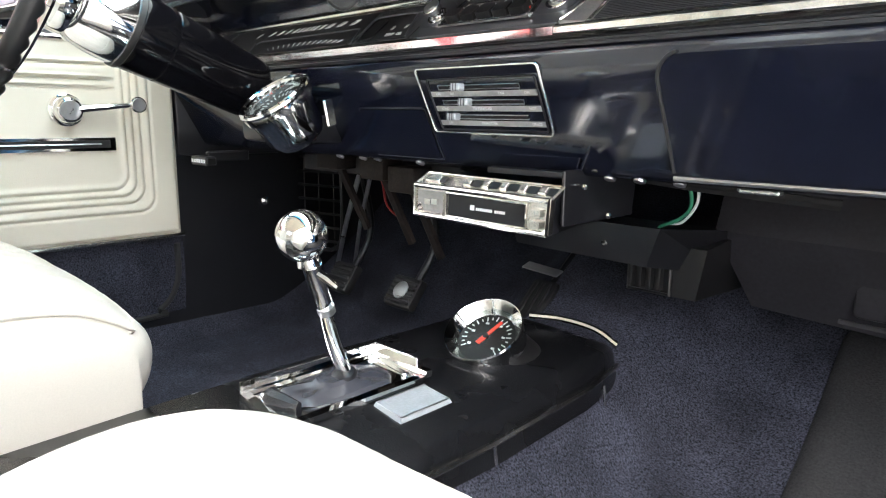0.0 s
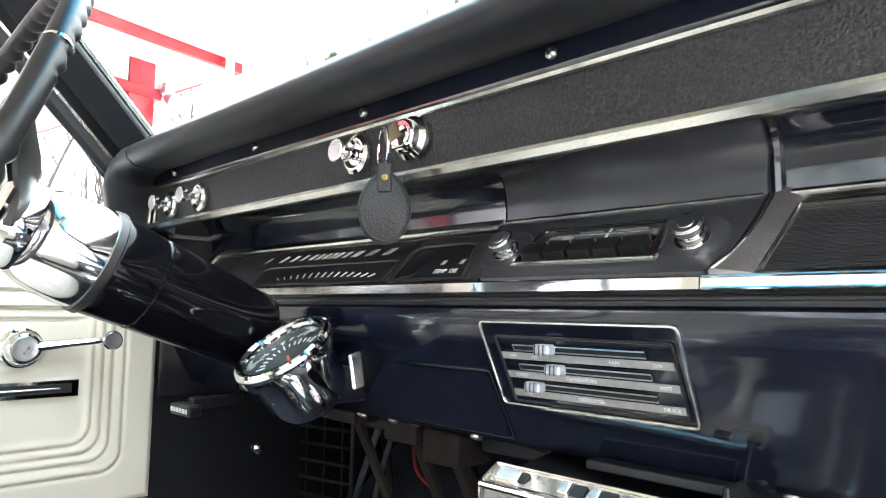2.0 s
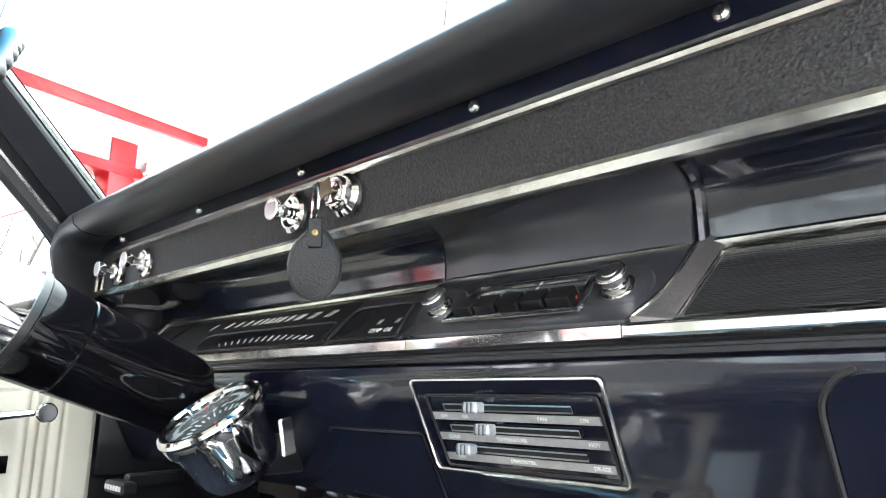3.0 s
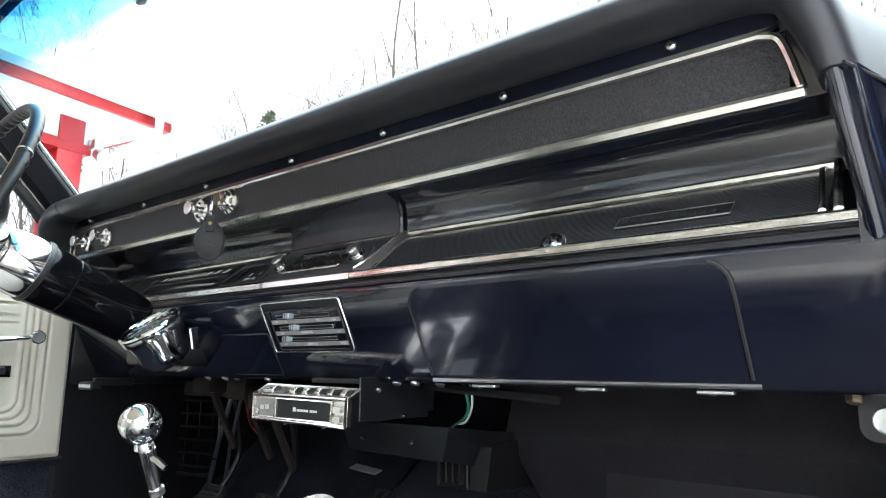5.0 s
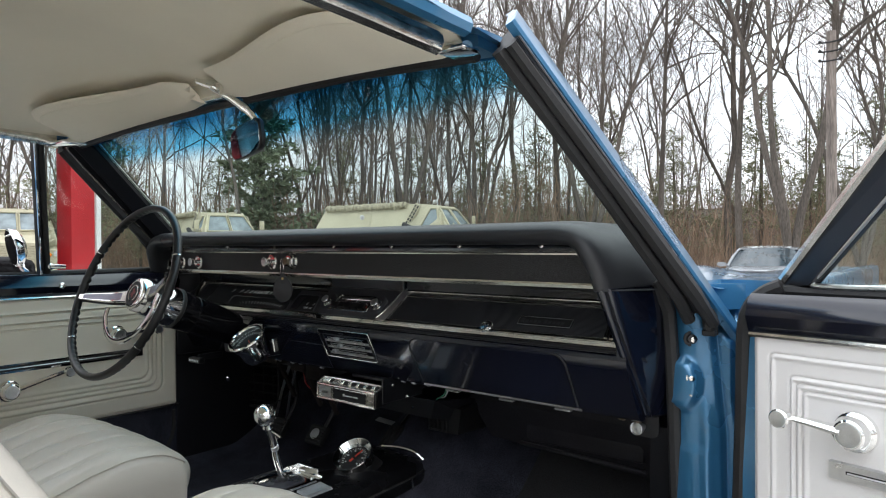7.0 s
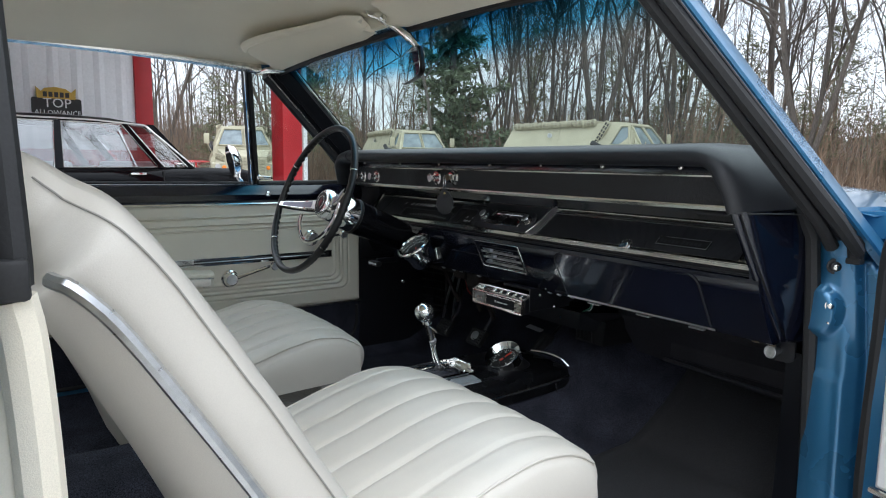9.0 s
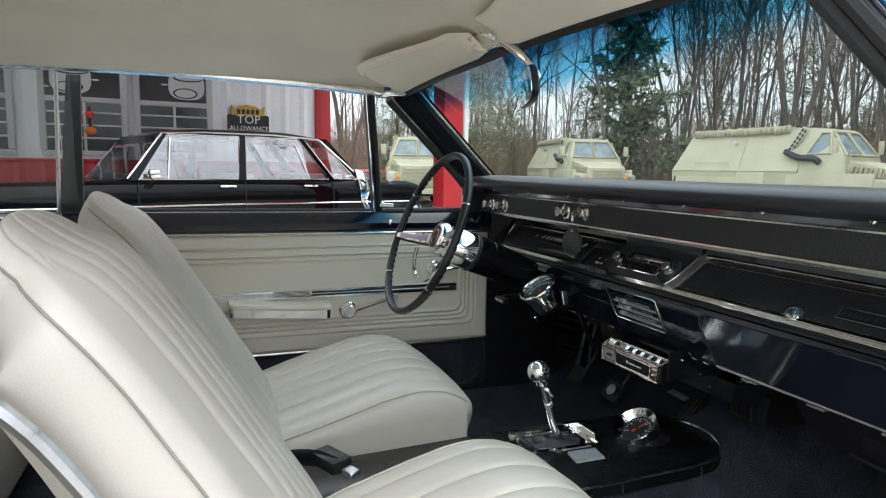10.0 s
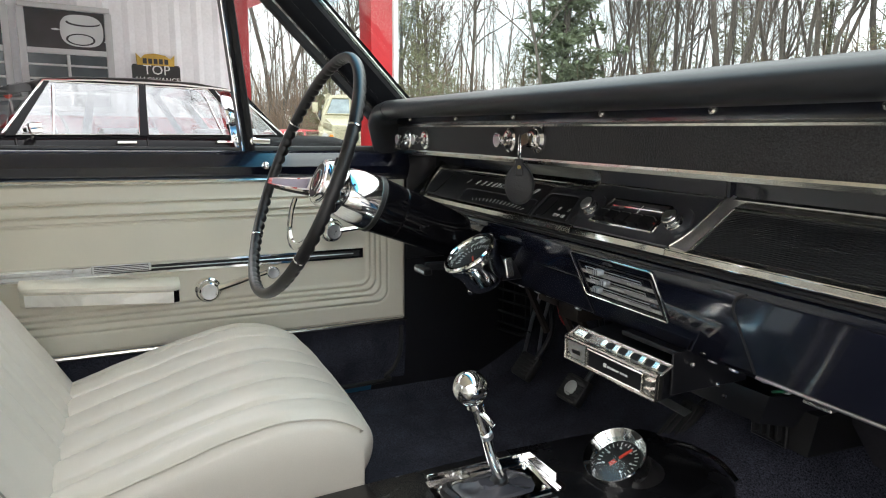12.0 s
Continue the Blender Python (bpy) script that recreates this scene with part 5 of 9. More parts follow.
# chrome shifter plate with a raised lip and a rubber boot
plt_o = [(-0.066, -0.562), (0.034, -0.572), (0.034, -0.395), (-0.066, -0.383)]
part("shifter_plate", rings([[(x, y, 0.416) for x, y in plt_o], [(x, y, 0.4225) for x, y in plt_o], [(-0.016 + (x + 0.016) * 0.84, -0.478 + (y + 0.478) * 0.90, 0.4235) for x, y in plt_o], [(-0.016 + (x + 0.016) * 0.80, -0.478 + (y + 0.478) * 0.87, 0.4205) for x, y in plt_o]]), "chrome", console, "chrome shifter plate")
part("plate_lip", rings([[(-0.066, y, 0.420), (-0.066, y, 0.4275), (0.034, y, 0.4275), (0.034, y, 0.420)] for y in (-0.393, -0.384)]), "chrome", console)
for x, y in ((-0.040, -0.548), (-0.052, -0.40), (0.018, -0.41)):
    part("plate_screw", ball((x, y, 0.423), 0.0042, 10), "chrome", console)
part("shift_boot", rings([[(-0.016 + w * math.copysign(abs(math.cos(2 * math.pi * k / 28)) ** 0.6, math.cos(2 * math.pi * k / 28)) * (1 + 0.08 * math.sin(6 * math.pi * k / 28)), -0.476 + w * 1.75 * math.copysign(abs(math.sin(2 * math.pi * k / 28)) ** 0.6, math.sin(2 * math.pi * k / 28)), z + 0.0016 * math.sin(10 * math.pi * k / 28)) for k in range(28)] for w, z in ((0.036, 0.4205), (0.033, 0.4245), (0.024, 0.4262), (0.015, 0.4275), (0.0125, 0.431))]), "grey_satin", console, "flat dark grey shift boot")
part("plate_lip", join(box(-0.0675, -0.0655, -0.560, -0.385, 0.4215, 0.4330, 0.0006), box(-0.066, 0.010, -0.3850, -0.3830, 0.4215, 0.4345, 0.0006)), "chrome", console, "upright chrome lip of the shifter plate")
part("boot_collar", lathe([(0.0, 0.0135), (0.004, 0.0140), (0.007, 0.0128), (0.009, 0.0095)], (-0.014, -0.467, 0.4275), (0.05, -0.25, 1), 20), "satin", console)
part("boot_fold", tube(spline([(-0.045, -0.535, 0.4225), (-0.02, -0.548, 0.425), (0.008, -0.538, 0.4235)], 4), [0.005, 0.007, 0.009, 0.010, 0.010, 0.010, 0.009, 0.007, 0.005], 8), "leather", console)
emb = part("emblem_plate", rings([[(0.040, -0.472, 0.414), (0.089, -0.478, 0.414), (0.089, -0.408, 0.414), (0.040, -0.402, 0.414)], [(0.042, -0.470, 0.4186), (0.087, -0.476, 0.4186), (0.087, -0.410, 0.4186), (0.042, -0.404, 0.4186)]]), "silver", console, "brushed metal emblem plate")
part("emblem_rim", tube([(0.0425, -0.470, 0.4187), (0.0865, -0.4755, 0.4187), (0.0865, -0.4105, 0.4187), (0.0425, -0.4045, 0.4187)], 0.0009, 6, True), "alu", emb)
# conical chrome gauge pod
PN = Vector((0.068, -0.539, 0.84)).normalized()
PC = Vector((0.021, -0.2855, 0.4475))
pod = thing("console_gauge", PC - PN * 0.05, "round console gauge with a wide conical chrome bezel and red needle", "gauge")
part("pod_body", rings([[PC - PN * 0.028 + Vector((0.047 * math.cos(t), 0.050 * math.sin(t) * 0.8, 0.018 * math.sin(t))) for t in [2 * math.pi * k / 28 for k in range(28)]], [(0.018 + 0.062 * math.cos(t), -0.268 + 0.075 * math.sin(t), 0.412) for t in [2 * math.pi * k / 28 for k in range(28)]]]), "plastic", pod, "black gauge pod")
part("bezel", lathe([(-0.026, 0.0470), (-0.002, 0.0490), (0.002, 0.0500), (0.004, 0.0490), (0.003, 0.0478), (-0.0115, 0.0382), (-0.0135, 0.0360)], PC, PN, 44), "chrome", pod, "wide conical chrome bezel")
part("dial", lathe([(-0.020, 0.038), (-0.0126, 0.0378), (-0.0125, 0.0005)], PC, PN, 36), "dial", pod, "black dial")
p_r = Vector((0, 0, 1)).cross(PN).normalized()
p_u = PN.cross(p_r)
for i in range(21):
    a = radians(-130 + 260 * i / 20)
    dv = p_r * math.sin(a) + p_u * math.cos(a)
    part("dial_mark", obox(PC - PN * 0.0120 + dv * 0.0295, (dv, PN, dv.cross(PN)), (0.0034 if i % 2 == 0 else 0.002, 0.0003, 0.0007), 0), "white_print", pod)
    if i % 4 == 0:
        part("number_bar", obox(PC - PN * 0.0120 + dv * 0.0225, (p_r, PN, p_u), (0.0022, 0.0003, 0.0014), 0), "white_print", pod)
nd = (p_r * 0.30 + p_u * 0.80).normalized()
part("needle", join(obox(PC - PN * 0.0100 + nd * 0.010, (nd, PN, nd.cross(PN)), (0.017, 0.0006, 0.0022), 0), obox(PC - PN * 0.0100 - nd * 0.008, (nd, PN, nd.cross(PN)), (0.006, 0.0006, 0.0034), 0)), "red_needle", pod, "red needle")
part("hub", lathe([(-0.0118, 0.004), (-0.0085, 0.0035), (-0.008, 0.0005)], PC, PN, 14), "dial", pod)
lp = part("lens", lathe([(-0.0065, 0.0412), (-0.006, 0.02), (-0.0058, 0.0005)], PC, PN, 30), "gauge_glass", pod)
lp.visible_shadow = False

# ---- shifter ----
shifter = thing("gear_shifter", (-0.012, -0.463, 0.42), "chrome floor shifter with a round chrome ball knob", "gear shifter")
part("lever", tube(spline([(-0.014, -0.466, 0.432), (-0.010, -0.486, 0.48), (0.004, -0.510, 0.545), (0.010, -0.524, 0.572)], 5), 0.0078, 14), "chrome", shifter, "chrome lever")
part("lever_band", tube([(-0.0022, -0.4955, 0.508), (-0.0008, -0.4985, 0.515)], 0.0090, 14), "alu", shifter)
part("upper_sleeve", tube([(0.0004, -0.5015, 0.522), (0.0078, -0.5185, 0.562)], 0.0098, 14), "chrome", shifter)
part("ball_knob", join(ball((0.0125, -0.5315, 0.5920), 0.0245, 32), lathe([(0, 0.012), (0.006, 0.011), (0.012, 0.009)], (0.0095, -0.5225, 0.564), (0.1, -0.3, 1), 16)), "chrome", shifter, "polished chrome ball")
part("lockout_trigger", join(tube([(0.010, -0.517, 0.556), (0.023, -0.511, 0.549), (0.033, -0.507, 0.542)], [0.004, 0.0045, 0.0035], 8), tube([(0.009, -0.52, 0.562), (-0.003, -0.525, 0.562)], 0.0045, 8)), "chrome", shifter)

# ---- under-dash tape player ----
stereo = thing("tape_player", (0.04, -0.24, 0.57), "chrome-faced under-dash tape player with a black case", "car stereo")
SR, SUP = Vector((0.197, 0.010, -0.003)).normalized(), Vector((0.006, -0.004, 0.047)).normalized()
SF = SR.cross(SUP).normalized()
SF = SF if SF.y < 0 else -SF
SO = Vector((-0.055, -0.326, 0.586))


def sp3(u, v, h=0.0):
    return SO + SR * (u * 0.965) + SUP * (v * 0.83) + SF * h


def splate(u0, u1, v0, v1, h0, h1):
    return rings([[sp3(u0, v0, h0), sp3(u1, v0, h0), sp3(u1, v1, h0), sp3(u0, v1, h0)], [sp3(u0, v0, h1), sp3(u1, v0, h1), sp3(u1, v1, h1), sp3(u0, v1, h1)]])


part("case", splate(0.004, 0.192, -0.004, 0.046, -0.19, -0.002), "satin", stereo, "black steel case")
face = part("faceplate", splate(0.0, 0.196, 0.0, 0.046, -0.006, 0.0015), "worn_chrome", stereo, "bright chrome faceplate")
FR = [(0.001, 0.001), (0.195, 0.001), (0.195, 0.0435), (0.001, 0.0435)]
part("face_frame", tube([sp3(u, v, 0.0035) for u, v in FR], 0.0032, 8, True), "worn_chrome", face, "bright chrome frame")
part("cassette_door", splate(0.056, 0.166, 0.006, 0.036, 0.001, 0.0042), "satin", face, "dark grey flap")
part("door_frame", tube([sp3(u, v, 0.0045) for u, v in ((0.054, 0.0045), (0.168, 0.0045), (0.168, 0.0378), (0.054, 0.0378))], 0.0019, 6, True), "worn_chrome", face, "thin chrome frame")
part("name_mark", splate(0.090, 0.096, 0.0185, 0.0255, 0.0040, 0.0048), "white_print", face)
for i in range(14):
    if i != 8:
        part("name_bar", splate(0.0985 + 0.0030 * i, 0.1007 + 0.0030 * i, 0.0190, 0.0228, 0.0040, 0.0047), "white_print", face)
part("tuner_panel", splate(0.005, 0.046, 0.007, 0.037, 0.001, 0.0030), "grey_print", face)
for u, v in ((0.012, 0.0135), (0.024, 0.022), (0.035, 0.023)):
    part("mode_button", lathe([(0.002, 0.0048), (0.006, 0.0045), (0.0065, 0.0035), (0.005, 0.0002)], sp3(u, v), SF, 14) if u < 0.02 else splate(u - 0.0045, u + 0.0045, v - 0.004, v + 0.004, 0.002, 0.0065), "chrome", face)
for i in range(4):
    part("legend_bar", splate(0.008 + 0.009 * i, 0.0135 + 0.009 * i, 0.0325, 0.0337, 0.0028, 0.0036), "grey_print", face)
for i in range(2):
    part("legend_bar", splate(0.022 + 0.012 * i, 0.029 + 0.012 * i, 0.010, 0.0112, 0.0028, 0.0036), "grey_print", face)
part("divider", tube([sp3(0.0505, 0.002, 0.004), sp3(0.0505, 0.042, 0.004)], 0.0026, 6), "worn_chrome", face)
for v in (0.012, 0.027):
    part("end_button", splate(0.173, 0.187, v - 0.0045, v + 0.0045, 0.0015, 0.0068), "worn_chrome", face)
top_bar = part("control_panel", rings([[sp3(0.0, 0.044, 0.0), sp3(0.196, 0.044, 0.0), sp3(0.196, 0.056, -0.020), sp3(0.0, 0.056, -0.020)], [sp3(0.0, 0.042, -0.006), sp3(0.196, 0.042, -0.006), sp3(0.196, 0.054, -0.024), sp3(0.0, 0.054, -0.024)]]), "worn_chrome", stereo, "sloping chrome control panel along the top")
for i, u in enumerate((0.020, 0.074, 0.100, 0.126, 0.152, 0.178)):
    part("slider_knob", obox(sp3(u, 0.0515, -0.010), (SR, SUP * 0.8 + SF * 0.6, SF * 0.8 - SUP * 0.6), (0.0045 if i else 0.011, 0.0028, 0.0055), 0.001), "worn_chrome", top_bar)
    part("slider_slot", obox(sp3(u + 0.012, 0.0508, -0.011), (SR, SUP * 0.8 + SF * 0.6, SF * 0.8 - SUP * 0.6), (0.006, 0.0012, 0.0050), 0), "dial", top_bar)
part("top_edge", join(tube([sp3(0.0, 0.0565, -0.020), sp3(0.196, 0.0565, -0.020)], 0.0018, 6), tube([sp3(0.0, 0.046, 0.0), sp3(0.0, 0.0565, -0.020)], 0.0018, 6), tube([sp3(0.196, 0.046, 0.0), sp3(0.196, 0.0565, -0.020)], 0.0018, 6)), "worn_chrome", top_bar)
part("mount_bracket", join(box(0.02, 0.13, -0.285, -0.25, 0.638, 0.645, 0.001), box(0.135, 0.139, -0.30, -0.16, 0.59, 0.648, 0.001)), "satin", stereo)
for x, y, z in ((0.143, -0.27, 0.63), (0.143, -0.22, 0.595), (-0.03, -0.29, 0.578), (0.05, -0.285, 0.577)):
    part("case_screw", ball((x, y, z), 0.004, 8), "chrome", stereo)
part("radio_deck", join(box(0.03, 0.10, -0.268, -0.20, 0.646, 0.660, 0.002)), "rust", stereo)

# ---- pedals ----
def pedal(name, x, y, z, w, h, label, emblem=False, lean=38):
    root = thing(name, (x, y, z), label, "pedal")
    m = Matrix.Translation((x, y, z)) @ Matrix.Rotation(radians(-lean), 4, "X")
    pd = part("pad", moved(box(-w, w, -0.010, 0.010, -h, h, 0.006), m), "rubber", root, "ribbed black rubber pad")
    for i in range(6):
        zz = -h + 0.008 + i * (2 * h - 0.016) / 5
        part("rib", moved(box(-w * 0.86, w * 0.86, -0.0135, -0.009, zz - 0.0022, zz + 0.0022, 0.001), m), "rubber", pd)
    if emblem:
        part("emblem", moved(lathe([(0, 0.017), (0.002, 0.0165), (0.0025, 0.001)], (0, -0.0125, 0), (0, -1, 0), 20), m), "alu", pd, "round bright metal emblem")
    part("arm", tube(spline([(x + 0.012, y + 0.012, z + 0.01), (x + 0.03, y + 0.045, z + 0.09), (x + 0.022, y + 0.035, z + 0.19), (x + 0.015, y + 0.015, z + 0.27)], 5), 0.0065, 8, flat=1.5), "satin", root, "curved steel arm")
    return root


pedal("clutch_pedal", -0.494, -0.115, 0.391, 0.034, 0.030, "ribbed black rubber clutch pedal")
pedal("brake_pedal", -0.336, -0.095, 0.388, 0.036, 0.030, "ribbed black rubber brake pedal with a round emblem", True)
acc = thing("accelerator_pedal", (-0.085, -0.02, 0.36), "long black rubber accelerator pedal", "pedal")
am = Matrix.Translation((-0.082, -0.055, 0.405)) @ Matrix.Rotation(radians(-48), 4, "X")
ap = part("pad", moved(box(-0.024, 0.024, -0.006, 0.006, -0.07, 0.055, 0.005), am), "rubber", acc)
for i in range(3):
    part("rib", moved(box(-0.017 + 0.014 * i, -0.011 + 0.014 * i, -0.009, -0.005, -0.06, 0.048, 0.001), am), "rubber", ap)
part("rod", tube([(-0.082, 0.0, 0.44), (-0.09, 0.10, 0.50), (-0.10, 0.2, 0.55)], 0.005, 8), "satin", acc)
# rods and brackets behind the pedals
linkage = thing("pedal_linkage", (-0.36, -0.05, 0.55), "pedal rods and rusty brackets under the dashboard", "linkage")
part("clutch_rod", tube([(-0.56, -0.08, 0.40), (-0.50, -0.10, 0.50), (-0.43, -0.12, 0.60)], 0.005, 8), "alu", linkage, "bare metal rod")
part("second_rod", tube([(-0.53, -0.06, 0.40), (-0.47, -0.09, 0.50), (-0.41, -0.11, 0.60)], 0.004, 8), "alu", linkage)
for x, z in ((-0.42, 0.64), (-0.30, 0.63), (-0.23, 0.615)):
    part("bracket", join(box(x - 0.03, x + 0.03, -0.20, -0.14, z - 0.03, z + 0.01, 0.004), tube([(x, -0.17, z - 0.03), (x + 0.01, -0.12, z - 0.14)], 0.008, 6)), "rust", linkage, "rusty steel bracket")
part("support_bar", box(-0.55, -0.05, -0.16, -0.12, 0.60, 0.63, 0.003), "grey_plastic", linkage)
grille = thing("speaker_grille", (-0.66, -0.02, 0.52), "black kick panel vent grille with cross bars", "vent")
part("frame", tube([(-0.70 + 0.085 * c, -0.045 + 0.02 * c, 0.52 + 0.11 * s2) for c, s2 in [(math.copysign(abs(math.cos(a)) ** 0.4, math.cos(a)), math.copysign(abs(math.sin(a)) ** 0.4, math.sin(a))) for a in [2 * math.pi * k / 24 for k in range(24)]]], 0.005, 6, True), "plastic", grille)
for i in range(7):
    part("bar", tube([(-0.78, -0.064, 0.43 + 0.03 * i), (-0.62, -0.026, 0.43 + 0.03 * i)], 0.003, 6), "plastic", grille)
for i in range(4):
    part("bar", tube([(-0.76 + 0.04 * i, -0.058 + 0.01 * i, 0.42), (-0.76 + 0.04 * i, -0.058 + 0.01 * i, 0.62)], 0.0025, 6), "plastic", grille)
release = thing("brake_release", (-0.60, -0.30, 0.625), "small black brake release handle under the dash", "handle")
part("stem", box(-0.602, -0.588, -0.33, -0.25, 0.618, 0.636, 0.003), "satin", release)
part("grip", box(-0.625, -0.565, -0.345, -0.325, 0.612, 0.628, 0.003), "plastic", release)
part("label_bar", join(*[box(-0.620 + 0.009 * i, -0.614 + 0.009 * i, -0.3458, -0.345, 0.617, 0.623, 0) for i in range(6)]), "white_print", release)
bulb = thing("floor_dimmer", (-0.665, -0.20, 0.50), "small chrome knob on the kick panel", "knob")
part("cap", lathe([(0, 0.010), (0.006, 0.009), (0.008, 0.005)], (-0.734, -0.14, 0.52), (1, -0.2, 0), 14), "chrome", bulb)

# ---- passenger foot well: heater box, duct, wires, vent knob ----
hbox = thing("heater_box", (0.40, 0.15, 0.45), "charcoal heater housing under the passenger side of the dash", "heater")
part("case", rings([[(0.18, 0.02, 0.66), (0.70, 0.02, 0.66), (0.70, 0.30, 0.66), (0.18, 0.30, 0.66)], [(0.18, -0.02, 0.56), (0.70, -0.02, 0.56), (0.70, 0.30, 0.56), (0.18, 0.30, 0.56)], [(0.22, 0.02, 0.46), (0.66, 0.02, 0.44), (0.66, 0.30, 0.44), (0.22, 0.30, 0.46)]]), "grey_plastic", hbox, "moulded charcoal case", 20)
part("panel", box(0.34, 0.64, -0.005, 0.03, 0.475, 0.60, 0.008), "grey_plastic", hbox)
part("lower_edge", tube([(0.33, -0.012, 0.47), (0.65, -0.012, 0.462)], 0.005, 6), "grey_plastic", hbox)
duct = thing("heater_duct", (0.16, -0.06, 0.50), "black heater outlet duct with louvres", "duct")
part("duct_body", rings([[(0.10, -0.085, 0.545), (0.20, -0.085, 0.545), (0.20, 0.10, 0.56), (0.10, 0.10, 0.56)], [(0.10, -0.085, 0.48), (0.19, -0.085, 0.48), (0.19, 0.10, 0.47), (0.10, 0.10, 0.47)]]), "plastic", duct)
for i in range(4):
    part("louvre", box(0.105 + 0.013 * i, 0.108 + 0.013 * i, -0.095, -0.08, 0.487, 0.540, 0), "rubber", duct)
part("outlet_rim", tube([(0.10, -0.088, 0.482), (0.157, -0.088, 0.482), (0.157, -0.088, 0.545), (0.10, -0.088, 0.545)], 0.003, 6, True), "plastic", duct)
deck = thing("cable_tray", (0.05, -0.12, 0.55), "black bracket box behind the tape player", "bracket")
part("tray", rings([[(-0.05, -0.16, 0.575), (0.17, -0.15, 0.575), (0.20, 0.0, 0.56), (-0.05, 0.0, 0.56)], [(-0.04, -0.15, 0.53), (0.15, -0.14, 0.525), (0.19, 0.0, 0.50), (-0.04, 0.0, 0.50)]]), "satin", deck)
for x, y in ((0.0, -0.155), (0.10, -0.15), (0.165, -0.10)):
    part("tray_screw", ball((x, y - 0.004, 0.55), 0.004, 8), "chrome", deck)
part("loose_flap", obox((0.02, -0.17, 0.505), ((1, 0.1, -0.1), (0, 1, 0.3), (0, -0.3, 1)), (0.026, 0.008, 0.0010), 0), "alu", deck, "bare metal flap")
wires = thing("loose_wires", (0.2, -0.12, 0.57), "green and white wires hanging under the dashboard", "wires")
part("green_wire", tube(spline([(0.20, -0.16, 0.645), (0.205, -0.15, 0.61), (0.19, -0.14, 0.59), (0.16, -0.13, 0.575), (0.15, -0.11, 0.565)], 5), 0.0022, 6), "wire_green", wires)
part("white_wire", tube(spline([(0.21, -0.155, 0.645), (0.212, -0.15, 0.612), (0.19, -0.135, 0.585), (0.17, -0.13, 0.58)], 5), 0.0018, 6), "white_print", wires)
part("black_loom", tube(spline([(-0.10, -0.20, 0.63), (0.0, -0.17, 0.61), (0.08, -0.16, 0.635), (0.22, -0.17, 0.63), (0.35, -0.14, 0.62)], 5), 0.006, 6), "rubber", wires)
part("red_wire", tube(spline([(-0.34, -0.18, 0.64), (-0.31, -0.17, 0.60), (-0.33, -0.14, 0.55), (-0.30, -0.12, 0.52)], 5), 0.002, 6), "wire_red", wires)
hinge_row = thing("dash_fasteners", (0.2, -0.25, 0.64), "row of bright screws along the dashboard's lower edge", "screws")
for x in (-0.30, -0.245, -0.215, -0.12, 0.165, 0.20, 0.24, 0.30, 0.44, 0.58):
    part("screw_head", lathe([(0, 0.0065), (0.003, 0.006), (0.004, 0.002)], (x, -0.256 - 0.003 * math.sin(x * 40), 0.641), (0, -0.5, -1), 10), "alu", hinge_row)
for x in (0.30, 0.44, 0.57):
    part("catch", box(x, x + 0.034, -0.268, -0.256, 0.6375, 0.6415, 0.001), "alu", hinge_row)
vent = thing("vent_knob", (0.722, -0.23, 0.615), "metal vent pull knob on a black bracket", "knob")
part("knob", lathe([(0, 0.006), (0.012, 0.007), (0.016, 0.0112), (0.023, 0.0125), (0.026, 0.0122), (0.0265, 0.0112), (0.0235, 0.0100), (0.0225, 0.0045), (0.0240, 0.0005)], (0.722, -0.205, 0.617), (-0.1, -1, 0.05), 28), "alu", vent, "dished metal knob")
part("bracket", prism(rounded(0.694, 0.752, 0.598, 0.648, 0.014, 5, (1, 1, 0, 0)), -0.205, -0.199, "y"), "satin", vent, "black bracket")
for x in (0.697, 0.728):
    part("nut", join(lathe([(0, 0.0085), (0.0015, 0.0088), (0.002, 0.0070), (0.008, 0.0070), (0.0095, 0.005), (0.0096, 0.0005)], (x, -0.240, 0.642), (0, -0.35, -1), 6)), "key_metal", vent, "dull brass nut")
# floor mat on the passenger side
def mat_at(u, v, h):
    """A point of the mat: u across, v from front to back; rounded front corners, soft edge."""
    x = 0.315 + 0.37 * u + 0.03 * (v - 0.3)
    y = 0.175 - 0.80 * v - 0.05 * max(0.0, 1 - min(u, 1 - u) / 0.14) ** 2 * max(0.0, 1 - v * 3)
    edge = min(u, 1 - u, v * 2, (1 - v) * 2)
    return (x, y, floor_height(x, y) + h * min(1.0, 0.15 + edge / 0.03) + 0.0022 * (1 if 0.05 < edge < 0.085 else 0))


mat_v = [[mat_at(i / 48, j / 60, 0.010) for i in range(49)] for j in range(61)]
fm = tagged(part("floor_mat", rings(mat_v, False, False), "mat_grey"), "dark grey rubber floor mat on black carpet", "floor mat")


# ---- bucket seats ----
def sgnpow(v, e):
    return math.copysign(abs(v) ** e, v)


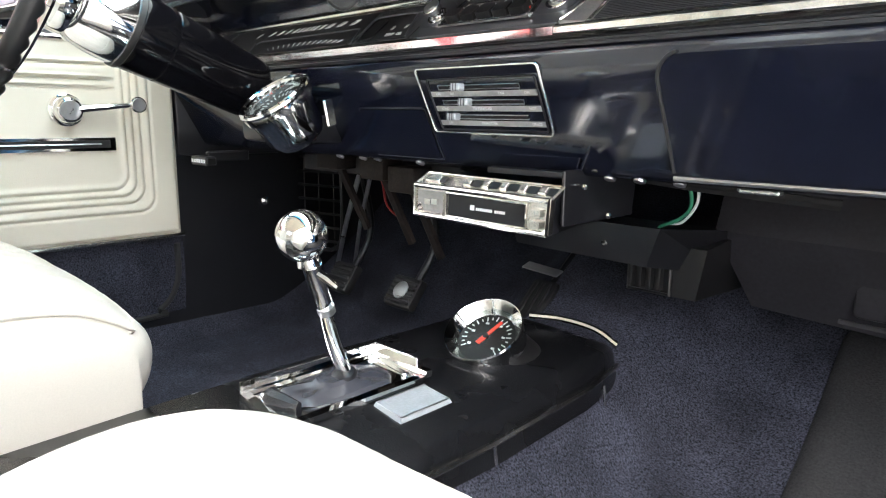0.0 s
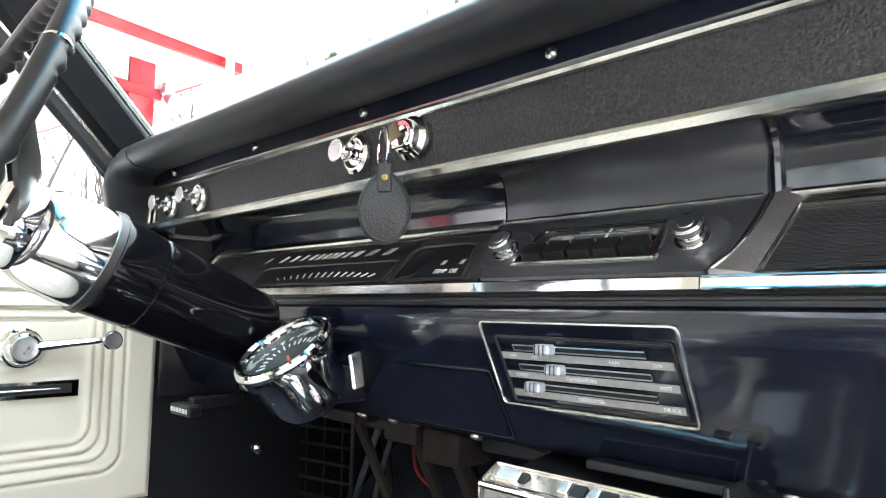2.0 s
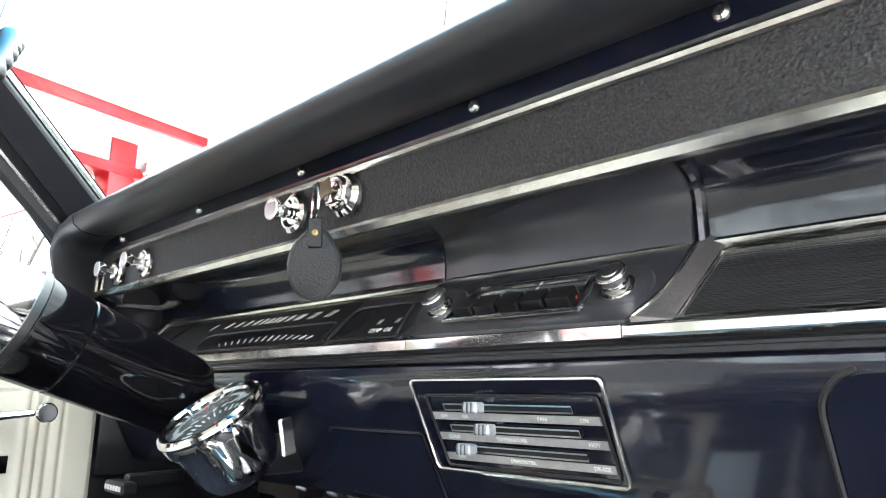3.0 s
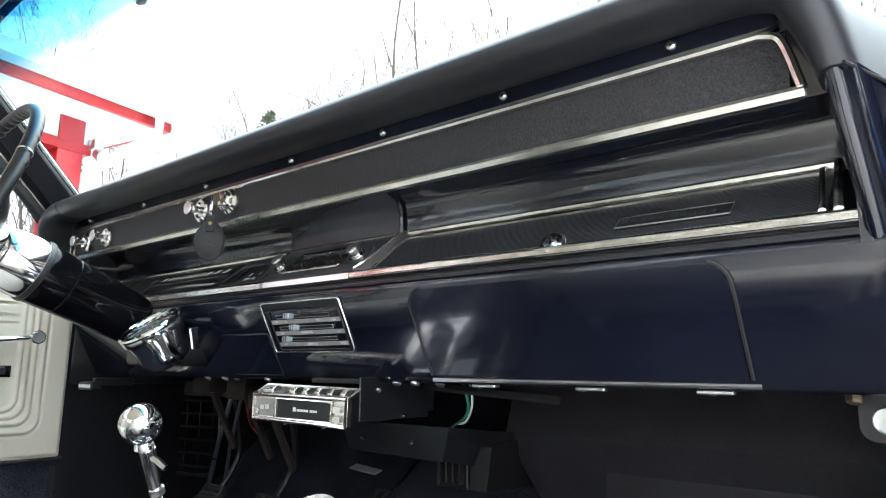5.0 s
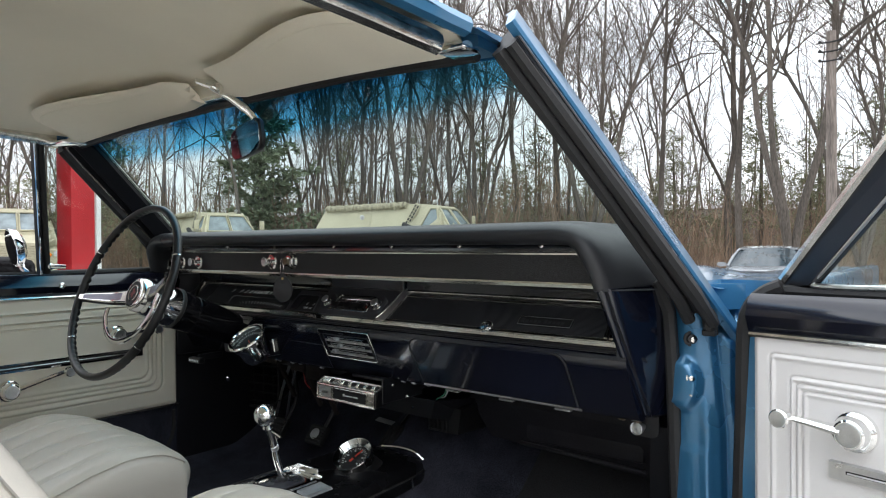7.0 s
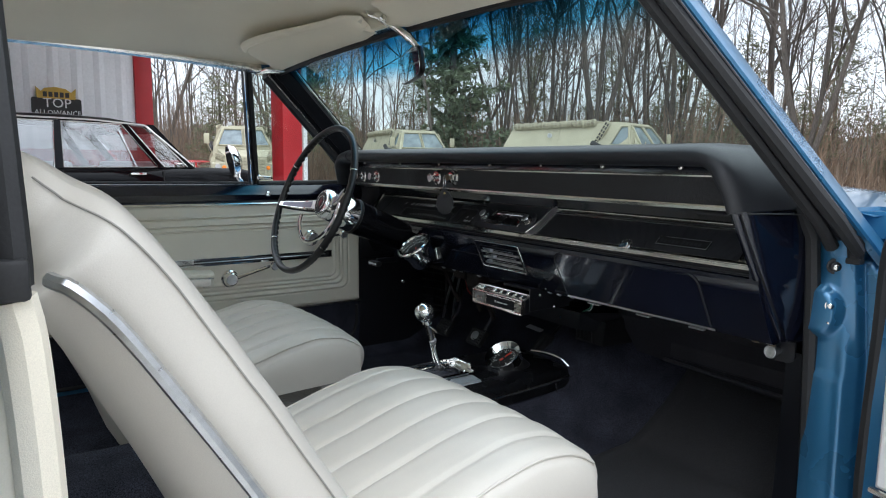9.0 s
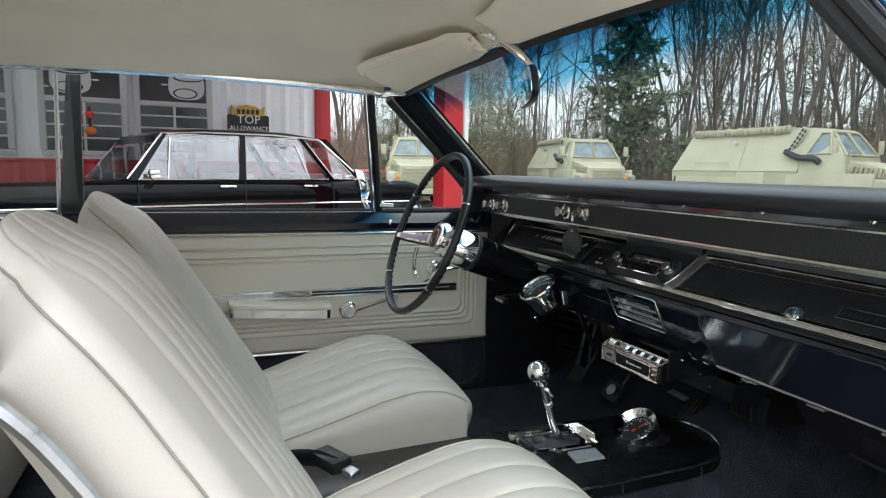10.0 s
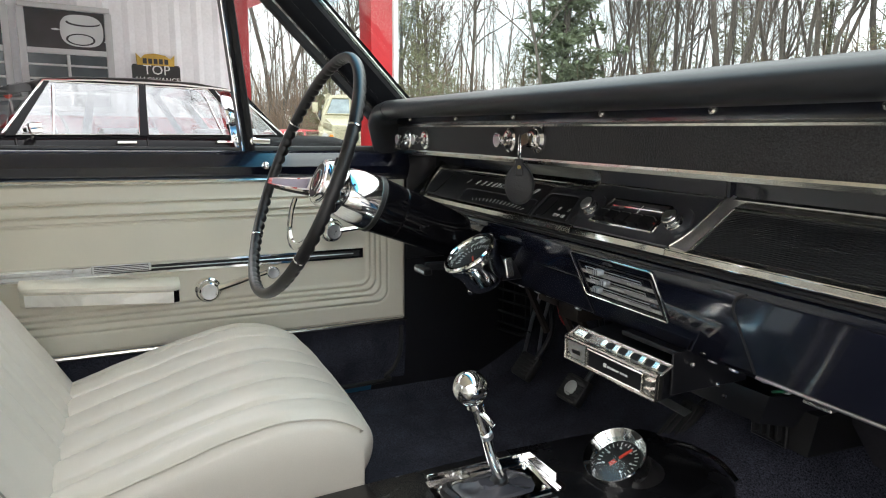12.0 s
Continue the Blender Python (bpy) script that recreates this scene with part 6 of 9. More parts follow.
def bucket_seat():
    """A bucket seat round x = 0; the base point is under the cushion."""
    root = thing("bucket_seat", (0, -0.86, 0.28), "off-white pleated vinyl bucket seat with dark piping and chrome side strip", "seat", "front bucket seats")
    # cushion: sections along y
    top = [(-1.13, 0.440), (-1.05, 0.464), (-0.95, 0.494), (-0.85, 0.523), (-0.77, 0.539), (-0.71, 0.536), (-0.665, 0.522), (-0.635, 0.504), (-0.617, 0.482), (-0.611, 0.455), (-0.618, 0.42), (-0.645, 0.375)]
    prof = spline([(0, y, z) for y, z in top], 5)
    secs, seam_l, seam_r, pleats = [], [], [], [[] for _ in range(6)]
    px = [-0.150, -0.090, -0.030, 0.030, 0.090, 0.150]
    cx = [-0.200, -0.120, -0.040, 0.040, 0.120, 0.200]
    N = 120
    for i, p in enumerate(prof):
        f = i / (len(prof) - 1)
        a, b = prof[max(0, i - 1)], prof[min(len(prof) - 1, i + 1)]
        t = (b - a).normalized()
        nrm = Vector((0, -t.z, t.y))
        w = 0.270 - 0.012 * max(0, (f - 0.6) / 0.4) ** 2 - 0.02 * max(0, (0.15 - f) / 0.15)
        row = []
        for k in range(N + 1):
            u = -1 + 2 * k / N
            x = w * u
            dome = -0.010 * abs(u) ** 2.5 - 0.022 * max(0, (abs(u) - 0.86) / 0.14) ** 2.2
            gro = 0.0
            if f > 0.04:
                for q in cx:
                    gro -= 0.0042 * math.exp(-((x - q) / 0.0042) ** 2)
                if abs(x) < 0.20:
                    gro += 0.0038 * abs(math.sin(math.pi * (x - 0.040) / 0.080)) ** 0.7
                gro *= max(0.0, min(1.0, (0.66 - f) / 0.12))
            h = dome + gro + 0.0016 * noise.noise(Vector((x * 16, p.y * 16, 3.0))) + 0.0007 * noise.noise(Vector((x * 50, p.y * 30, 5.0)))
            row.append(p + Vector((x, 0, 0)) + nrm * h)
        side_z = 0.355
        row.append(Vector((w + 0.003, row[-1].y, (row[-1].z + side_z) / 2 + 0.03)))
        row.append(Vector((w - 0.004, min(row[-2].y, -0.64), side_z)))
        row.insert(0, Vector((-w - 0.003, row[0].y, (row[0].z + side_z) / 2 + 0.03)))
        row.insert(0, Vector((-w + 0.004, min(row[1].y, -0.64), side_z)))
        secs.append(row)
        if f < 0.67:
            seam_r.append(row[N - 1] + Vector((0.003, 0, 0.001)))
            seam_l.append(row[5] + Vector((-0.003, 0, 0.001)))
    cushion = part("cushion", rings(secs, False, False), "vinyl", root, "pleated cushion", 60)
    fi = int(0.665 * (len(prof) - 1))
    front = [secs[fi][k] + Vector((0, -0.002, 0.001)) for k in range(4, N + 1, 4)]
    part("piping", tube(seam_l + front + seam_r[::-1], 0.0021, 6), "vinyl", cushion, "thin welt seam")
    part("base", join(box(-0.235, 0.235, -1.10, -0.655, 0.30, 0.40, 0.02)), "vinyl", root, "vinyl skirt")
    for sx in (-1, 1):
        part("rail", box(sx * 0.19 - 0.015, sx * 0.19 + 0.015, -1.08, -0.64, 0.262, 0.305, 0.004), "alu", root, "steel seat rail")
    # backrest: closed sections up the back
    fr = spline([(0, -0.990, 0.405), (0, -1.032, 0.490), (0, -1.074, 0.562), (0, -1.125, 0.650), (0, -1.186, 0.750), (0, -1.246, 0.844), (0, -1.299, 0.911), (0, -1.344, 0.941)], 6)
    secs, pip_l, pip_r, chr_l, chr_r = [], [], [], [], []
    n = len(fr)
    M2 = 96
    for i, p in enumerate(fr):
        f = i / (n - 1)
        a, b = fr[max(0, i - 1)], fr[min(n - 1, i + 1)]
        t = (b - a).normalized()
        back = Vector((0, -t.z, t.y))            # away from the sitter
        back = back if back.y < 0 else -back
        cap = max(0.0, (f - 0.75) / 0.25)
        w = (0.265 - 0.030 * f) * (1 - 0.28 * cap ** 3.2)
        dep = (0.150 + 0.055 * (1 - f)) * (1 - 0.30 * cap ** 2.5) * (1 - 0.1 * f)
        ring = []
        for k in range(M2 + 1):
            u = -1 + 2 * k / M2
            x = w * u
            h = 0.012 * abs(u) ** 3 + 0.014 * max(0, (abs(u) - 0.88) / 0.12) ** 2
            gro = 0.0
            for q in px:
                gro += 0.0030 * math.exp(-((x - q * 0.93) / 0.0046) ** 2)
            if abs(x) < 0.1395:
                gro -= 0.0024 * abs(math.sin(math.pi * (x - 0.0279) / 0.0558)) ** 0.8
            gro *= 1 - 0.35 * cap
            ring.append(p + Vector((x, 0, 0)) + back * (h + gro + 0.0018 * noise.noise(Vector((x * 14, p.z * 14, 8.0))) + 0.0007 * noise.noise(Vector((x * 45, p.z * 28, 2.0)))))
        for k in range(1, 8):
            ang = math.pi * k / 8
            cu = sgnpow(math.cos(ang), 0.55)
            ring.append(p + Vector((w * (1.005 * cu + 0.035 * math.copysign(math.sin(ang) ** 2 * abs(cu), cu)), 0, 0)) + back * (0.026 + (dep - 0.026) * sgnpow(math.sin(ang), 0.75)))
        secs.append(ring)
        pip_r.append(ring[M2] + Vector((0.001, 0, 0)))
        pip_l.append(ring[0] + Vector((-0.001, 0, 0)))
        if f < 0.97:
            chr_r.append(p + Vector((w * 1.0 + 0.0125, 0, 0)) + back * (0.090 + 0.012 * cap))
            chr_l.append(p + Vector((-w * 1.0 - 0.0125, 0, 0)) + back * (0.090 + 0.012 * cap))
    # dome at the top
    last = secs[-1]
    mid = sum((Vector(v) for v in last), Vector()) / len(last)
    for q, lift in ((0.985, 0.008), (0.95, 0.019), (0.88, 0.030), (0.76, 0.040), (0.58, 0.048), (0.34, 0.053), (0.1, 0.055)):
        secs.append([mid + (Vector(v) - mid) * q + Vector((0, -0.80 * lift, 0.60 * lift)) for v in last])
    backrest = part("backrest", rings(secs), "vinyl", root, "pleated backrest", 60)
    for path, k, sx in ((pip_l, 0, -1), (pip_r, M2, 1)):
        over = [row[k] + Vector((sx * 0.002, -0.001, 0.002)) for row in secs[n:n + 3]]
        part("piping", tube(path + over, 0.0013, 6), "welt", backrest, "dark piping along the edge")
    for path in (chr_l, chr_r):
        part("side_strip", tube(path, 0.0080, 8, flat=0.8), "alu", backrest, "bright metal side strip")
    for sx in (-1, 1):
        part("hinge_cover", lathe([(0, 0.035), (0.008, 0.033), (0.010, 0.02)], (sx * 0.262, -1.10, 0.43), (sx, 0, 0), 20), "chrome", root, "round chrome hinge cover")
    return root


seat = bucket_seat()
seat.location = (0.411, -0.855, 0.28)
seat2 = copy_thing(seat, Matrix.Translation((-0.394, -0.852, 0.28)))
# the driver's backrest is set a little further back
for o in seat2.children:
    if o.name.startswith("backrest"):
        o.location = (0, -0.028, -0.010)
for o in seat.children:
    if o.name.startswith("backrest"):
        o.location = (0.004, 0.010, 0)

# seat belt buckle lying between the seats
buckle = thing("seat_belt_buckle", (0.0, -1.02, 0.42), "black seat belt end with a metal latch between the seats", "seat belt")
part("webbing", tube(spline([(-0.05, -1.16, 0.43), (-0.03, -1.06, 0.455), (0.0, -1.0, 0.462), (0.03, -0.965, 0.455)], 4), 0.020, 8, flat=0.28, up=(0.3, 0, 1)), "leather", buckle, "folded black webbing")
part("cover", obox((0.015, -0.975, 0.462), ((1, 0.6, -0.1), (-0.6, 1, 0), (0, 0, 1)), (0.035, 0.024, 0.012), 0.004), "plastic", buckle)
part("latch", obox((0.058, -0.945, 0.452), ((1, 0.6, -0.1), (-0.6, 1, 0), (0, 0, 1)), (0.014, 0.012, 0.006), 0.002), "alu", buckle, "bare metal latch")

# rear bench, seen between the front seats and the body
bench = thing("rear_bench", (0, -1.85, 0.3), "off-white vinyl rear bench seat", "seat")
part("cushion", box(-0.70, 0.70, -2.05, -1.58, 0.30, 0.50, 0.05), "vinyl", bench)
part("backrest", rings([[(x, -2.02, 0.45), (x, -2.16, 0.84), (x, -2.26, 0.84), (x, -2.22, 0.45)] for x in (-0.70, -0.66, 0.66, 0.70)]), "vinyl", bench)


# ---- doors ----
def window_crank(parent, x, y, z, dy, dz, nx=1, small=False):
    """A crank handle on a door panel: disc, arm and knob."""
    r = 0.021 if small else 0.0255
    cr = part("window_crank", lathe([(0, r * 1.1), (0.006, r * 1.05), (0.010, r * 0.85), (0.013, r * 0.8), (0.026, r * 0.78), (0.028, r * 0.68), (0.0275, 0.001)], (x, y, z), (nx, 0, 0), 26), "chrome", parent, "chrome window crank")
    L = math.hypot(dy, dz)
    part("crank_arm", tube([(x + nx * 0.018, y + dy * 0.15, z + dz * 0.15), (x + nx * 0.022, y + dy * 0.6, z + dz * 0.6), (x + nx * 0.030, y + dy, z + dz)], [0.0125, 0.0100, 0.0078], 8, flat=0.6, up=(nx, 0, 0)), "chrome", cr)
    part("crank_knob", lathe([(0, 0.007), (0.006, 0.007), (0.010, 0.012), (0.024, 0.0135), (0.026, 0.012), (0.0260, 0.001)], (x + nx * 0.030, y + dy, z + dz), (nx, 0, 0), 20), "chrome", cr)
    part("knob_face", lathe([(0.0262, 0.0115), (0.0270, 0.0108), (0.0262, 0.0001)], (x + nx * 0.030, y + dy, z + dz), (nx, 0, 0), 20), "alu", cr, "turned aluminium face")
    part("disc_face", lathe([(0.0278, r * 0.66), (0.0286, r * 0.60), (0.0274, r * 0.25), (0.0282, 0.001)], (x, y, z), (nx, 0, 0), 24), "alu", cr, "turned aluminium face")
    return cr


def door(open_side):
    """A door along y from -0.33 (front) to -1.46, inner face towards +x at x = -0.718, with its panel, trims, window frame and glass."""
    label = "open car door with white vinyl panel and blue outer skin" if open_side else "closed car door with cream pleated vinyl panel and chrome trims"
    root = thing("door_2" if open_side else "door_1", (-0.85, -0.27, 0.45), label, "car door", "", "structure")
    X = -0.720
    Y0, Y1, Z0, Z1 = -1.46, -0.328, 0.476, 0.822
    ZT = 0.888 if open_side else 0.838
    pad = "vinyl_white" if open_side else "vinyl_door"
    part("skin", rings([[(-0.80, y, 0.22), (-0.90, y, 0.24), (-0.945, y, 0.55), (-0.925, y, 0.86), (-0.86, y, ZT), (-0.80, y, ZT), (-0.745, y, ZT - 0.03), (-0.735, y, 0.24)] for y in (-1.49, -1.48, -0.312, -0.300)] if open_side else [[(-0.80, y, 0.22), (-0.90, y, 0.24), (-0.945, y, 0.55), (-0.925, y, 0.82), (-0.86, y, ZT), (-0.80, y, ZT), (-0.745, y, ZT - 0.03), (-0.735, y, 0.24)] for y in (-1.49, -1.48, -0.27, -0.255)]), "blue", root, "metallic blue outer skin")
    if open_side:
        part("skin_flange", rings([[(-0.895, y, 0.25), (-0.94, y, 0.55), (-0.92, y, 0.86), (-0.905, y, 0.86), (-0.925, y, 0.55), (-0.88, y, 0.25)] for y in (-0.305, -0.26)]), "blue", root)
    # vinyl panel with raised nested mouldings
    nz, ny = 310, 150
    secs = []
    for i in range(ny + 1):
        y = Y1 - 0.17 * i / 100 if i <= 100 else Y1 - 0.17 - (Y1 - Y0 - 0.17) * (i - 100) / (ny - 100)
        row = []
        for k in range(nz + 1):
            z = Z0 + (Z1 - Z0) * k / nz
            h = 0.0
            dfront, dbot = Y1 - y, z - Z0
            # L-shaped ribs that turn the front lower corner
            for c in (0.040, 0.084, 0.098, 0.112) if open_side else (0.045, 0.062, 0.075, 0.088):
                rad = 0.014 if open_side else 0.03
                if open_side:
                    # nested rounded frames, closed along the top as well
                    a1, a2 = min(1.55 * dfront, y - Y0 + 0.01), min(1.28 * dbot, 1.5 * (Z1 - z))
                    d = min(a1, a2) if a1 > c + rad or a2 > c + rad else c + rad - math.hypot(c + rad - a1, c + rad - a2)
                elif dfront > c + rad or dbot > c + rad:
                    d = min(dfront, dbot)
                else:
                    d = c + rad - math.hypot(c + rad - dfront, c + rad - dbot)
                h += 0.0026 * math.exp(-((d - c - 0.0065) / 0.0050) ** 2) - (0.0024 if open_side else 0.0030) * math.exp(-((d - c) / 0.0027) ** 2)
            # horizontal ribs of the upper part
            for zz in () if open_side else (0.742, 0.757, 0.781):
                h += (0.003 * math.exp(-((z - zz - 0.004) / 0.003) ** 2) - 0.0060 * math.exp(-((z - zz) / 0.0026) ** 2)) * max(0, min(1, (dfront - 0.10) / 0.03))
            for zz in () if open_side else (0.769,):
                h += 0.005 * math.exp(-((z - zz) / 0.016) ** 2) * max(0, min(1, (dfront - 0.10) / 0.03))
            edge = min(dfront, y - Y0, Z1 - z, dbot)
            h -= 0.006 * math.exp(-(edge / 0.004) ** 2)
            row.append((X + h, y, z))
        secs.append(row)
    panel = part("panel", rings(secs, False, False), pad, root, "vinyl panel with raised rib mouldings", 60)
    part("panel_backing", box(-0.745, X - 0.003, Y0 + 0.004, Y1 - 0.004, 0.480, Z1 - 0.004, 0.003), pad, root)
    part("belt_trim", tube([(X + 0.001, Y0, 0.8275), (X + 0.001, Y1 + 0.004, 0.8205)], 0.0048, 8), "worn_chrome", root, "chrome belt trim")
    part("belt_rail", rings([[(X - 0.006, y, 0.823 + s), (X + 0.004, y, 0.848 + s), (X - 0.004, y, 0.872 + s), (X - 0.013, y, 0.881 + s), (X - 0.040, y, 0.876 + s), (X - 0.05, y, 0.83 + s)] for y, s in ((Y0 - 0.02, 0.008), (-0.9, 0.005), (Y1 + 0.01, 0.0))]), "paint", root, "glossy black painted window rail")
    part("glass_wipe", tube([(X - 0.043, Y0 - 0.02, 0.889), (X - 0.043, -0.70, 0.882)], 0.0020, 6), "alu", root)
    part("glass_seal", tube([(X - 0.058, Y0 - 0.02, 0.894), (X - 0.058, -0.70, 0.886)], 0.006, 6), "rubber", root)
    part("lower_panel", rings([[(X - 0.010, y, 0.468), (X - 0.006, y, 0.44), (X - 0.010, y, 0.36), (X - 0.016, y, 0.31), (X - 0.03, y, 0.30), (X - 0.03, y, 0.468)] for y in (Y0, Y1 + 0.004)]), "carpet", root, "black carpet kick strip along the door's foot")
    part("carpet_bead", tube(spline([(X - 0.004, Y1 - 0.01, 0.455), (X - 0.004, Y1 - 0.014, 0.38), (X - 0.006, Y1 - 0.05, 0.33), (X - 0.008, Y1 - 0.14, 0.315), (X - 0.008, Y0, 0.315)], 5), 0.006, 6), "rubber", root)
    part("foot_trim", tube([(X + 0.001, Y0, 0.472), (X + 0.001, Y1 + 0.003, 0.472)], 0.0050, 8), "worn_chrome", root, "thin chrome moulding")
    # pull strip
    strip = part("pull_strip", rings([[(X, y, 0.634), (X + 0.006, y, 0.6355), (X + 0.006, y, 0.658), (X, y, 0.6595)] for y in (-1.30, -0.438)]), "alu" if open_side else "chrome", root, "bright trim strip with a black centre")
    part("strip_inlay", box(X + 0.0055, X + 0.0068, -1.29, -0.460 if open_side else -0.447, 0.6450 if open_side else 0.6405, 0.6495 if open_side else 0.6535, 0), "dial", strip)
    part("strip_line", tube([(X + 0.0072, -1.29, 0.647), (X + 0.0072, -0.462, 0.647)], 0.0014, 6), "alu", strip)
    if not open_side:
        part("strip_rear", box(X + 0.0066, X + 0.0078, -1.29, -0.97, 0.6395, 0.6545, 0), "alu", strip, "brushed metal rear half")
    hd = part("inside_handle", box(X + 0.006, X + 0.013, -1.005, -0.895, 0.643, 0.659, 0.002), "alu", root, "slim ribbed handle cover")
    part("handle_ribs", join(*[box(X + 0.0125, X + 0.0142, -1.0, -0.90, 0.6455 + 0.0035 * i, 0.6470 + 0.0035 * i, 0) for i in range(4)]), "satin", hd)
    # armrest with a bright face
    def tilt(y):
        return 0.066 * (-0.846 - y)
    arm = part("armrest", rings([[(X - 0.002, y, 0.604 + tilt(y)), (X + q * 0.056, y, 0.6055 + tilt(y)), (X + q * 0.060, y, 0.609 + tilt(y)), (X + q * 0.058, y, 0.6155 + tilt(y)), (X + q * 0.044, y, 0.6205 + tilt(y)), (X + q * 0.012, y, 0.6225 + tilt(y)), (X - 0.002, y, 0.623 + tilt(y))] for y, q in ((-1.128, 0.70), (-1.122, 0.92), (-1.108, 1.0), (-0.866, 1.0), (-0.850, 0.92), (-0.844, 0.70))]), pad, root, "padded vinyl armrest", 50)
    part("armrest_base", rings([[(X - 0.002, y, 0.576 + tilt(y)), (X + q * 0.050, y, 0.5765 + tilt(y)), (X + q * 0.0555, y, 0.580 + tilt(y)), (X + q * 0.0580, y, 0.6025 + tilt(y)), (X + q * 0.0560, y, 0.6055 + tilt(y)), (X - 0.002, y, 0.6055 + tilt(y))] for y, q in ((-1.126, 0.80), (-1.117, 0.97), (-0.858, 0.97), (-0.847, 0.80))]), "chrome", arm, "bright chrome armrest base")
    window_crank(root, X, -0.512 if not open_side else -0.471, 0.704, 0.100 if not open_side else 0.078, 0.010)
    if not open_side:
        window_crank(root, X, -0.786, 0.590, 0.130, 0.036)
    else:
        window_crank(root, X, -0.786, 0.590, -0.12, 0.05)
    part("lock_pin", lathe([(0, 0.006), (0.004, 0.009), (0.008, 0.008), (0.009, 0.001)], (X - 0.004, -0.655, 0.853), (1, 0, 0.1), 12), "chrome", root)
    # vent window frame, upright bar, glass
    b0, b1 = Vector((-0.768, -0.688, 0.875)), Vector((-0.655, -0.742, 1.236))
    part("vent_post", tube([b0, b1], 0.0095, 8, flat=1.2), "satin", root, "black vent window post")
    part("post_bead", tube([b0 + Vector((0.010, -0.004, 0)), b1 + Vector((0.010, -0.004, 0))], 0.0032, 6), "chrome", root, "chrome bead along the post")
    part("vent_seal", tube([b0 + Vector((0.004, 0.014, 0)), b1 + Vector((0.004, 0.012, 0))], 0.008, 8), "rubber", root)
    if not open_side:
        part("vent_frame", tube([(-0.772, -0.33, 0.885), (-0.772, -0.345, 0.900), (-0.654, -0.676, 1.235)], 0.008, 8), "rubber", root)
    part("vent_sill", tube([(-0.770, -0.70, 0.884), (-0.770, -0.33, 0.884)], 0.010, 8), "rubber", root)
    latch = part("vent_latch", join(lathe([(0, 0.010), (0.012, 0.009), (0.014, 0.006)], (-0.755, -0.675, 0.905), (1, 0.2, 0), 14), tube([(-0.742, -0.672, 0.905), (-0.735, -0.640, 0.903)], 0.006, 8)), "chrome", root, "chrome vent latch")
    vg = part("vent_glass", plate([(-0.770, -0.685, 0.89), (-0.770, -0.345 if not open_side else -0.400, 0.895), (-0.655, -0.676 if not open_side else -0.70, 1.228), (-0.658, -0.738, 1.230)], 0.004, (1, 0, 0.3)), "glass", root, "clear vent glass")
    vg.visible_shadow = False
    if open_side:
        for y in (-0.26,):
            part("edge_seal", tube(spline([(-0.762, -0.352, 0.892), (-0.756, -0.328, 0.880), (-0.750, -0.309, 0.858), (-0.748, -0.300, 0.82), (-0.75, -0.296, 0.7), (-0.75, -0.292, 0.4), (-0.76, -0.33, 0.28)], 4), 0.0125, 8), "rubber", root, "black rubber door edge seal")
        part("edge_panel", box(-0.87, -0.750, -0.3005, -0.292, 0.26, 0.86, 0.002), "blue", root, "blue front edge of the door")
        # slanted vent window frame: bright outer edge, black face, thin bright inner bead that turns along the sill
        a0, a1 = Vector((-0.786, -0.330, 0.884)), Vector((-0.662, -0.654, 1.252))
        b0, b1 = Vector((-0.764, -0.392, 0.896)), Vector((-0.650, -0.700, 1.226))
        part("vent_outer_rim", tube([a0 + Vector((0, 0.012, -0.010)), a0, a1], 0.0085, 8), "worn_chrome", root, "bright outer edge of the vent window")
        part("vent_frame", rings([[p + Vector((0, 0.004, 0)), q + Vector((0.006, 0, 0)), q + Vector((-0.008, -0.006, -0.004)), p + Vector((-0.014, -0.006, 0))] for p, q in ((a0, b0), (a1, b1))]), "satin", root, "black painted vent window frame")
        part("vent_bead", tube(spline([b1, b0.lerp(b1, 0.5), b0.lerp(b1, 0.10), b0 + Vector((0.001, -0.004, 0.006)), b0 + Vector((0, -0.022, -0.002)), (-0.764, -0.55, 0.896), (-0.764, -0.69, 0.897)], 4), 0.0045, 8), "alu", root, "thin bright bead round the vent glass")
    return root


driver_door = door(False)
tagged(driver_door, "closed car door with cream ribbed vinyl panel and chrome trims")
# outside mirror on the driver side
om = thing("door_mirror", (-0.94, -0.70, 0.90), "round chrome door mirror on the driver side", "mirror")
part("head", lathe([(0, 0.055), (0.006, 0.056), (0.02, 0.050), (0.032, 0.03), (0.036, 0.002)], (-0.955, -0.70, 0.955), (0.08, 0.98, 0.20), 28), "chrome", om, "chrome back")
part("mirror_glass", lathe([(0.0, 0.052), (-0.001, 0.051), (-0.001, 0.001)], (-0.955, -0.70, 0.955), (0.08, 0.98, 0.20), 28), "mirror", om)
part("stalk", tube([(-0.95, -0.68, 0.93), (-0.93, -0.68, 0.895), (-0.90, -0.68, 0.885)], 0.008, 8), "chrome", om)
passenger_door = door(True)
# mirror the second door to the other side and swing it open about its hinge
for o in passenger_door.children_recursive:
    me = o.data
    me.transform(Matrix.Diagonal((-1, 1, 1, 1)))
    me.flip_normals()
hinge = Vector((0.858, -0.262, 0.45))
passenger_door.location = (0.85, -0.27, 0.45)
for o in passenger_door.children:
    o.matrix_parent_inverse = Matrix.Translation(-Vector((0.85, -0.27, 0.45)))
OPEN = radians(76)
c0 = Vector((0.720, -0.328, 0)) - Vector((0.85, -0.27, 0))
rot = Matrix.Rotation(OPEN, 3, "Z")
goal = Vector((0.944, -0.324, 0.45))
base = goal - rot @ c0
passenger_door.matrix_basis = Matrix.Translation((base.x, base.y, 0.45)) @ Matrix.Rotation(OPEN, 4, "Z")

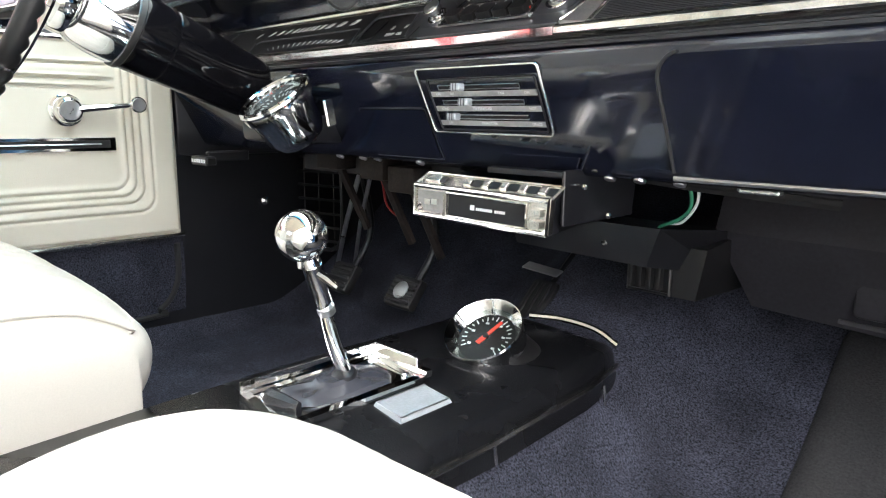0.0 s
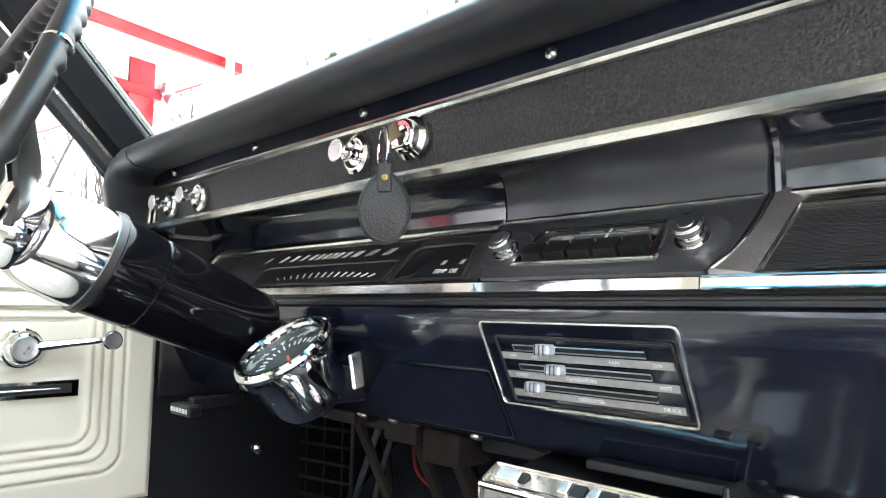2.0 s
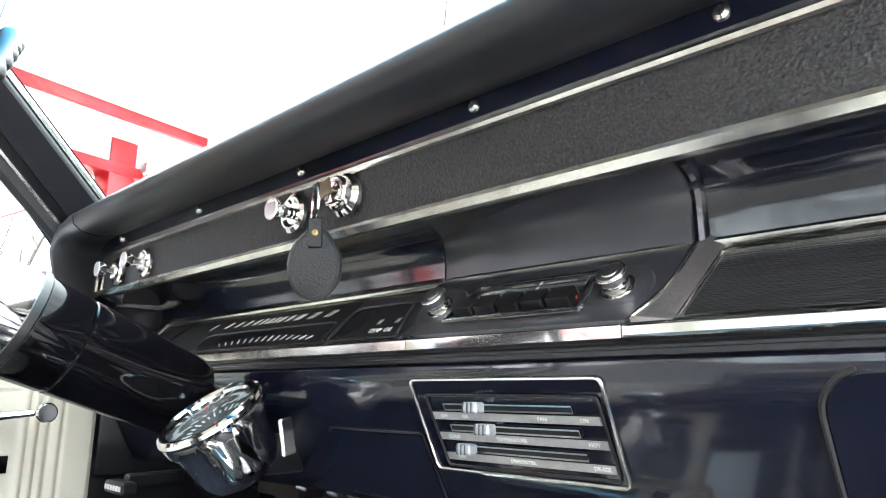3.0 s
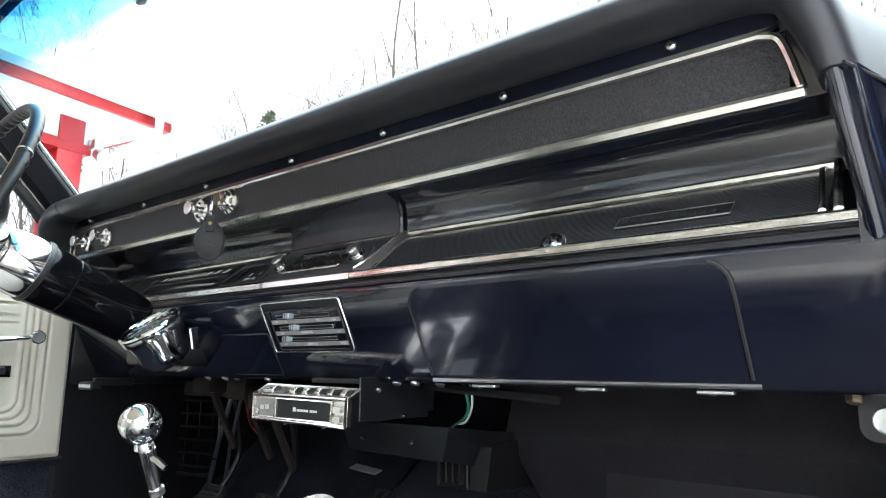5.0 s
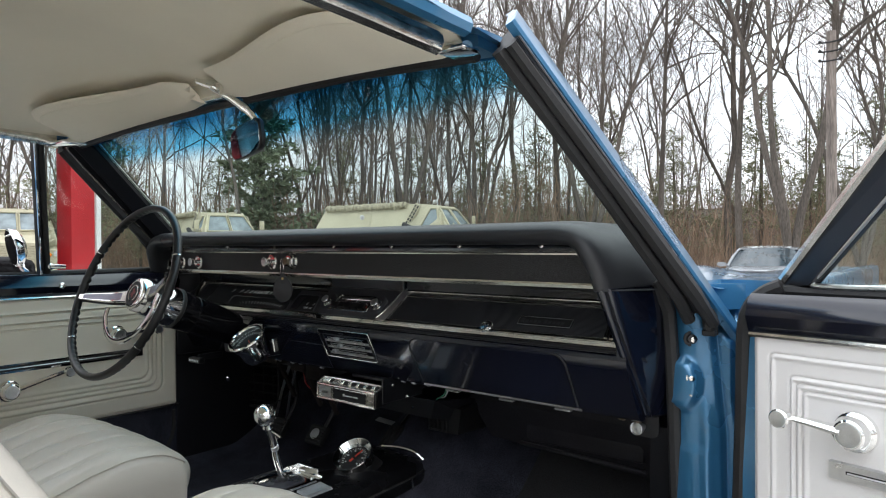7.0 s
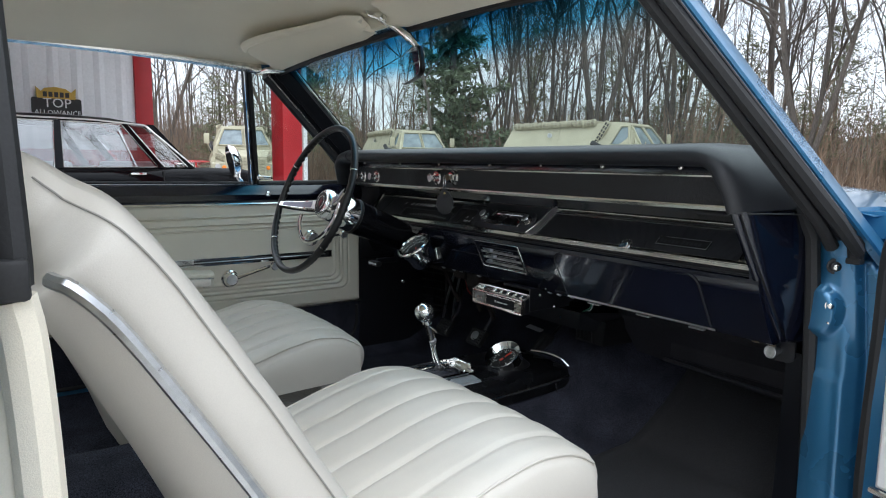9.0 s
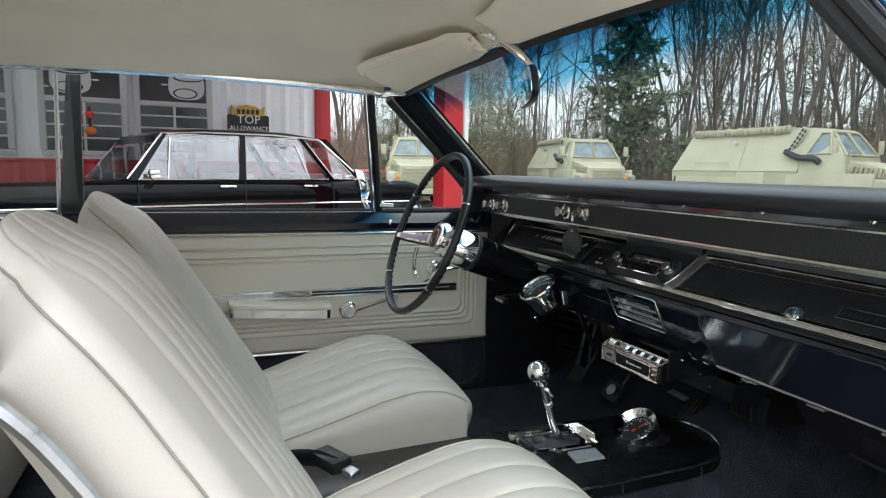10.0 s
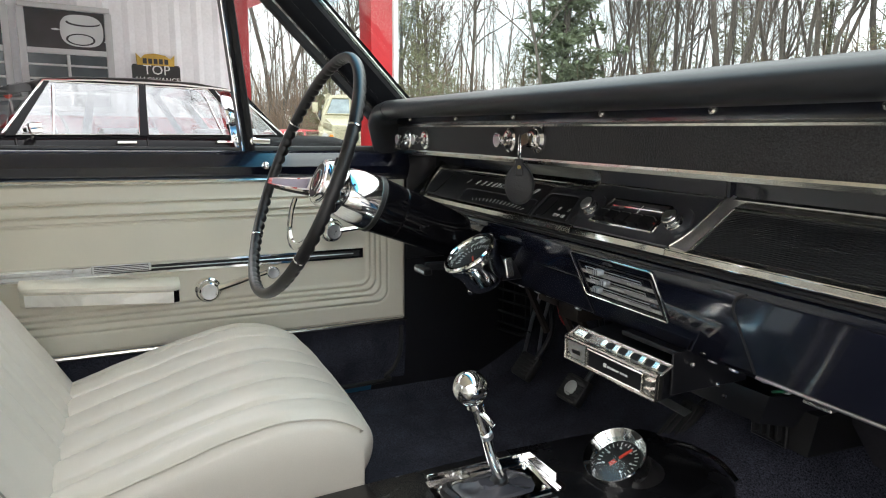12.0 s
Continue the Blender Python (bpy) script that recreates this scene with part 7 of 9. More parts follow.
# ---- sun visors, mirror ----
visor = thing("sun_visor", (-0.3, -0.70, 1.25), "cream padded sun visor folded up against the headliner", "sun visor")
vs = []
for k in range(41):
    f = k / 40
    x = -0.600 + 0.600 * f
    e = max(0.0, min(1.0, (f - 0.22) / 0.73))
    back = -0.690 - 0.128 * (1 - math.exp(-(f / 0.10) ** 1.4)) + 0.078 * e * e * (3 - 2 * e) + 0.035 * max(0.0, (f - 0.95) / 0.05) ** 2
    zf = 1.228 + 0.018 * (1 - (x / 0.63) ** 2)
    zb = 1.243 + 0.030 * (1 - (abs(x) / 0.63) ** 4) + 0.004
    th = 0.011 * min(1.0, 10 * min(f, 1 - f) + 0.25)
    vs.append([(x, -0.655, zf), (x, -0.660, zf - th * 0.8), (x, -0.69, zf + 0.15 * (zb - zf) - th), (x, (back - 0.655) / 2, (zf + zb) / 2 - th), (x, back + 0.012, zb - th * 0.95), (x, back + 0.003, zb - th * 0.6), (x, back, zb), (x, back + 0.008, zb + th * 0.3), (x, -0.66, zf + th * 0.3)])
part("panel", rings(vs), "headliner", visor, "cream vinyl visor pad", 60)
part("pivot", join(tube([(-0.575, -0.665, 1.225), (-0.60, -0.665, 1.225), (-0.635, -0.68, 1.228)], 0.012, 8), box(-0.66, -0.555, -0.715, -0.655, 1.214, 1.226, 0.005)), "chrome", visor, "chrome visor pivot plate")
part("stitch", tube([(v[4][0], v[4][1] + 0.006, v[4][2] - 0.001) for v in vs[1:-1]], 0.0018, 5), "headliner", visor)
visor2 = thing("sun_visor", (0.35, -0.70, 1.25), "cream padded sun visor folded up against the headliner", "sun visor")
part("panel", rings([[(-x * 0.93 + 0.100, y, z) for x, y, z in v] for v in vs]), "headliner", visor2, "", 60)
part("stitch", tube([(-v[4][0] * 0.93 + 0.100, v[4][1] + 0.006, v[4][2] - 0.001) for v in vs[1:-1]], 0.0018, 5), "headliner", visor2)
part("pivot", join(tube([(0.64, -0.665, 1.226), (0.66, -0.665, 1.226), (0.672, -0.675, 1.228)], 0.008, 8), box(0.635, 0.68, -0.695, -0.655, 1.218, 1.227, 0.004)), "chrome", visor2, "chrome visor pivot plate")
rear_mirror = thing("rear_view_mirror", (0.04, -0.67, 1.27), "chrome rear-view mirror on a twisted bracket", "mirror")
part("bracket", join(obox((0.046, -0.684, 1.275), ((1, 0.1, -0.35), (0, 1, 0.6), (0.35, -0.6, 1)), (0.026, 0.011, 0.003), 0.001),
                     obox((0.060, -0.678, 1.269), ((1, 0.3, -0.5), (-0.3, 1, 0.3), (0.5, -0.3, 1)), (0.014, 0.011, 0.005), 0.003),
                     tube([(0.018, -0.690, 1.286), (0.036, -0.688, 1.273), (0.060, -0.680, 1.265)], 0.004, 6),
                     tube(spline([(0.058, -0.680, 1.270), (0.074, -0.664, 1.256), (0.092, -0.643, 1.236), (0.106, -0.626, 1.216), (0.116, -0.614, 1.197)], 4), [0.0105] * 5 + [0.0095] * 6 + [0.0075] * 6, 8, flat=0.5),
                     tube([(0.116, -0.614, 1.199), (0.105, -0.603, 1.190), (0.075, -0.592, 1.180)], 0.0065, 8)), "chrome", rear_mirror, "twisted chrome bracket arm")
mm = Matrix.Translation((0.034, -0.588, 1.176)) @ Matrix.Rotation(radians(-21), 4, "Z") @ Matrix.Rotation(radians(6), 4, "X")
part("housing", moved(rings([[(0.122 * math.copysign(abs(math.cos(t)) ** 0.5, math.cos(t)) * q, y, 0.035 * math.copysign(abs(math.sin(t)) ** 0.5, math.sin(t)) * q) for t in [2 * math.pi * k / 32 for k in range(32)]] for y, q in ((0.012, 0.75), (0.007, 0.97), (0.0, 1.0), (-0.004, 0.98))]), mm), "plastic", rear_mirror, "dark mirror housing")
part("mirror_glass", moved(rings([[(0.118 * math.copysign(abs(math.cos(t)) ** 0.5, math.cos(t)), y, 0.0315 * math.copysign(abs(math.sin(t)) ** 0.5, math.sin(t))) for t in [2 * math.pi * k / 32 for k in range(32)]] for y in (-0.003, -0.0052)]), mm), "mirror", rear_mirror, "silvered mirror glass")


# ---- ground: one sheet, falling a little beyond the lot ----
def ground_z(x, y):
    r = math.hypot(x, y)
    t = max(0.0, min(1.0, (r - 7) / 13))
    z = -0.5 * t * t * (3 - 2 * t)
    return z + 0.03 * noise.noise(Vector((x * 0.3, y * 0.3, 1.5))) * min(1, r / 8)


radii = [0, 1, 2, 3, 4, 5, 6, 7, 8, 9, 10, 11.5, 13, 14.5, 16, 18, 20, 22, 24, 26, 29, 33, 38, 45, 55, 70, 100, 160, 300, 700, 1500, 3000]
NA = 96
g_secs = [[(r * math.cos(2 * math.pi * k / NA), r * math.sin(2 * math.pi * k / NA), ground_z(r * math.cos(2 * math.pi * k / NA), r * math.sin(2 * math.pi * k / NA)) if r < 200 else -0.5) for k in range(NA)] for r in radii]
g_secs[0] = [(0.001 * math.cos(2 * math.pi * k / NA), 0.001 * math.sin(2 * math.pi * k / NA), 0) for k in range(NA)]
ground = structure("ground", rings(g_secs, True, False), "gravel", "grey gravel lot running into brown woodland floor", "ground")
ground.data.materials.append(M["litter"])
for p in ground.data.polygons:
    c = p.center
    if math.hypot(c.x, c.y) > 25 + 3 * noise.noise(Vector((c.x * 0.2, c.y * 0.2, 7))):
        p.material_index = 1

# ---- building with a canopy ----
B0, BU, BN = Vector((-5.7, 1.42, 0)), Vector((-0.174, 0.985, 0)).normalized(), Vector((-0.985, -0.174, 0)).normalized()
BM = Matrix(((BU.x, BN.x, 0, B0.x), (BU.y, BN.y, 0, B0.y), (0, 0, 1, 0), (0, 0, 0, 1)))


def bbox(a0, a1, b0, b1, z0, z1, bev=0.01):
    return moved(box(a0, a1, b0, b1, z0, z1, bev), BM)


building = thing("shop_building", B0, "white ribbed metal shop building with red trim and a porch canopy", "building")
WB = 4.14
sid = []
for k in range(int(10.5 / 0.075) + 1):
    a = -10.5 + 0.075 * k
    sid.append([(a, WB - (0.022 if k % 4 == 0 else 0.0), 1.06), (a, WB - (0.022 if k % 4 == 0 else 0.0), 3.05)])
part("wall", join(moved(rings(sid, False, False), BM), bbox(-10.5, 0.0, WB + 0.004, WB + 0.2, -0.1, 3.1)), "siding", building, "white vertically ribbed metal siding", 10)
wains = []
for k in range(int(10.5 / 0.075) + 1):
    a = -10.5 + 0.075 * k
    wains.append([(a, WB - 0.004 - (0.022 if k % 4 == 0 else 0.0), 0.0), (a, WB - 0.004 - (0.022 if k % 4 == 0 else 0.0), 1.06)])
part("wainscot", moved(rings(wains, False, False), BM), "red", building, "red ribbed metal wainscot", 10)
part("wainscot_cap", bbox(-10.5, -0.1, WB - 0.045, WB, 1.04, 1.085), "red", building)
part("corner_trim", bbox(-0.115, 0.14, WB - 0.05, WB + 0.22, -0.1, 3.1), "red", building, "red metal corner trim")
part("end_wall", bbox(0.0, 0.05, WB, WB + 8, -0.6, 3.1), "siding", building)
for a in (-0.045, -6.2):
    part("post", bbox(a - 0.115, a + 0.125, -0.12, 0.12, -0.1, 2.95), "red", building, "square red canopy post")
part("beam", bbox(-10.5, 0.15, -0.13, 0.13, 2.60, 2.70), "red", building, "red canopy beam")
part("frieze", bbox(-10.5, 0.15, -0.10, 0.10, 2.70, 2.92), "white_trim", building, "white panel over the beam")
for a in (-0.06, -1.5, -3.0):
    part("frieze_post", bbox(a - 0.10, a + 0.10, -0.125, 0.125, 2.68, 2.92), "red", building)
part("soffit", bbox(-10.5, 0.62, -0.50, WB, 2.92, 2.96), "white_soffit", building, "white canopy soffit")
part("fascia", bbox(-10.5, 0.66, -0.56, -0.50, 2.93, 3.04), "red", building, "red fascia board")
part("end_fascia", bbox(0.62, 0.68, -0.56, WB + 8, 2.93, 3.10), "red", building)
part("gutter", moved(prism([(-0.56, 3.02), (-0.68, 3.05), (-0.70, 3.16), (-0.66, 3.16), (-0.64, 3.07), (-0.56, 3.05)], -10.5, 0.76), BM), "white_trim", building, "white metal gutter")
part("roof", moved(rings([[(a, -0.62, 3.10), (a, WB + 4, 4.5), (a, WB + 4, 4.4), (a, -0.60, 3.03)] for a in (-10.5, 0.72)]), BM), "white_trim", building, "pale metal roof")
part("downspout", moved(tube([(0.48, -0.64, 3.05), (0.48, -0.63, 2.86), (0.20, -0.16, 2.50), (0.125, -0.06, 2.40), (0.125, -0.06, -0.05)], 0.05, 4), BM), "white_trim", building, "white downspout", 20)
lampg = part("floodlight", moved(join(box(0.12, 0.22, -0.22, -0.10, 2.66, 2.76, 0.01), lathe([(0, 0.05), (0.1, 0.07), (0.11, 0.02)], (0.16, -0.2, 2.62), (0.2, -1, -0.5), 12), lathe([(0, 0.05), (0.1, 0.07), (0.11, 0.02)], (0.26, -0.14, 2.62), (1, -0.4, -0.5), 12)), BM), "alu", building, "twin floodlight at the post head")


# windows of the shop wall
def shop_window(a0, a1, z0, zm, z1, columns):
    """A tall pane over a thick bar, and three rows of small panes under it."""
    w = part("window", bbox(a0, a1, WB - 0.05, WB - 0.02, z0, z1, 0.003), "dark_glass", building, "tall shop window with reflections")
    part("frame", join(bbox(a0 - 0.07, a1 + 0.07, WB - 0.08, WB - 0.02, z1, z1 + 0.07), bbox(a0 - 0.07, a1 + 0.07, WB - 0.09, WB - 0.02, z0 - 0.07, z0), bbox(a0 - 0.085, a0, WB - 0.08, WB - 0.02, z0, z1), bbox(a1, a1 + 0.085, WB - 0.08, WB - 0.02, z0, z1)), "window_grey", w, "pale grey window frame")
    part("mid_bar", bbox(a0, a1, WB - 0.085, WB - 0.04, zm - 0.035, zm + 0.035, 0.004), "window_grey", w)
    for i in range(1, columns):
        a = a0 + (a1 - a0) * i / columns
        part("mullion", bbox(a - 0.018, a + 0.018, WB - 0.078, WB - 0.04, z0, zm - 0.03, 0.004), "window_grey", w)
    for i in range(1, 4):
        z = z0 + (zm - z0) * i / 4
        part("transom", bbox(a0, a1, WB - 0.078, WB - 0.04, z - 0.013, z + 0.013, 0.004), "window_grey", w)
    return w


def oval(ca, cz, ra, rz, d, e=1.0):
    return moved(rings([[(ca + ra * sgnpow(math.cos(t), e), y, cz + rz * sgnpow(math.sin(t), e)) for t in [2 * math.pi * k / 28 for k in range(28)]] for y in (WB - 0.0525 - d, WB - 0.0515 - d)]), BM)


w1 = shop_window(-2.70, -1.80, 1.20, 1.886, 2.40, 2)
w0 = shop_window(-3.86, -2.95, 1.20, 1.886, 2.40, 2)
shop_window(-5.3, -4.3, 1.20, 1.886, 2.40, 2)
# dark mural behind the upper panes: the pale rounded front of an old car
for a0, a1, w, side in ((-2.69, -1.81, w1, 0.62), (-3.85, -2.96, w0, 0.30)):
    part("mural", bbox(a0, a1, WB - 0.053, WB - 0.0505, 1.92, 2.39, 0), "poster_dark", w)
    c = a0 + side
    part("mural_shape", oval(c, 2.16, 0.25, 0.20, 0.001, 0.7), "poster_light", w)
    part("mural_outline", oval(c - 0.02, 2.05, 0.17, 0.075, 0.002), "poster_dark", w)
    part("mural_lamp", oval(c - 0.02, 2.05, 0.145, 0.060, 0.003), "poster_light", w)
    part("mural_brow", oval(c + 0.02, 2.26, 0.20, 0.045, 0.002), "poster_dark", w)
    part("mural_crest", oval(c + 0.03, 2.275, 0.19, 0.040, 0.003), "poster_light", w)
    for k in (-1, 1):
        part("mural_streak", oval(c + 0.30 * k * (1 if side < 0.5 else -1), 2.10 + 0.06 * k, 0.05, 0.012, 0.001), "poster_light", w)
lights = thing("signal_lights", BM @ Vector((-3.34, WB - 0.10, 1.45)), "red and amber signal lights hanging in the shop window", "lights")
part("amber_lens", moved(ball((-3.34, WB - 0.10, 1.468), 0.075, 14, (1, 0.5, 0.8)), BM), "amber", lights, "amber lens")
part("red_lens", moved(ball((-3.345, WB - 0.10, 1.69), 0.055, 14, (1, 0.5, 0.9)), BM), "red_needle", lights, "red lens")
part("bracket", moved(box(-3.36, -3.325, WB - 0.095, WB - 0.08, 1.40, 1.80, 0.003), BM), "rubber", lights)

sign = thing("wall_sign", BM @ Vector((-1.18, WB - 0.05, 1.51)), "black and yellow enamel sign on the white shop wall", "sign")
part("board", moved(prism(rounded(-1.50, -0.875, 1.51, 1.79, 0.03), WB - 0.06, WB - 0.03, "y"), BM), "sign_black", sign, "black board")
crest = part("crest", moved(prism([(-1.43, 1.78), (-1.44, 1.93), (-1.38, 1.87), (-1.33, 1.92), (-1.20, 1.94), (-1.07, 1.92), (-1.0, 1.87), (-0.94, 1.93), (-0.95, 1.78)], WB - 0.065, WB - 0.03, "y"), BM), "sign_yellow", sign, "yellow crest")
part("name_bars", moved(join(*[box(-1.36 + 0.07 * i, -1.31 + 0.07 * i, WB - 0.068, WB - 0.064, 1.80, 1.87, 0) for i in range(5)]), BM), "sign_black", crest)
rgt = (BM.to_3x3() @ Vector((1, 0, 0)))
lettering("words", "TOP", 0.185, BM @ Vector((-1.185, WB - 0.062, 1.715)), rgt, (0, 0, 1), "white_print", sign, 0.002)
lettering("words", "ALLOWANCE", 0.096, BM @ Vector((-1.18, WB - 0.062, 1.585)), rgt, (0, 0, 1), "white_print", sign, 0.002)


# ---- wheels for all vehicles ----
def wheel_part(parent, x, y, r, w, s, mats=("tyre", "alu")):
    ty = part("wheel", lathe([(-w / 2, r * 0.62), (-w / 2, r * 0.92), (-w * 0.36, r), (w * 0.36, r), (w / 2, r * 0.92), (w / 2, r * 0.62)], (x, y, r + 0.0), (s, 0, 0), 24), mats[0], parent, "black tyre")
    part("rim", lathe([(w * 0.30, r * 0.63), (w * 0.45, r * 0.60), (w * 0.30, r * 0.5), (w * 0.42, r * 0.2), (w * 0.44, 0.001)], (x, y, r), (s, 0, 0), 20), mats[1], ty)


# ---- black four-door sedan beside the shop: front towards -y ----
def sedan(paint, loc, label):
    root = thing("parked_sedan", loc, label, "car")
    X0, X1 = -0.90, 0.90
    # lower body: sections along y
    secs = []
    for y, zt, w, zb in ((-2.62, 0.70, 0.80, 0.40), (-2.58, 0.80, 0.86, 0.30), (-2.2, 0.84, 0.90, 0.22), (-1.2, 0.865, 0.91, 0.20), (0.0, 0.87, 0.92, 0.20), (1.6, 0.865, 0.92, 0.20), (2.2, 0.85, 0.90, 0.24), (2.42, 0.80, 0.86, 0.34), (2.46, 0.70, 0.80, 0.42)):
        secs.append([(-w * 0.92, y, zb), (-w, y, zb + 0.12), (-w, y, zt - 0.16), (-w * 0.985, y, zt - 0.05), (-w * 0.93, y, zt), (w * 0.93, y, zt), (w * 0.985, y, zt - 0.05), (w, y, zt - 0.16), (w, y, zb + 0.12), (w * 0.92, y, zb)])
    part("body", rings(secs), paint, root, "glossy body", 40)
    part("roof", rings([[(-0.72 * q, y, z), (-0.762 * q, y, z - 0.05), (0.762 * q, y, z - 0.05), (0.72 * q, y, z), (0.52 * q, y, z + 0.025), (-0.52 * q, y, z + 0.025)] for y, z, q in ((-0.90, 1.300, 0.95), (-0.78, 1.345, 0.98), (-0.5, 1.380, 1), (0.1, 1.400, 1), (0.65, 1.388, 1), (0.98, 1.350, 0.98), (1.12, 1.300, 0.96))]), paint, root, "roof panel", 50)
    for s in (-1, 1):
        def pil(y0, y1, yt0, yt1, nm="pillar"):
            part(nm, rings([[(s * 0.875, y0, 0.86), (s * 0.875, y1, 0.86), (s * 0.84, y1, 0.86), (s * 0.84, y0, 0.86)], [(s * 0.772, yt0, 1.345), (s * 0.772, yt1, 1.345), (s * 0.737, yt1, 1.345), (s * 0.737, yt0, 1.345)]]), paint, root)
        pil(-1.17, -1.09, -0.84, -0.77)
        pil(-0.06, 0.03, 0.0, 0.07)
        pil(1.05, 1.13, 0.70, 0.78)
        pil(1.42, 1.52, 1.00, 1.08, "rear_pillar")
        for nm, loop in (("front_window", [(-1.09, 0.87), (-0.06, 0.87), (0.0, 1.335), (-0.77, 1.335)]), ("rear_window", [(0.03, 0.87), (1.05, 0.87), (0.70, 1.335), (0.07, 1.335)]), ("quarter_window", [(1.13, 0.87), (1.42, 0.87), (1.00, 1.325), (0.78, 1.325)])):
            pts = [Vector((s * (0.872 - 0.103 * (z - 0.86) / 0.45), y, z)) for y, z in loop]
            gw = part(nm, plate(pts, 0.004, (s, 0, 0.23)), "car_glass", root)
            gw.visible_shadow = False
            part("chrome_edge", tube([p + Vector((s * 0.006, 0, 0)) for p in pts], 0.006, 6, True), "chrome", gw)
        part("vent_bar", tube([(s * 0.875, -0.80, 0.87), (s * 0.782, -0.745, 1.30)], 0.011, 6), "chrome", root)
        part("rear_vent_bar", tube([(s * 0.875, 0.80, 0.87), (s * 0.792, 0.66, 1.26)], 0.009, 6), "chrome", root)
        part("drip_rail", tube([(s * 0.885, -1.19, 0.88), (s * 0.788, -0.82, 1.345), (s * 0.783, -0.4, 1.365), (s * 0.783, 0.4, 1.365), (s * 0.786, 0.96, 1.335), (s * 0.880, 1.50, 0.88)], 0.010, 6), "chrome", root, "thin chrome drip rail")
        part("belt_moulding", tube([(s * 0.915, -2.3, 0.60), (s * 0.925, 0, 0.605), (s * 0.915, 2.2, 0.59)], 0.010, 6), "chrome", root, "chrome side moulding")
        part("sill_moulding", tube([(s * 0.90, -1.5, 0.27), (s * 0.905, 1.4, 0.27)], 0.02, 6), "chrome", root)
        for y in (0.0, 1.09, -1.10):
            part("door_gap", tube([(s * 0.916, y, 0.84), (s * 0.924, y, 0.6), (s * 0.92, y, 0.30)], 0.005, 5), "rubber", root)
        for y in (-0.20, 0.78):
            part("door_handle", join(box(min(s * 0.915, s * 0.95), max(s * 0.915, s * 0.95), y - 0.09, y + 0.09, 0.785, 0.81, 0.008)), "chrome", root)
        part("wing_mirror", join(tube([(s * 0.92, -0.98, 0.84), (s * 0.97, -0.98, 0.88)], 0.012, 6), box(min(s * 0.93, s * 1.06), max(s * 0.93, s * 1.06), -1.02, -0.92, 0.88, 0.97, 0.02)), "chrome", root)
        wheel_part(root, s * 0.80, -1.65, 0.32, 0.2, s)
        wheel_part(root, s * 0.80, 1.28, 0.32, 0.2, s)
        part("script_bar", tube([(s * 0.86, 1.28, 0.905), (s * 0.855, 1.38, 0.915), (s * 0.85, 1.50, 0.905)], 0.008, 5), "chrome", root)
    ws2 = part("windscreen", plate([(-0.80, -1.24, 0.87), (0.80, -1.24, 0.87), (0.72, -0.82, 1.335), (-0.72, -0.82, 1.335)], 0.004, (0, -0.6, 0.7)), "car_glass", root)
    rw2 = part("back_window", plate([(-0.78, 1.56, 0.87), (0.78, 1.56, 0.87), (0.72, 1.08, 1.325), (-0.72, 1.08, 1.325)], 0.004, (0, 0.6, 0.7)), "car_glass", root)
    for g in (ws2, rw2):
        g.visible_shadow = False
    part("seat_back", join(box(-0.7, 0.7, 0.05, 0.22, 0.5, 0.93, 0.05), box(-0.7, 0.7, 1.15, 1.32, 0.5, 0.93, 0.05)), "poster_light", root, "pale bench seats")
    part("inner_wheel", tube([(0.35 + 0.19 * math.cos(t), -0.60 - 0.05 * math.sin(t), 0.93 + 0.17 * math.sin(t)) for t in [2 * math.pi * k / 24 for k in range(24)]], 0.010, 6, True), "plastic", root, "steering wheel")
    part("dashboard", box(-0.78, 0.78, -1.12, -0.86, 0.78, 0.92, 0.04), "plastic", root)
    part("bumper", join(tube([(-0.88, -2.45, 0.45), (-0.7, -2.66, 0.46), (0.7, -2.66, 0.46), (0.88, -2.45, 0.45)], 0.07, 8), tube([(-0.88, 2.3, 0.48), (-0.7, 2.5, 0.48), (0.7, 2.5, 0.48), (0.88, 2.3, 0.48)], 0.07, 8)), "chrome", root, "chrome bumpers")
    part("antenna", tube([(0.80, -1.72, 0.85), (0.80, -1.74, 1.55)], 0.004, 5), "alu", root)
    return root


sd = sedan("car_black", (0, 0, 0), "glossy black four-door sedan with chrome trim by the shop")
sd.matrix_basis = Matrix.Translation((-7.22, -1.02, 0.0)) @ Matrix.Rotation(radians(19), 4, "Z")
far_red = copy_thing(sd, Matrix.Translation((-25.0, 4.9, ground_z(-25.0, 4.9))) @ Matrix.Rotation(radians(20), 4, "Z"))
tagged(far_red, "dark red sedan parked beyond the shop", "car")
for o in far_red.children_recursive:
    if o.type == "MESH" and o.data.materials and o.data.materials[0].name == "deep_black_car_paint":
        o.data = o.data.copy()
        o.data.materials[0] = M["red"]


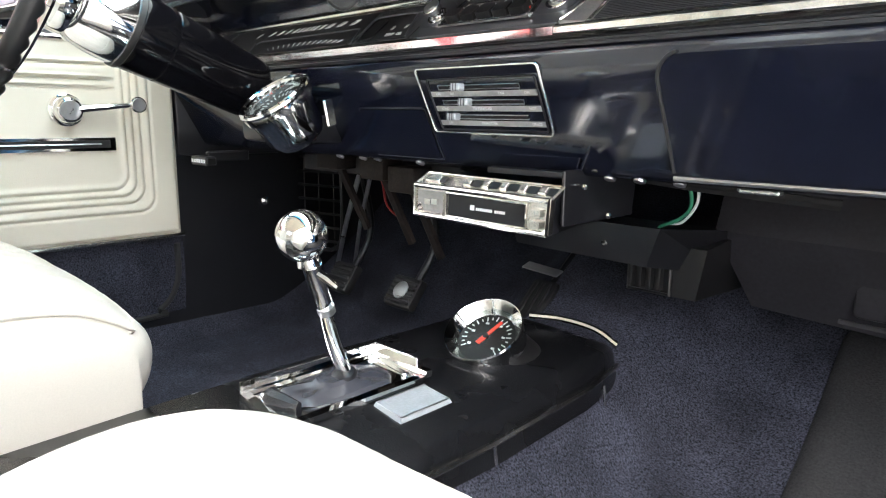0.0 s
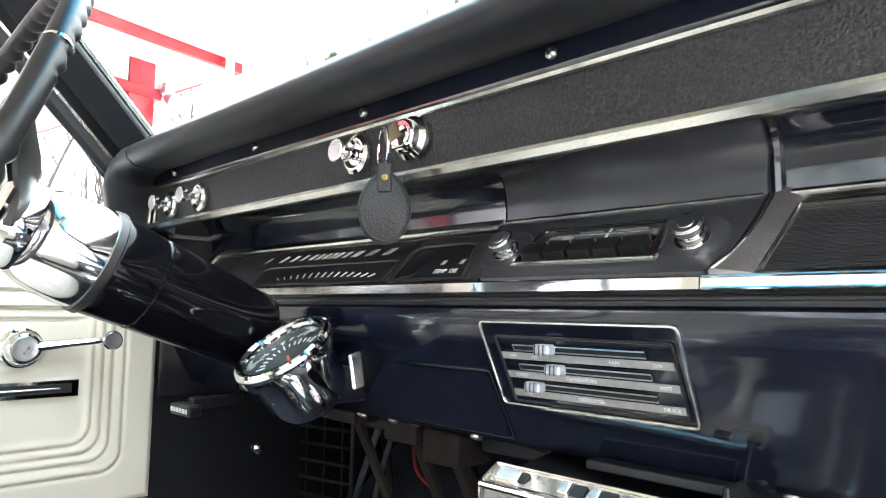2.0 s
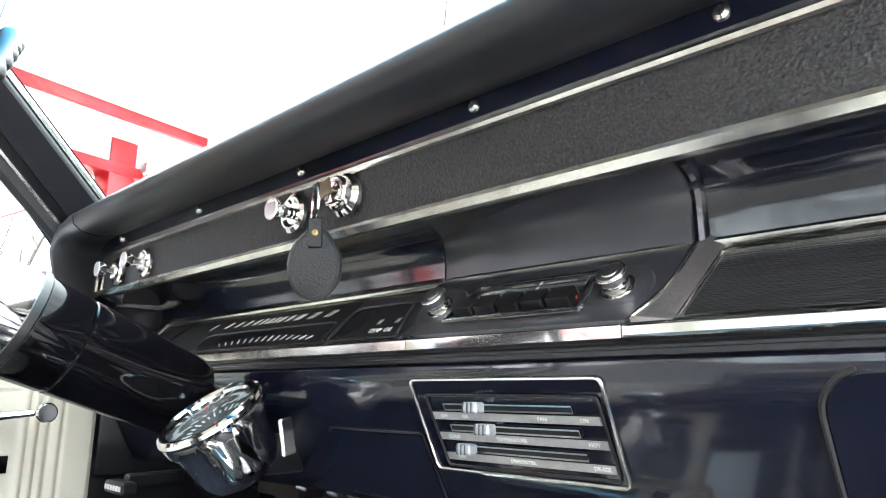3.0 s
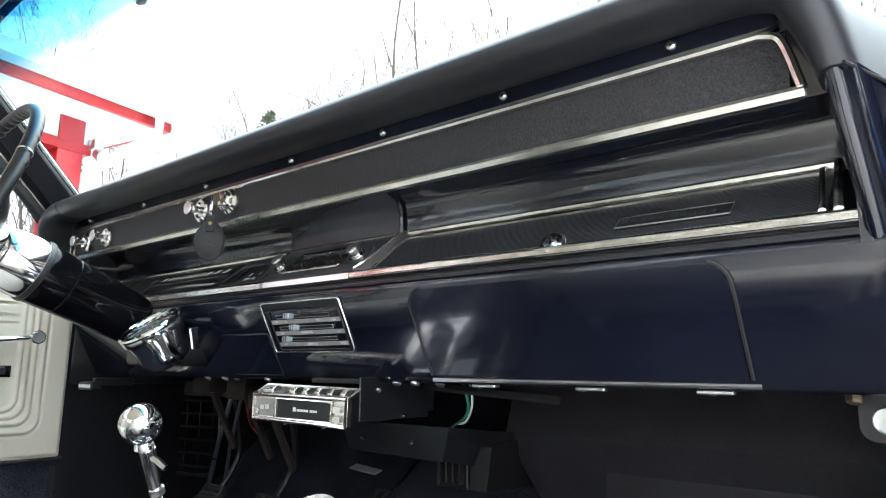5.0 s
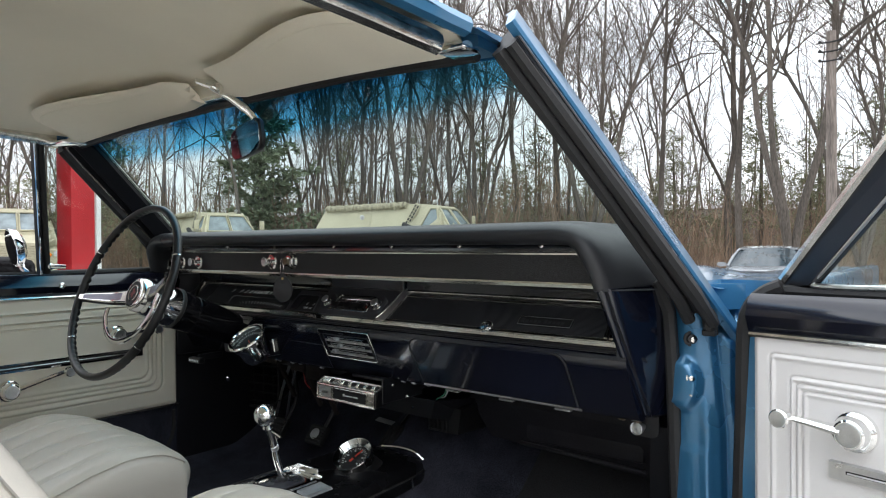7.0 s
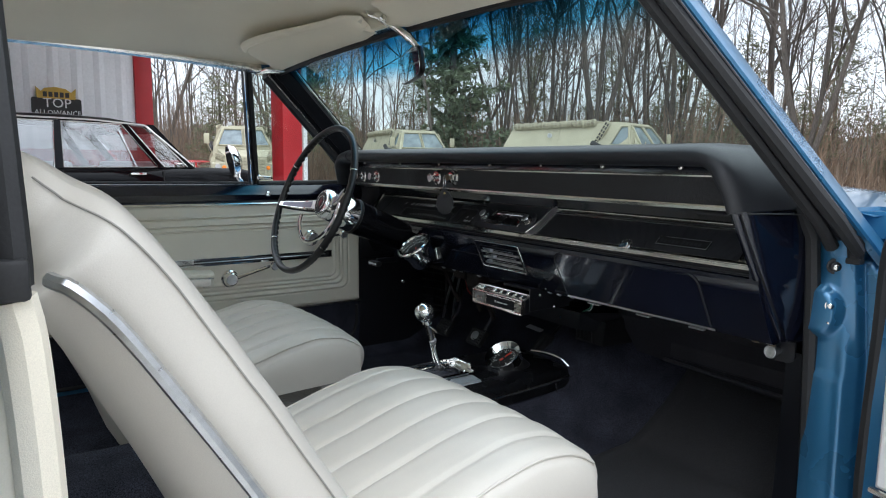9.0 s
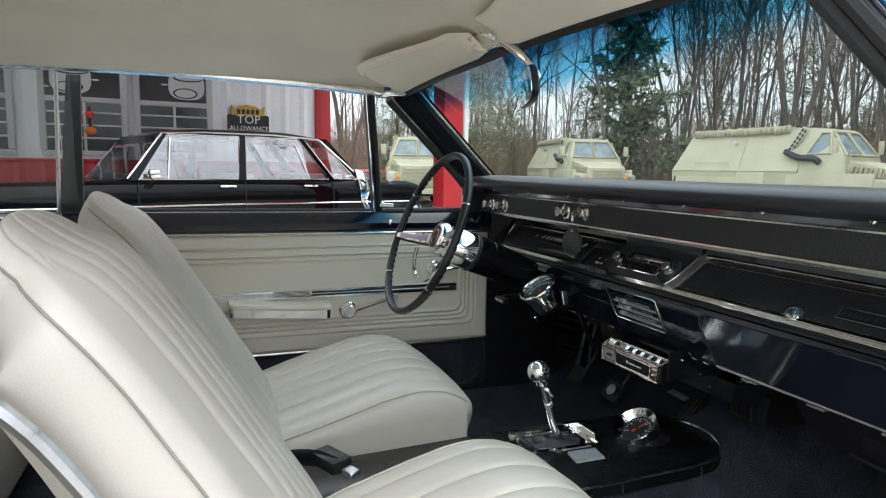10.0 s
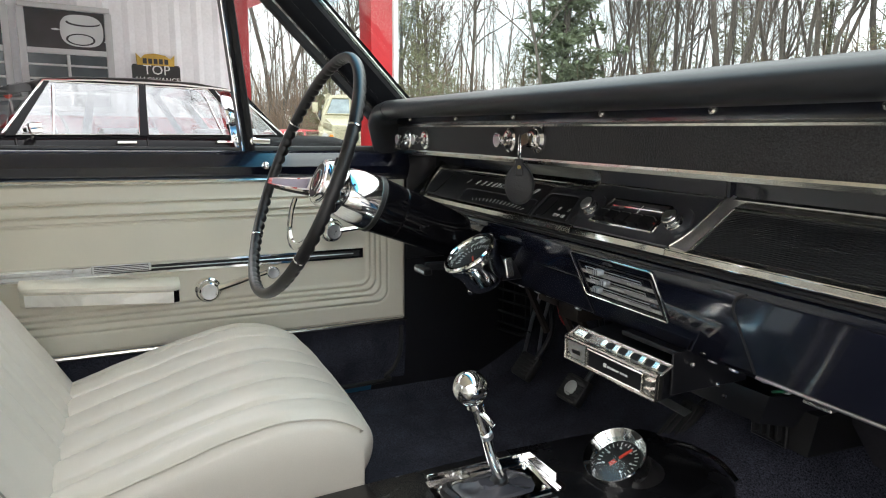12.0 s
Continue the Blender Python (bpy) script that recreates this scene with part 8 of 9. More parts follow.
def hatchback(loc, label):
    """A modern rounded car; front towards -y."""
    root = thing("parked_hatchback", loc, label, "car")
    secs = []
    for y, zt, w, zb in ((-2.20, 0.62, 0.66, 0.34), (-2.12, 0.74, 0.80, 0.24), (-1.8, 0.84, 0.87, 0.20), (-1.0, 0.96, 0.90, 0.20), (0.0, 0.98, 0.90, 0.20), (1.5, 1.0, 0.89, 0.22), (1.95, 0.95, 0.84, 0.30), (2.05, 0.75, 0.78, 0.40)):
        secs.append([(-w * 0.9, y, zb), (-w, y, zb + 0.14), (-w, y, zt - 0.22), (-w * 0.95, y, zt - 0.06), (-w * 0.75, y, zt), (0, y, zt + 0.03), (w * 0.75, y, zt), (w * 0.95, y, zt - 0.06), (w, y, zt - 0.22), (w, y, zb + 0.14), (w * 0.9, y, zb)])
    part("body", rings(secs), "silver_car", root, "silver body", 50)
    part("roof", rings([[(-0.60 * q, y, z - 0.045), (-0.50 * q, y, z - 0.01), (0, y, z + 0.015), (0.50 * q, y, z - 0.01), (0.60 * q, y, z - 0.045), (0, y, z - 0.05)] for y, z, q in ((-0.42, 1.43, 0.97), (0.0, 1.475, 1), (0.6, 1.48, 1), (1.25, 1.42, 0.95))]), "silver_car", root, "roof panel", 60)
    def row(y0, y1, q):
        y = y0 + (y1 - y0) * q
        return [(-0.80 + 0.21 * q, y + 0.20, 0.94 + 0.44 * q), (-0.45 + 0.09 * q, y + 0.03, 0.965 + 0.465 * q), (0, y, 0.975 + 0.465 * q), (0.45 - 0.09 * q, y + 0.03, 0.965 + 0.465 * q), (0.80 - 0.21 * q, y + 0.20, 0.94 + 0.44 * q)]
    part("windscreen", rings([row(-1.10, -0.50, q) for q in (0, 0.35, 0.7, 1.0)], False, False), "dark_glass", root, "curved windscreen", 60)
    part("back_window", plate([(-0.70, 1.80, 1.0), (0.70, 1.80, 1.0), (0.58, 1.30, 1.38), (-0.58, 1.30, 1.38)], 0.006, (0, 0.6, 0.7)), "dark_glass", root)
    for s in (-1, 1):
        part("front_pillar", tube([(s * 0.815, -0.90, 0.95), (s * 0.70, -0.55, 1.23), (s * 0.595, -0.28, 1.39)], 0.032, 8), "silver_car", root)
        part("side_window", plate([(s * 0.84, -0.75, 0.97), (s * 0.84, 1.45, 1.0), (s * 0.62, 1.15, 1.38), (s * 0.60, -0.25, 1.39)], 0.01, (s, 0, 0.45)), "dark_glass", root)
        part("wing_mirror", rings([[(s * (0.93 + 0.105 * math.cos(t)), y, 1.0 + 0.062 * math.sin(t)) for t in [2 * math.pi * k / 14 for k in range(14)]] for y in (-0.86, -0.84, -0.76)]), "silver_car", root, "door mirror")
        part("headlight", plate([(s * 0.50, -2.10, 0.60), (s * 0.78, -2.02, 0.64), (s * 0.80, -1.92, 0.74), (s * 0.54, -2.02, 0.70)], 0.03, (0, -1, 0.3)), "alu", root)
        for y in (-1.35, 1.30):
            wheel_part(root, s * 0.78, y, 0.31, 0.2, s)
    part("grille", box(-0.42, 0.42, -2.215, -2.15, 0.42, 0.58, 0.02), "plastic", root)
    part("wiper", join(tube([(-0.55, -1.05, 0.955), (0.0, -1.02, 1.02)], 0.008, 5), tube([(0.05, -1.08, 0.955), (0.6, -0.95, 1.01)], 0.008, 5)), "plastic", root)
    return root


far_car = hatchback((0, 0, 0), "silver hatchback parked at the edge of the woods")
far_car.matrix_basis = Matrix.Translation((-2.72, 15.45, ground_z(-2.72, 15.45))) @ Matrix.Rotation(radians(14), 4, "Z") @ Matrix.Diagonal((1.05, 1.05, 0.84, 1))


# ---- desert tan armoured trucks ----
def truck():
    """An armoured truck; front towards +y, about 6.4 m long."""
    root = thing("armoured_truck", (0, 0, 0), "desert tan armoured military truck parked at the edge of the woods", "truck", "armoured trucks")
    hull = part("hull", rings([[(-1.15, y0, 0.95), (-1.22, y0, 1.55), (-0.72, y1, 2.72), (0.72, y1, 2.72), (1.22, y0, 1.55), (1.15, y0, 0.95)] for y0, y1 in ((-3.2, -2.75), (0.75, 0.75))]), "tan", root, "sloped tan hull", 15)
    part("skirt", join(box(-1.20, -1.05, -3.15, -1.0, 0.78, 1.56, 0.02), box(1.05, 1.20, -3.15, -1.0, 0.78, 1.56, 0.02), box(-1.2, 1.2, -3.18, -3.05, 0.7, 1.5, 0.02)), "tan", root)
    for s in (-1, 1):
        x0, x1 = sorted((s * 1.06, s * 1.21))
        part("side_locker", box(x0, x1 + (0.03 if s > 0 else 0), -1.0, -0.15, 0.62, 1.54, 0.02), "tan", root, "flat side locker door")
        part("locker_port", box(*sorted((s * 1.20, s * 1.245)), -0.48, -0.36, 0.74, 0.86, 0.005), "rubber", root)
        part("front_skirt", box(x0, x1, 0.45, 2.65, 0.72, 1.52, 0.03), "tan", root)
        # flat black plates stand in for the shaded openings over the wheels
        for y, hw in ((-2.75, 0.34), (-1.85, 0.34), (1.35, 0.5)):
            part("wheel_arch", rings([[(s * 1.215, y - hw, 0.70), (s * 1.215, y - hw * 0.65, 1.12), (s * 1.215, y + hw * 0.65, 1.12), (s * 1.215, y + hw, 0.70)], [(s * 1.235, y - hw, 0.70), (s * 1.235, y - hw * 0.65, 1.12), (s * 1.235, y + hw * 0.65, 1.12), (s * 1.235, y + hw, 0.70)]]), "rubber", root)
        for y in (-2.75, -1.85, 1.35):
            wheel_part(root, s * 1.0, y, 0.50, 0.36, s, ("tyre", "tan"))
        roll = [Vector((s * 0.80, -2.70 + 3.0 * k / 60, 2.66 + 0.06 * k / 60 + 0.012 * math.sin(k * 0.9))) for k in range(61)]
        net = part("netting_roll", tube(roll, [0.085 + 0.012 * math.sin(k * 1.7) for k in range(61)], 8), "tan_dark", root, "rolled netting along the roof edge")
        for turn in (-1, 1):
            part("rope", tube([roll[k // 4] + Vector((0.105 * math.cos(turn * k * 0.55), 0.0125 * (k % 4), 0.105 * math.sin(turn * k * 0.55))) for k in range(241)], 0.013, 4), "tan", net)
        for y in (-1.9, -1.0, -0.1):
            part("rack_strap", tube([(s * 0.80, y - 0.02, 2.675), (s * 0.80, y + 0.02, 2.675)], 0.115, 8), "tan", root)
        ax = (Vector((0, 0.5, 0.8)), Vector((1, 0, 0)), Vector((0, -0.8, 0.5)))
        lad = part("ladder", obox((s * 0.93, 0.55, 2.35), ax, (0.45, 0.03, 0.09), 0.01), "tan", root, "perforated ladder plate")
        for k in range(7):
            for j in (-1, 1):
                c = Vector((s * 0.963, 0.55, 2.35)) + ax[0].normalized() * (0.12 * (k - 3)) + ax[2].normalized() * (0.042 * j)
                part("slot", obox(c, ax, (0.040, 0.004, 0.026), 0.002), "rubber", lad)
        part("snorkel", tube(spline([(s * 1.12, 0.35, 2.10), (s * 1.16, 0.75, 1.93), (s * 1.16, 1.15, 1.90), (s * 1.14, 1.30, 1.78)], 4), 0.085, 8), "rubber", root, "black rubber intake hose")
        part("side_window", plate([(s * 1.055, 0.95, 2.05), (s * 1.02, 1.50, 2.05), (s * 0.83, 1.38, 2.56), (s * 0.845, 1.18, 2.56)], 0.03, (s, 0, 0.4)), "truck_glass", root)
        part("window_frame", tube([(s * 1.075, 0.93, 2.03), (s * 1.04, 1.53, 2.03), (s * 0.85, 1.40, 2.59), (s * 0.865, 1.16, 2.59)], 0.035, 6, True), "tan", root)
        part("hull_seam", tube([(s * 1.225, -3.18, 1.555), (s * 1.225, 0.74, 1.555)], 0.016, 6), "tan_dark", root)
        part("hull_weld", tube([(s * 1.225, -0.95, 1.55), (s * 0.725, -0.95, 2.72)], 0.009, 5), "tan_dark", root)
        part("grab_rail", tube([(s * 1.16, -2.4, 1.78), (s * 1.20, -2.4, 1.80), (s * 1.20, -1.3, 1.80), (s * 1.16, -1.3, 1.78)], 0.014, 6), "tan", root)
        part("headlight", lathe([(0, 0.10), (0.03, 0.09), (0.035, 0.01)], (s * 0.98, 3.02, 1.22), (0, 1, 0), 16), "alu", root, "round headlight")
        part("indicator", lathe([(0, 0.08), (0.05, 0.06), (0.055, 0.01)], (s * 0.76, 3.05, 1.18), (0, 1, 0), 14), "amber", root, "amber indicator")
        part("mirror_arm", tube([(s * 1.1, 2.0, 1.62), (s * 1.32, 2.15, 2.1)], 0.015, 6), "tan", root)
        part("mirror_head", box(*sorted((s * 1.22, s * 1.42)), 1.72, 1.80, 2.05, 2.42, 0.03), "tan", root, "tan door mirror")
        part("fender", rings([[(s * 0.62, 1.9, 1.50), (s * 1.20, 1.9, 1.50), (s * 1.20, 1.9, 0.80), (s * 0.62, 1.9, 0.80)], [(s * 0.66, 3.0, 1.36), (s * 1.16, 3.0, 1.30), (s * 1.16, 3.0, 0.86), (s * 0.66, 3.0, 0.86)]]), "tan", root, "boxy fender", 15)
        part("spot_lamp", lathe([(0, 0.07), (0.06, 0.075), (0.07, 0.01)], (s * 1.0, -1.2, 2.35), (s, 0.2, 0), 12), "alu", root)
    part("cab", rings([[(-1.16, 0.75, 1.50), (-1.16, 1.95, 1.50), (1.16, 1.95, 1.50), (1.16, 0.75, 1.50)], [(-1.10, 0.75, 1.95), (-1.05, 1.85, 1.95), (1.05, 1.85, 1.95), (1.10, 0.75, 1.95)], [(-0.78, 0.75, 2.74), (-0.74, 1.32, 2.70), (0.74, 1.32, 2.70), (0.78, 0.75, 2.74)]]), "tan", root, "angular armoured cab", 15)
    for s in (-1, 1):
        part("windscreen_pane", plate([(s * 0.06, 1.835, 2.02), (s * 0.90, 1.835, 2.02), (s * 0.68, 1.42, 2.58), (s * 0.06, 1.42, 2.58)], 0.02, (0, 0.8, 0.6)), "truck_glass", root, "thick windscreen pane")
        part("pane_frame", tube([(s * 0.04, 1.865, 2.0), (s * 0.93, 1.865, 2.0), (s * 0.70, 1.43, 2.61), (s * 0.04, 1.43, 2.61)], 0.032, 6, True), "tan", root)
        for k in range(9):
            part("hood_louvre", obox((s * (0.985 - 0.032 * k), 2.05 + 0.10 * k, 1.60 - 0.012 * k), ((0, 1, -0.2), (1, 0, 0), (0, 0.2, 1)), (0.030, 0.05, 0.11), 0.006), "tan_dark", root)
    part("hood", rings([[(-0.95, 1.85, 1.85), (0.95, 1.85, 1.85), (1.02, 1.85, 1.50), (-1.02, 1.85, 1.50)], [(-0.70, 3.05, 1.58), (0.70, 3.05, 1.58), (0.72, 3.08, 0.80), (-0.72, 3.08, 0.80)]]), "tan", root, "sloping hood", 15)
    gr = part("grille", box(-0.62, 0.62, 3.05, 3.12, 0.86, 1.52, 0.01), "tan_dark", root, "slatted grille")
    for i in range(12):
        part("slat", box(-0.60, 0.60, 3.10, 3.15, 0.885 + 0.053 * i, 0.912 + 0.053 * i, 0.004), "tan", gr)
    part("bumper", box(-1.15, 1.15, 3.05, 3.25, 0.55, 0.78, 0.03), "tan", root)
    part("chassis", box(-0.9, 0.9, -3.0, 2.9, 0.45, 0.97, 0.03), "tyre", root)
    part("roof_hatch", join(box(-0.5, 0.5, -0.9, 0.2, 2.72, 2.80, 0.02), box(-0.3, 0.0, -1.8, -1.4, 2.72, 2.84, 0.02), tube([(0.2, -1.0, 2.75), (0.2, -1.0, 3.05)], 0.02, 6)), "tan", root)
    for x in (-0.5, 0.45):
        part("roof_lamp", lathe([(0, 0.06), (0.08, 0.07), (0.09, 0.01)], (x, 1.1, 2.82), (0, 1, 0), 12), "alu", root)
    return root


tk = truck()
tk.matrix_basis = Matrix.Translation((-13.6, 15.0, ground_z(-13.6, 15.0))) @ Matrix.Rotation(radians(-75), 4, "Z")
copy_thing(tk, Matrix.Translation((-23.4, 13.8, ground_z(-23.4, 13.8))) @ Matrix.Rotation(radians(-100), 4, "Z"))
copy_thing(tk, Matrix.Translation((-25.5, 7.3, ground_z(-25.5, 7.3))) @ Matrix.Rotation(radians(-105), 4, "Z"))


# ---- woods ----
def tree_geometry(seed, height, radius, fork=False):
    rng = random.Random(seed)
    wood, twigs = [], []

    def branch(p, d, length, r, depth):
        steps = 9 if depth == 0 else 5 if depth == 1 else 3
        pts, rad = [p], [r]
        q, dd = p.copy(), d.normalized()
        for i in range(steps):
            wob = 0.125 if depth == 0 else 0.24
            dd = (dd + Vector((rng.gauss(0, wob), rng.gauss(0, wob), rng.gauss(0.05, wob * 0.6) + (0.06 if depth else 0.0)))).normalized()
            q = q + dd * (length / steps)
            pts.append(q.copy())
            rad.append(max(0.0055, r * (1 - (0.78 if depth else 0.72) * (i + 1) / steps)))
        (wood if depth < 2 else twigs).append(tube(pts, rad, 7 if depth == 0 else 5 if depth == 1 else 3))
        if depth >= 3:
            return
        count = (11, 7, 5)[depth] + rng.randint(0, 2)
        for k in range(count):
            f = rng.uniform(0.34 if depth == 0 else 0.2, 1.0)
            i = min(steps - 1, int(f * steps))
            base2 = pts[i].lerp(pts[i + 1], f * steps - i)
            along = (pts[i + 1] - pts[i]).normalized()
            side = along.cross(Vector((rng.gauss(0, 1), rng.gauss(0, 1), rng.gauss(0, 1)))).normalized()
            ang = rng.uniform(0.45, 0.95)
            nd = along * math.cos(ang) + side * math.sin(ang) + Vector((0, 0, 0.18))
            rr = max(0.0065, rad[i] * rng.uniform(0.38, 0.62))
            branch(base2, nd, length * rng.uniform(0.30, 0.48), rr, depth + 1)

    if fork:
        # several stems that part low down from one short butt
        z0 = rng.uniform(0.4, 1.6)
        wood.append(tube([Vector((0, 0, -0.4)), Vector((0.02, 0, z0 * 0.6)), Vector((0.0, 0.02, z0 + 0.25))], [radius * 1.5, radius * 1.2, radius * 0.9], 8))
        turn = rng.uniform(0, 6.28)
        for k in range(fork):
            a = turn + 2 * math.pi * k / fork + rng.gauss(0, 0.3)
            lean = rng.uniform(0.14, 0.34)
            branch(Vector((0, 0, z0)), Vector((lean * math.cos(a), lean * math.sin(a), 1)), height * rng.uniform(0.82, 1.0), radius * rng.uniform(0.62, 0.85), 0)
    else:
        branch(Vector((0, 0, -0.3)), Vector((rng.gauss(0, 0.05), rng.gauss(0, 0.05), 1)), height, radius, 0)
    return join(*wood), join(*twigs)


def evergreen_geometry(seed, height, width, clumps, loose=False):
    """Needle sprays along drooping boughs; loose: fewer, wider boughs with gaps."""
    rng = random.Random(seed)
    v, f = [], []
    boughs = 46 if loose else 110
    for b in range(boughs):
        h = (b + rng.random()) / boughs
        h0 = 0.22 if loose else 0.06
        z = height * (h0 + (0.98 - h0) * h)
        a = rng.uniform(0, 2 * math.pi)
        L = width * ((1 - h) ** (0.55 if loose else 0.72)) * rng.uniform(0.45, 1.15) + 0.15
        out = Vector((math.cos(a), math.sin(a), rng.uniform(-0.15, 0.35)))
        for _ in range(max(6, int(clumps / boughs * (1.3 - h)))):
            t = rng.uniform(0.15, 1.0)
            c = Vector((0, 0, z)) + out * L * t + Vector((rng.gauss(0, 1), rng.gauss(0, 1), rng.gauss(0, 0.7))) * (0.07 + 0.10 * L * (1 - t * 0.5)) * (1.4 if loose else 1.0)
            for q in range(4):
                d = Vector((math.cos(a) + rng.gauss(0, 0.8), math.sin(a) + rng.gauss(0, 0.8), rng.gauss(0.15, 0.6))).normalized()
                s = d.cross(Vector((rng.gauss(0, 1), rng.gauss(0, 1), rng.gauss(0, 1)))).normalized()
                n, w = rng.uniform(0.12, 0.28) * height / 9, rng.uniform(0.012, 0.028) * height / 9 * (1.0 if loose else 1.5)
                k = len(v)
                v += [tuple(c - s * w), tuple(c + d * n * 0.6 - s * w * 0.8), tuple(c + d * n), tuple(c + d * n * 0.6 + s * w * 0.8), tuple(c + s * w)]
                f.append((k, k + 1, k + 2, k + 3, k + 4))
    return v, f


def make_tree(seed, height, radius, fork):
    root = thing("bare_tree", (0, 0, 0), "tall bare winter tree with grey-brown bark", "tree", "bare trees of the woods")
    w, t = tree_geometry(seed, height, radius, fork)
    part("trunk", w, "bark", root, "", 60)
    part("crown", t, "twig", root, "leafless twigs", 0)
    return root


TREES = [make_tree(11, 14, 0.135, 0), make_tree(12, 16, 0.14, 2), make_tree(13, 13, 0.13, 3), make_tree(14, 16, 0.16, 0), make_tree(15, 12, 0.085, 0), make_tree(16, 15, 0.16, 3), make_tree(17, 11, 0.075, 2)]
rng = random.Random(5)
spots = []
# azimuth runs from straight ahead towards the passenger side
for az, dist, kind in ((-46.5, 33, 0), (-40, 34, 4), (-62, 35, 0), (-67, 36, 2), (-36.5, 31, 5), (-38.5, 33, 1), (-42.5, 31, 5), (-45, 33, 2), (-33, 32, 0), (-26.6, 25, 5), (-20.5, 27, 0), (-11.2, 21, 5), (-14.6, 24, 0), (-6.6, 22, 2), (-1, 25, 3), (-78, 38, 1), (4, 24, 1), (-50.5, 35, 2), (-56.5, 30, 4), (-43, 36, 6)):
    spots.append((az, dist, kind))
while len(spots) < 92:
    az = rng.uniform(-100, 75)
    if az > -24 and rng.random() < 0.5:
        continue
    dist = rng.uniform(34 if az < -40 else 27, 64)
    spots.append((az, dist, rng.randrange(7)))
# unseen trees behind the viewer, added to dim the sky the sedan reflects
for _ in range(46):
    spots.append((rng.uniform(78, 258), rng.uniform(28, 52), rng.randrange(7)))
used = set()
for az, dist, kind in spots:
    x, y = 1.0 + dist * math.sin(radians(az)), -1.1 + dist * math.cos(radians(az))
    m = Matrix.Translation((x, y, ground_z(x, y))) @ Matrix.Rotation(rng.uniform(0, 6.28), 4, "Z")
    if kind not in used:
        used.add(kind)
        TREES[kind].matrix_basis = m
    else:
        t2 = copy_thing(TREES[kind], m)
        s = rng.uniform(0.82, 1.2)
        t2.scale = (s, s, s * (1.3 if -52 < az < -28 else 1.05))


def make_evergreen(name, seed, height, width, clumps, mat, label):
    root = thing(name, (0, 0, 0), label, "tree")
    part("trunk", tube([(0, 0, -0.3), (0.05, 0, height * 0.5), (0, 0.05, height * 0.95)], [0.14 * height / 8, 0.09 * height / 8, 0.02], 7), "bark", root)
    part("crown", evergreen_geometry(seed, height, width, clumps, mat == "needle_dry"), mat, root, "", 0)
    return root


ce = make_evergreen("cedar_tree", 3, 13.9, 2.9, 4200, "needle", "dark green cedar standing among bare trees")
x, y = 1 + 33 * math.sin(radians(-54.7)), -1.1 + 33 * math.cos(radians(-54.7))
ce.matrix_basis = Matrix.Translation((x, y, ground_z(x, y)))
pine = make_evergreen("pine_tree", 8, 7.5, 2.3, 2000, "needle_dry", "olive green pine at the edge of the woods")
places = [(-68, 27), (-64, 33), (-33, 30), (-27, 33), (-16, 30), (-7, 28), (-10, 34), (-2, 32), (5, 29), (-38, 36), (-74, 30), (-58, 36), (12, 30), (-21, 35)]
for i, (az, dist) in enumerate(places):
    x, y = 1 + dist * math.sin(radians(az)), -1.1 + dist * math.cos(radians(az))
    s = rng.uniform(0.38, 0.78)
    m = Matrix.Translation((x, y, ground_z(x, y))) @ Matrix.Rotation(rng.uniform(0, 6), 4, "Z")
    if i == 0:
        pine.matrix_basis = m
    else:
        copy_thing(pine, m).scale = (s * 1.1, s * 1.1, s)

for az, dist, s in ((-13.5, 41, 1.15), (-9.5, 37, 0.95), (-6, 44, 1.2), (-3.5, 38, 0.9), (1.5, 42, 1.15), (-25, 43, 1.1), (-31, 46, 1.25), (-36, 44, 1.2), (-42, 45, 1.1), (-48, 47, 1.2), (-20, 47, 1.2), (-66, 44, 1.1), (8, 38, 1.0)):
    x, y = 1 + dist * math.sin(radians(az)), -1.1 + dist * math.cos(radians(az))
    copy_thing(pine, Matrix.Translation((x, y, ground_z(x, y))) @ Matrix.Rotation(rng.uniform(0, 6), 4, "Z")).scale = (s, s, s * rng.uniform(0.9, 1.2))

# undergrowth: thin stems in a broad belt
bv, bf = [], []
for n in range(15000):
    tall = n % 5 < 2
    az, dist = rng.uniform(-105, 80), rng.uniform(24 if tall else 22.5, 50)
    x, y = 1 + dist * math.sin(radians(az)), -1.1 + dist * math.cos(radians(az))
    if -82 < az < -37:
        dist = 30 + (dist - 22.5) * 0.75
    x, y = 1 + dist * math.sin(radians(az)), -1.1 + dist * math.cos(radians(az))
    h = rng.uniform(2.0, 5.5) if tall else rng.uniform(0.4, 2.4)
    lx, ly = rng.gauss(0, 0.18 if tall else 0.4) * h, rng.gauss(0, 0.18 if tall else 0.4) * h
    z = ground_z(x, y) - 0.05
    if az > -24:
        h *= 0.72
    stems = [((x, y, z), (lx, ly, h), 0.019 if tall else 0.012)]
    for _k in range(4 if tall else 1):
        q = rng.uniform(0.25, 0.85)
        stems.append(((x + lx * q * q, y + ly * q * q, z + h * q), (rng.gauss(0, 0.22) * h, rng.gauss(0, 0.22) * h, rng.uniform(0.05, 0.35) * h), 0.010))
    for (px, py, pz), (dx, dy, dz), r in stems:
        k = len(bv)
        for j, (q, rr) in enumerate(((0, 1.0), (0.5, 0.7), (1.0, 0.25))):
            for t in range(3):
                bv.append((px + dx * q * q + r * rr * math.cos(2.1 * t), py + dy * q * q + r * rr * math.sin(2.1 * t), pz + dz * q))
        for j in range(2):
            for t in range(3):
                bf.append((k + j * 3 + t, k + j * 3 + (t + 1) % 3, k + j * 3 + 3 + (t + 1) % 3, k + j * 3 + 3 + t))
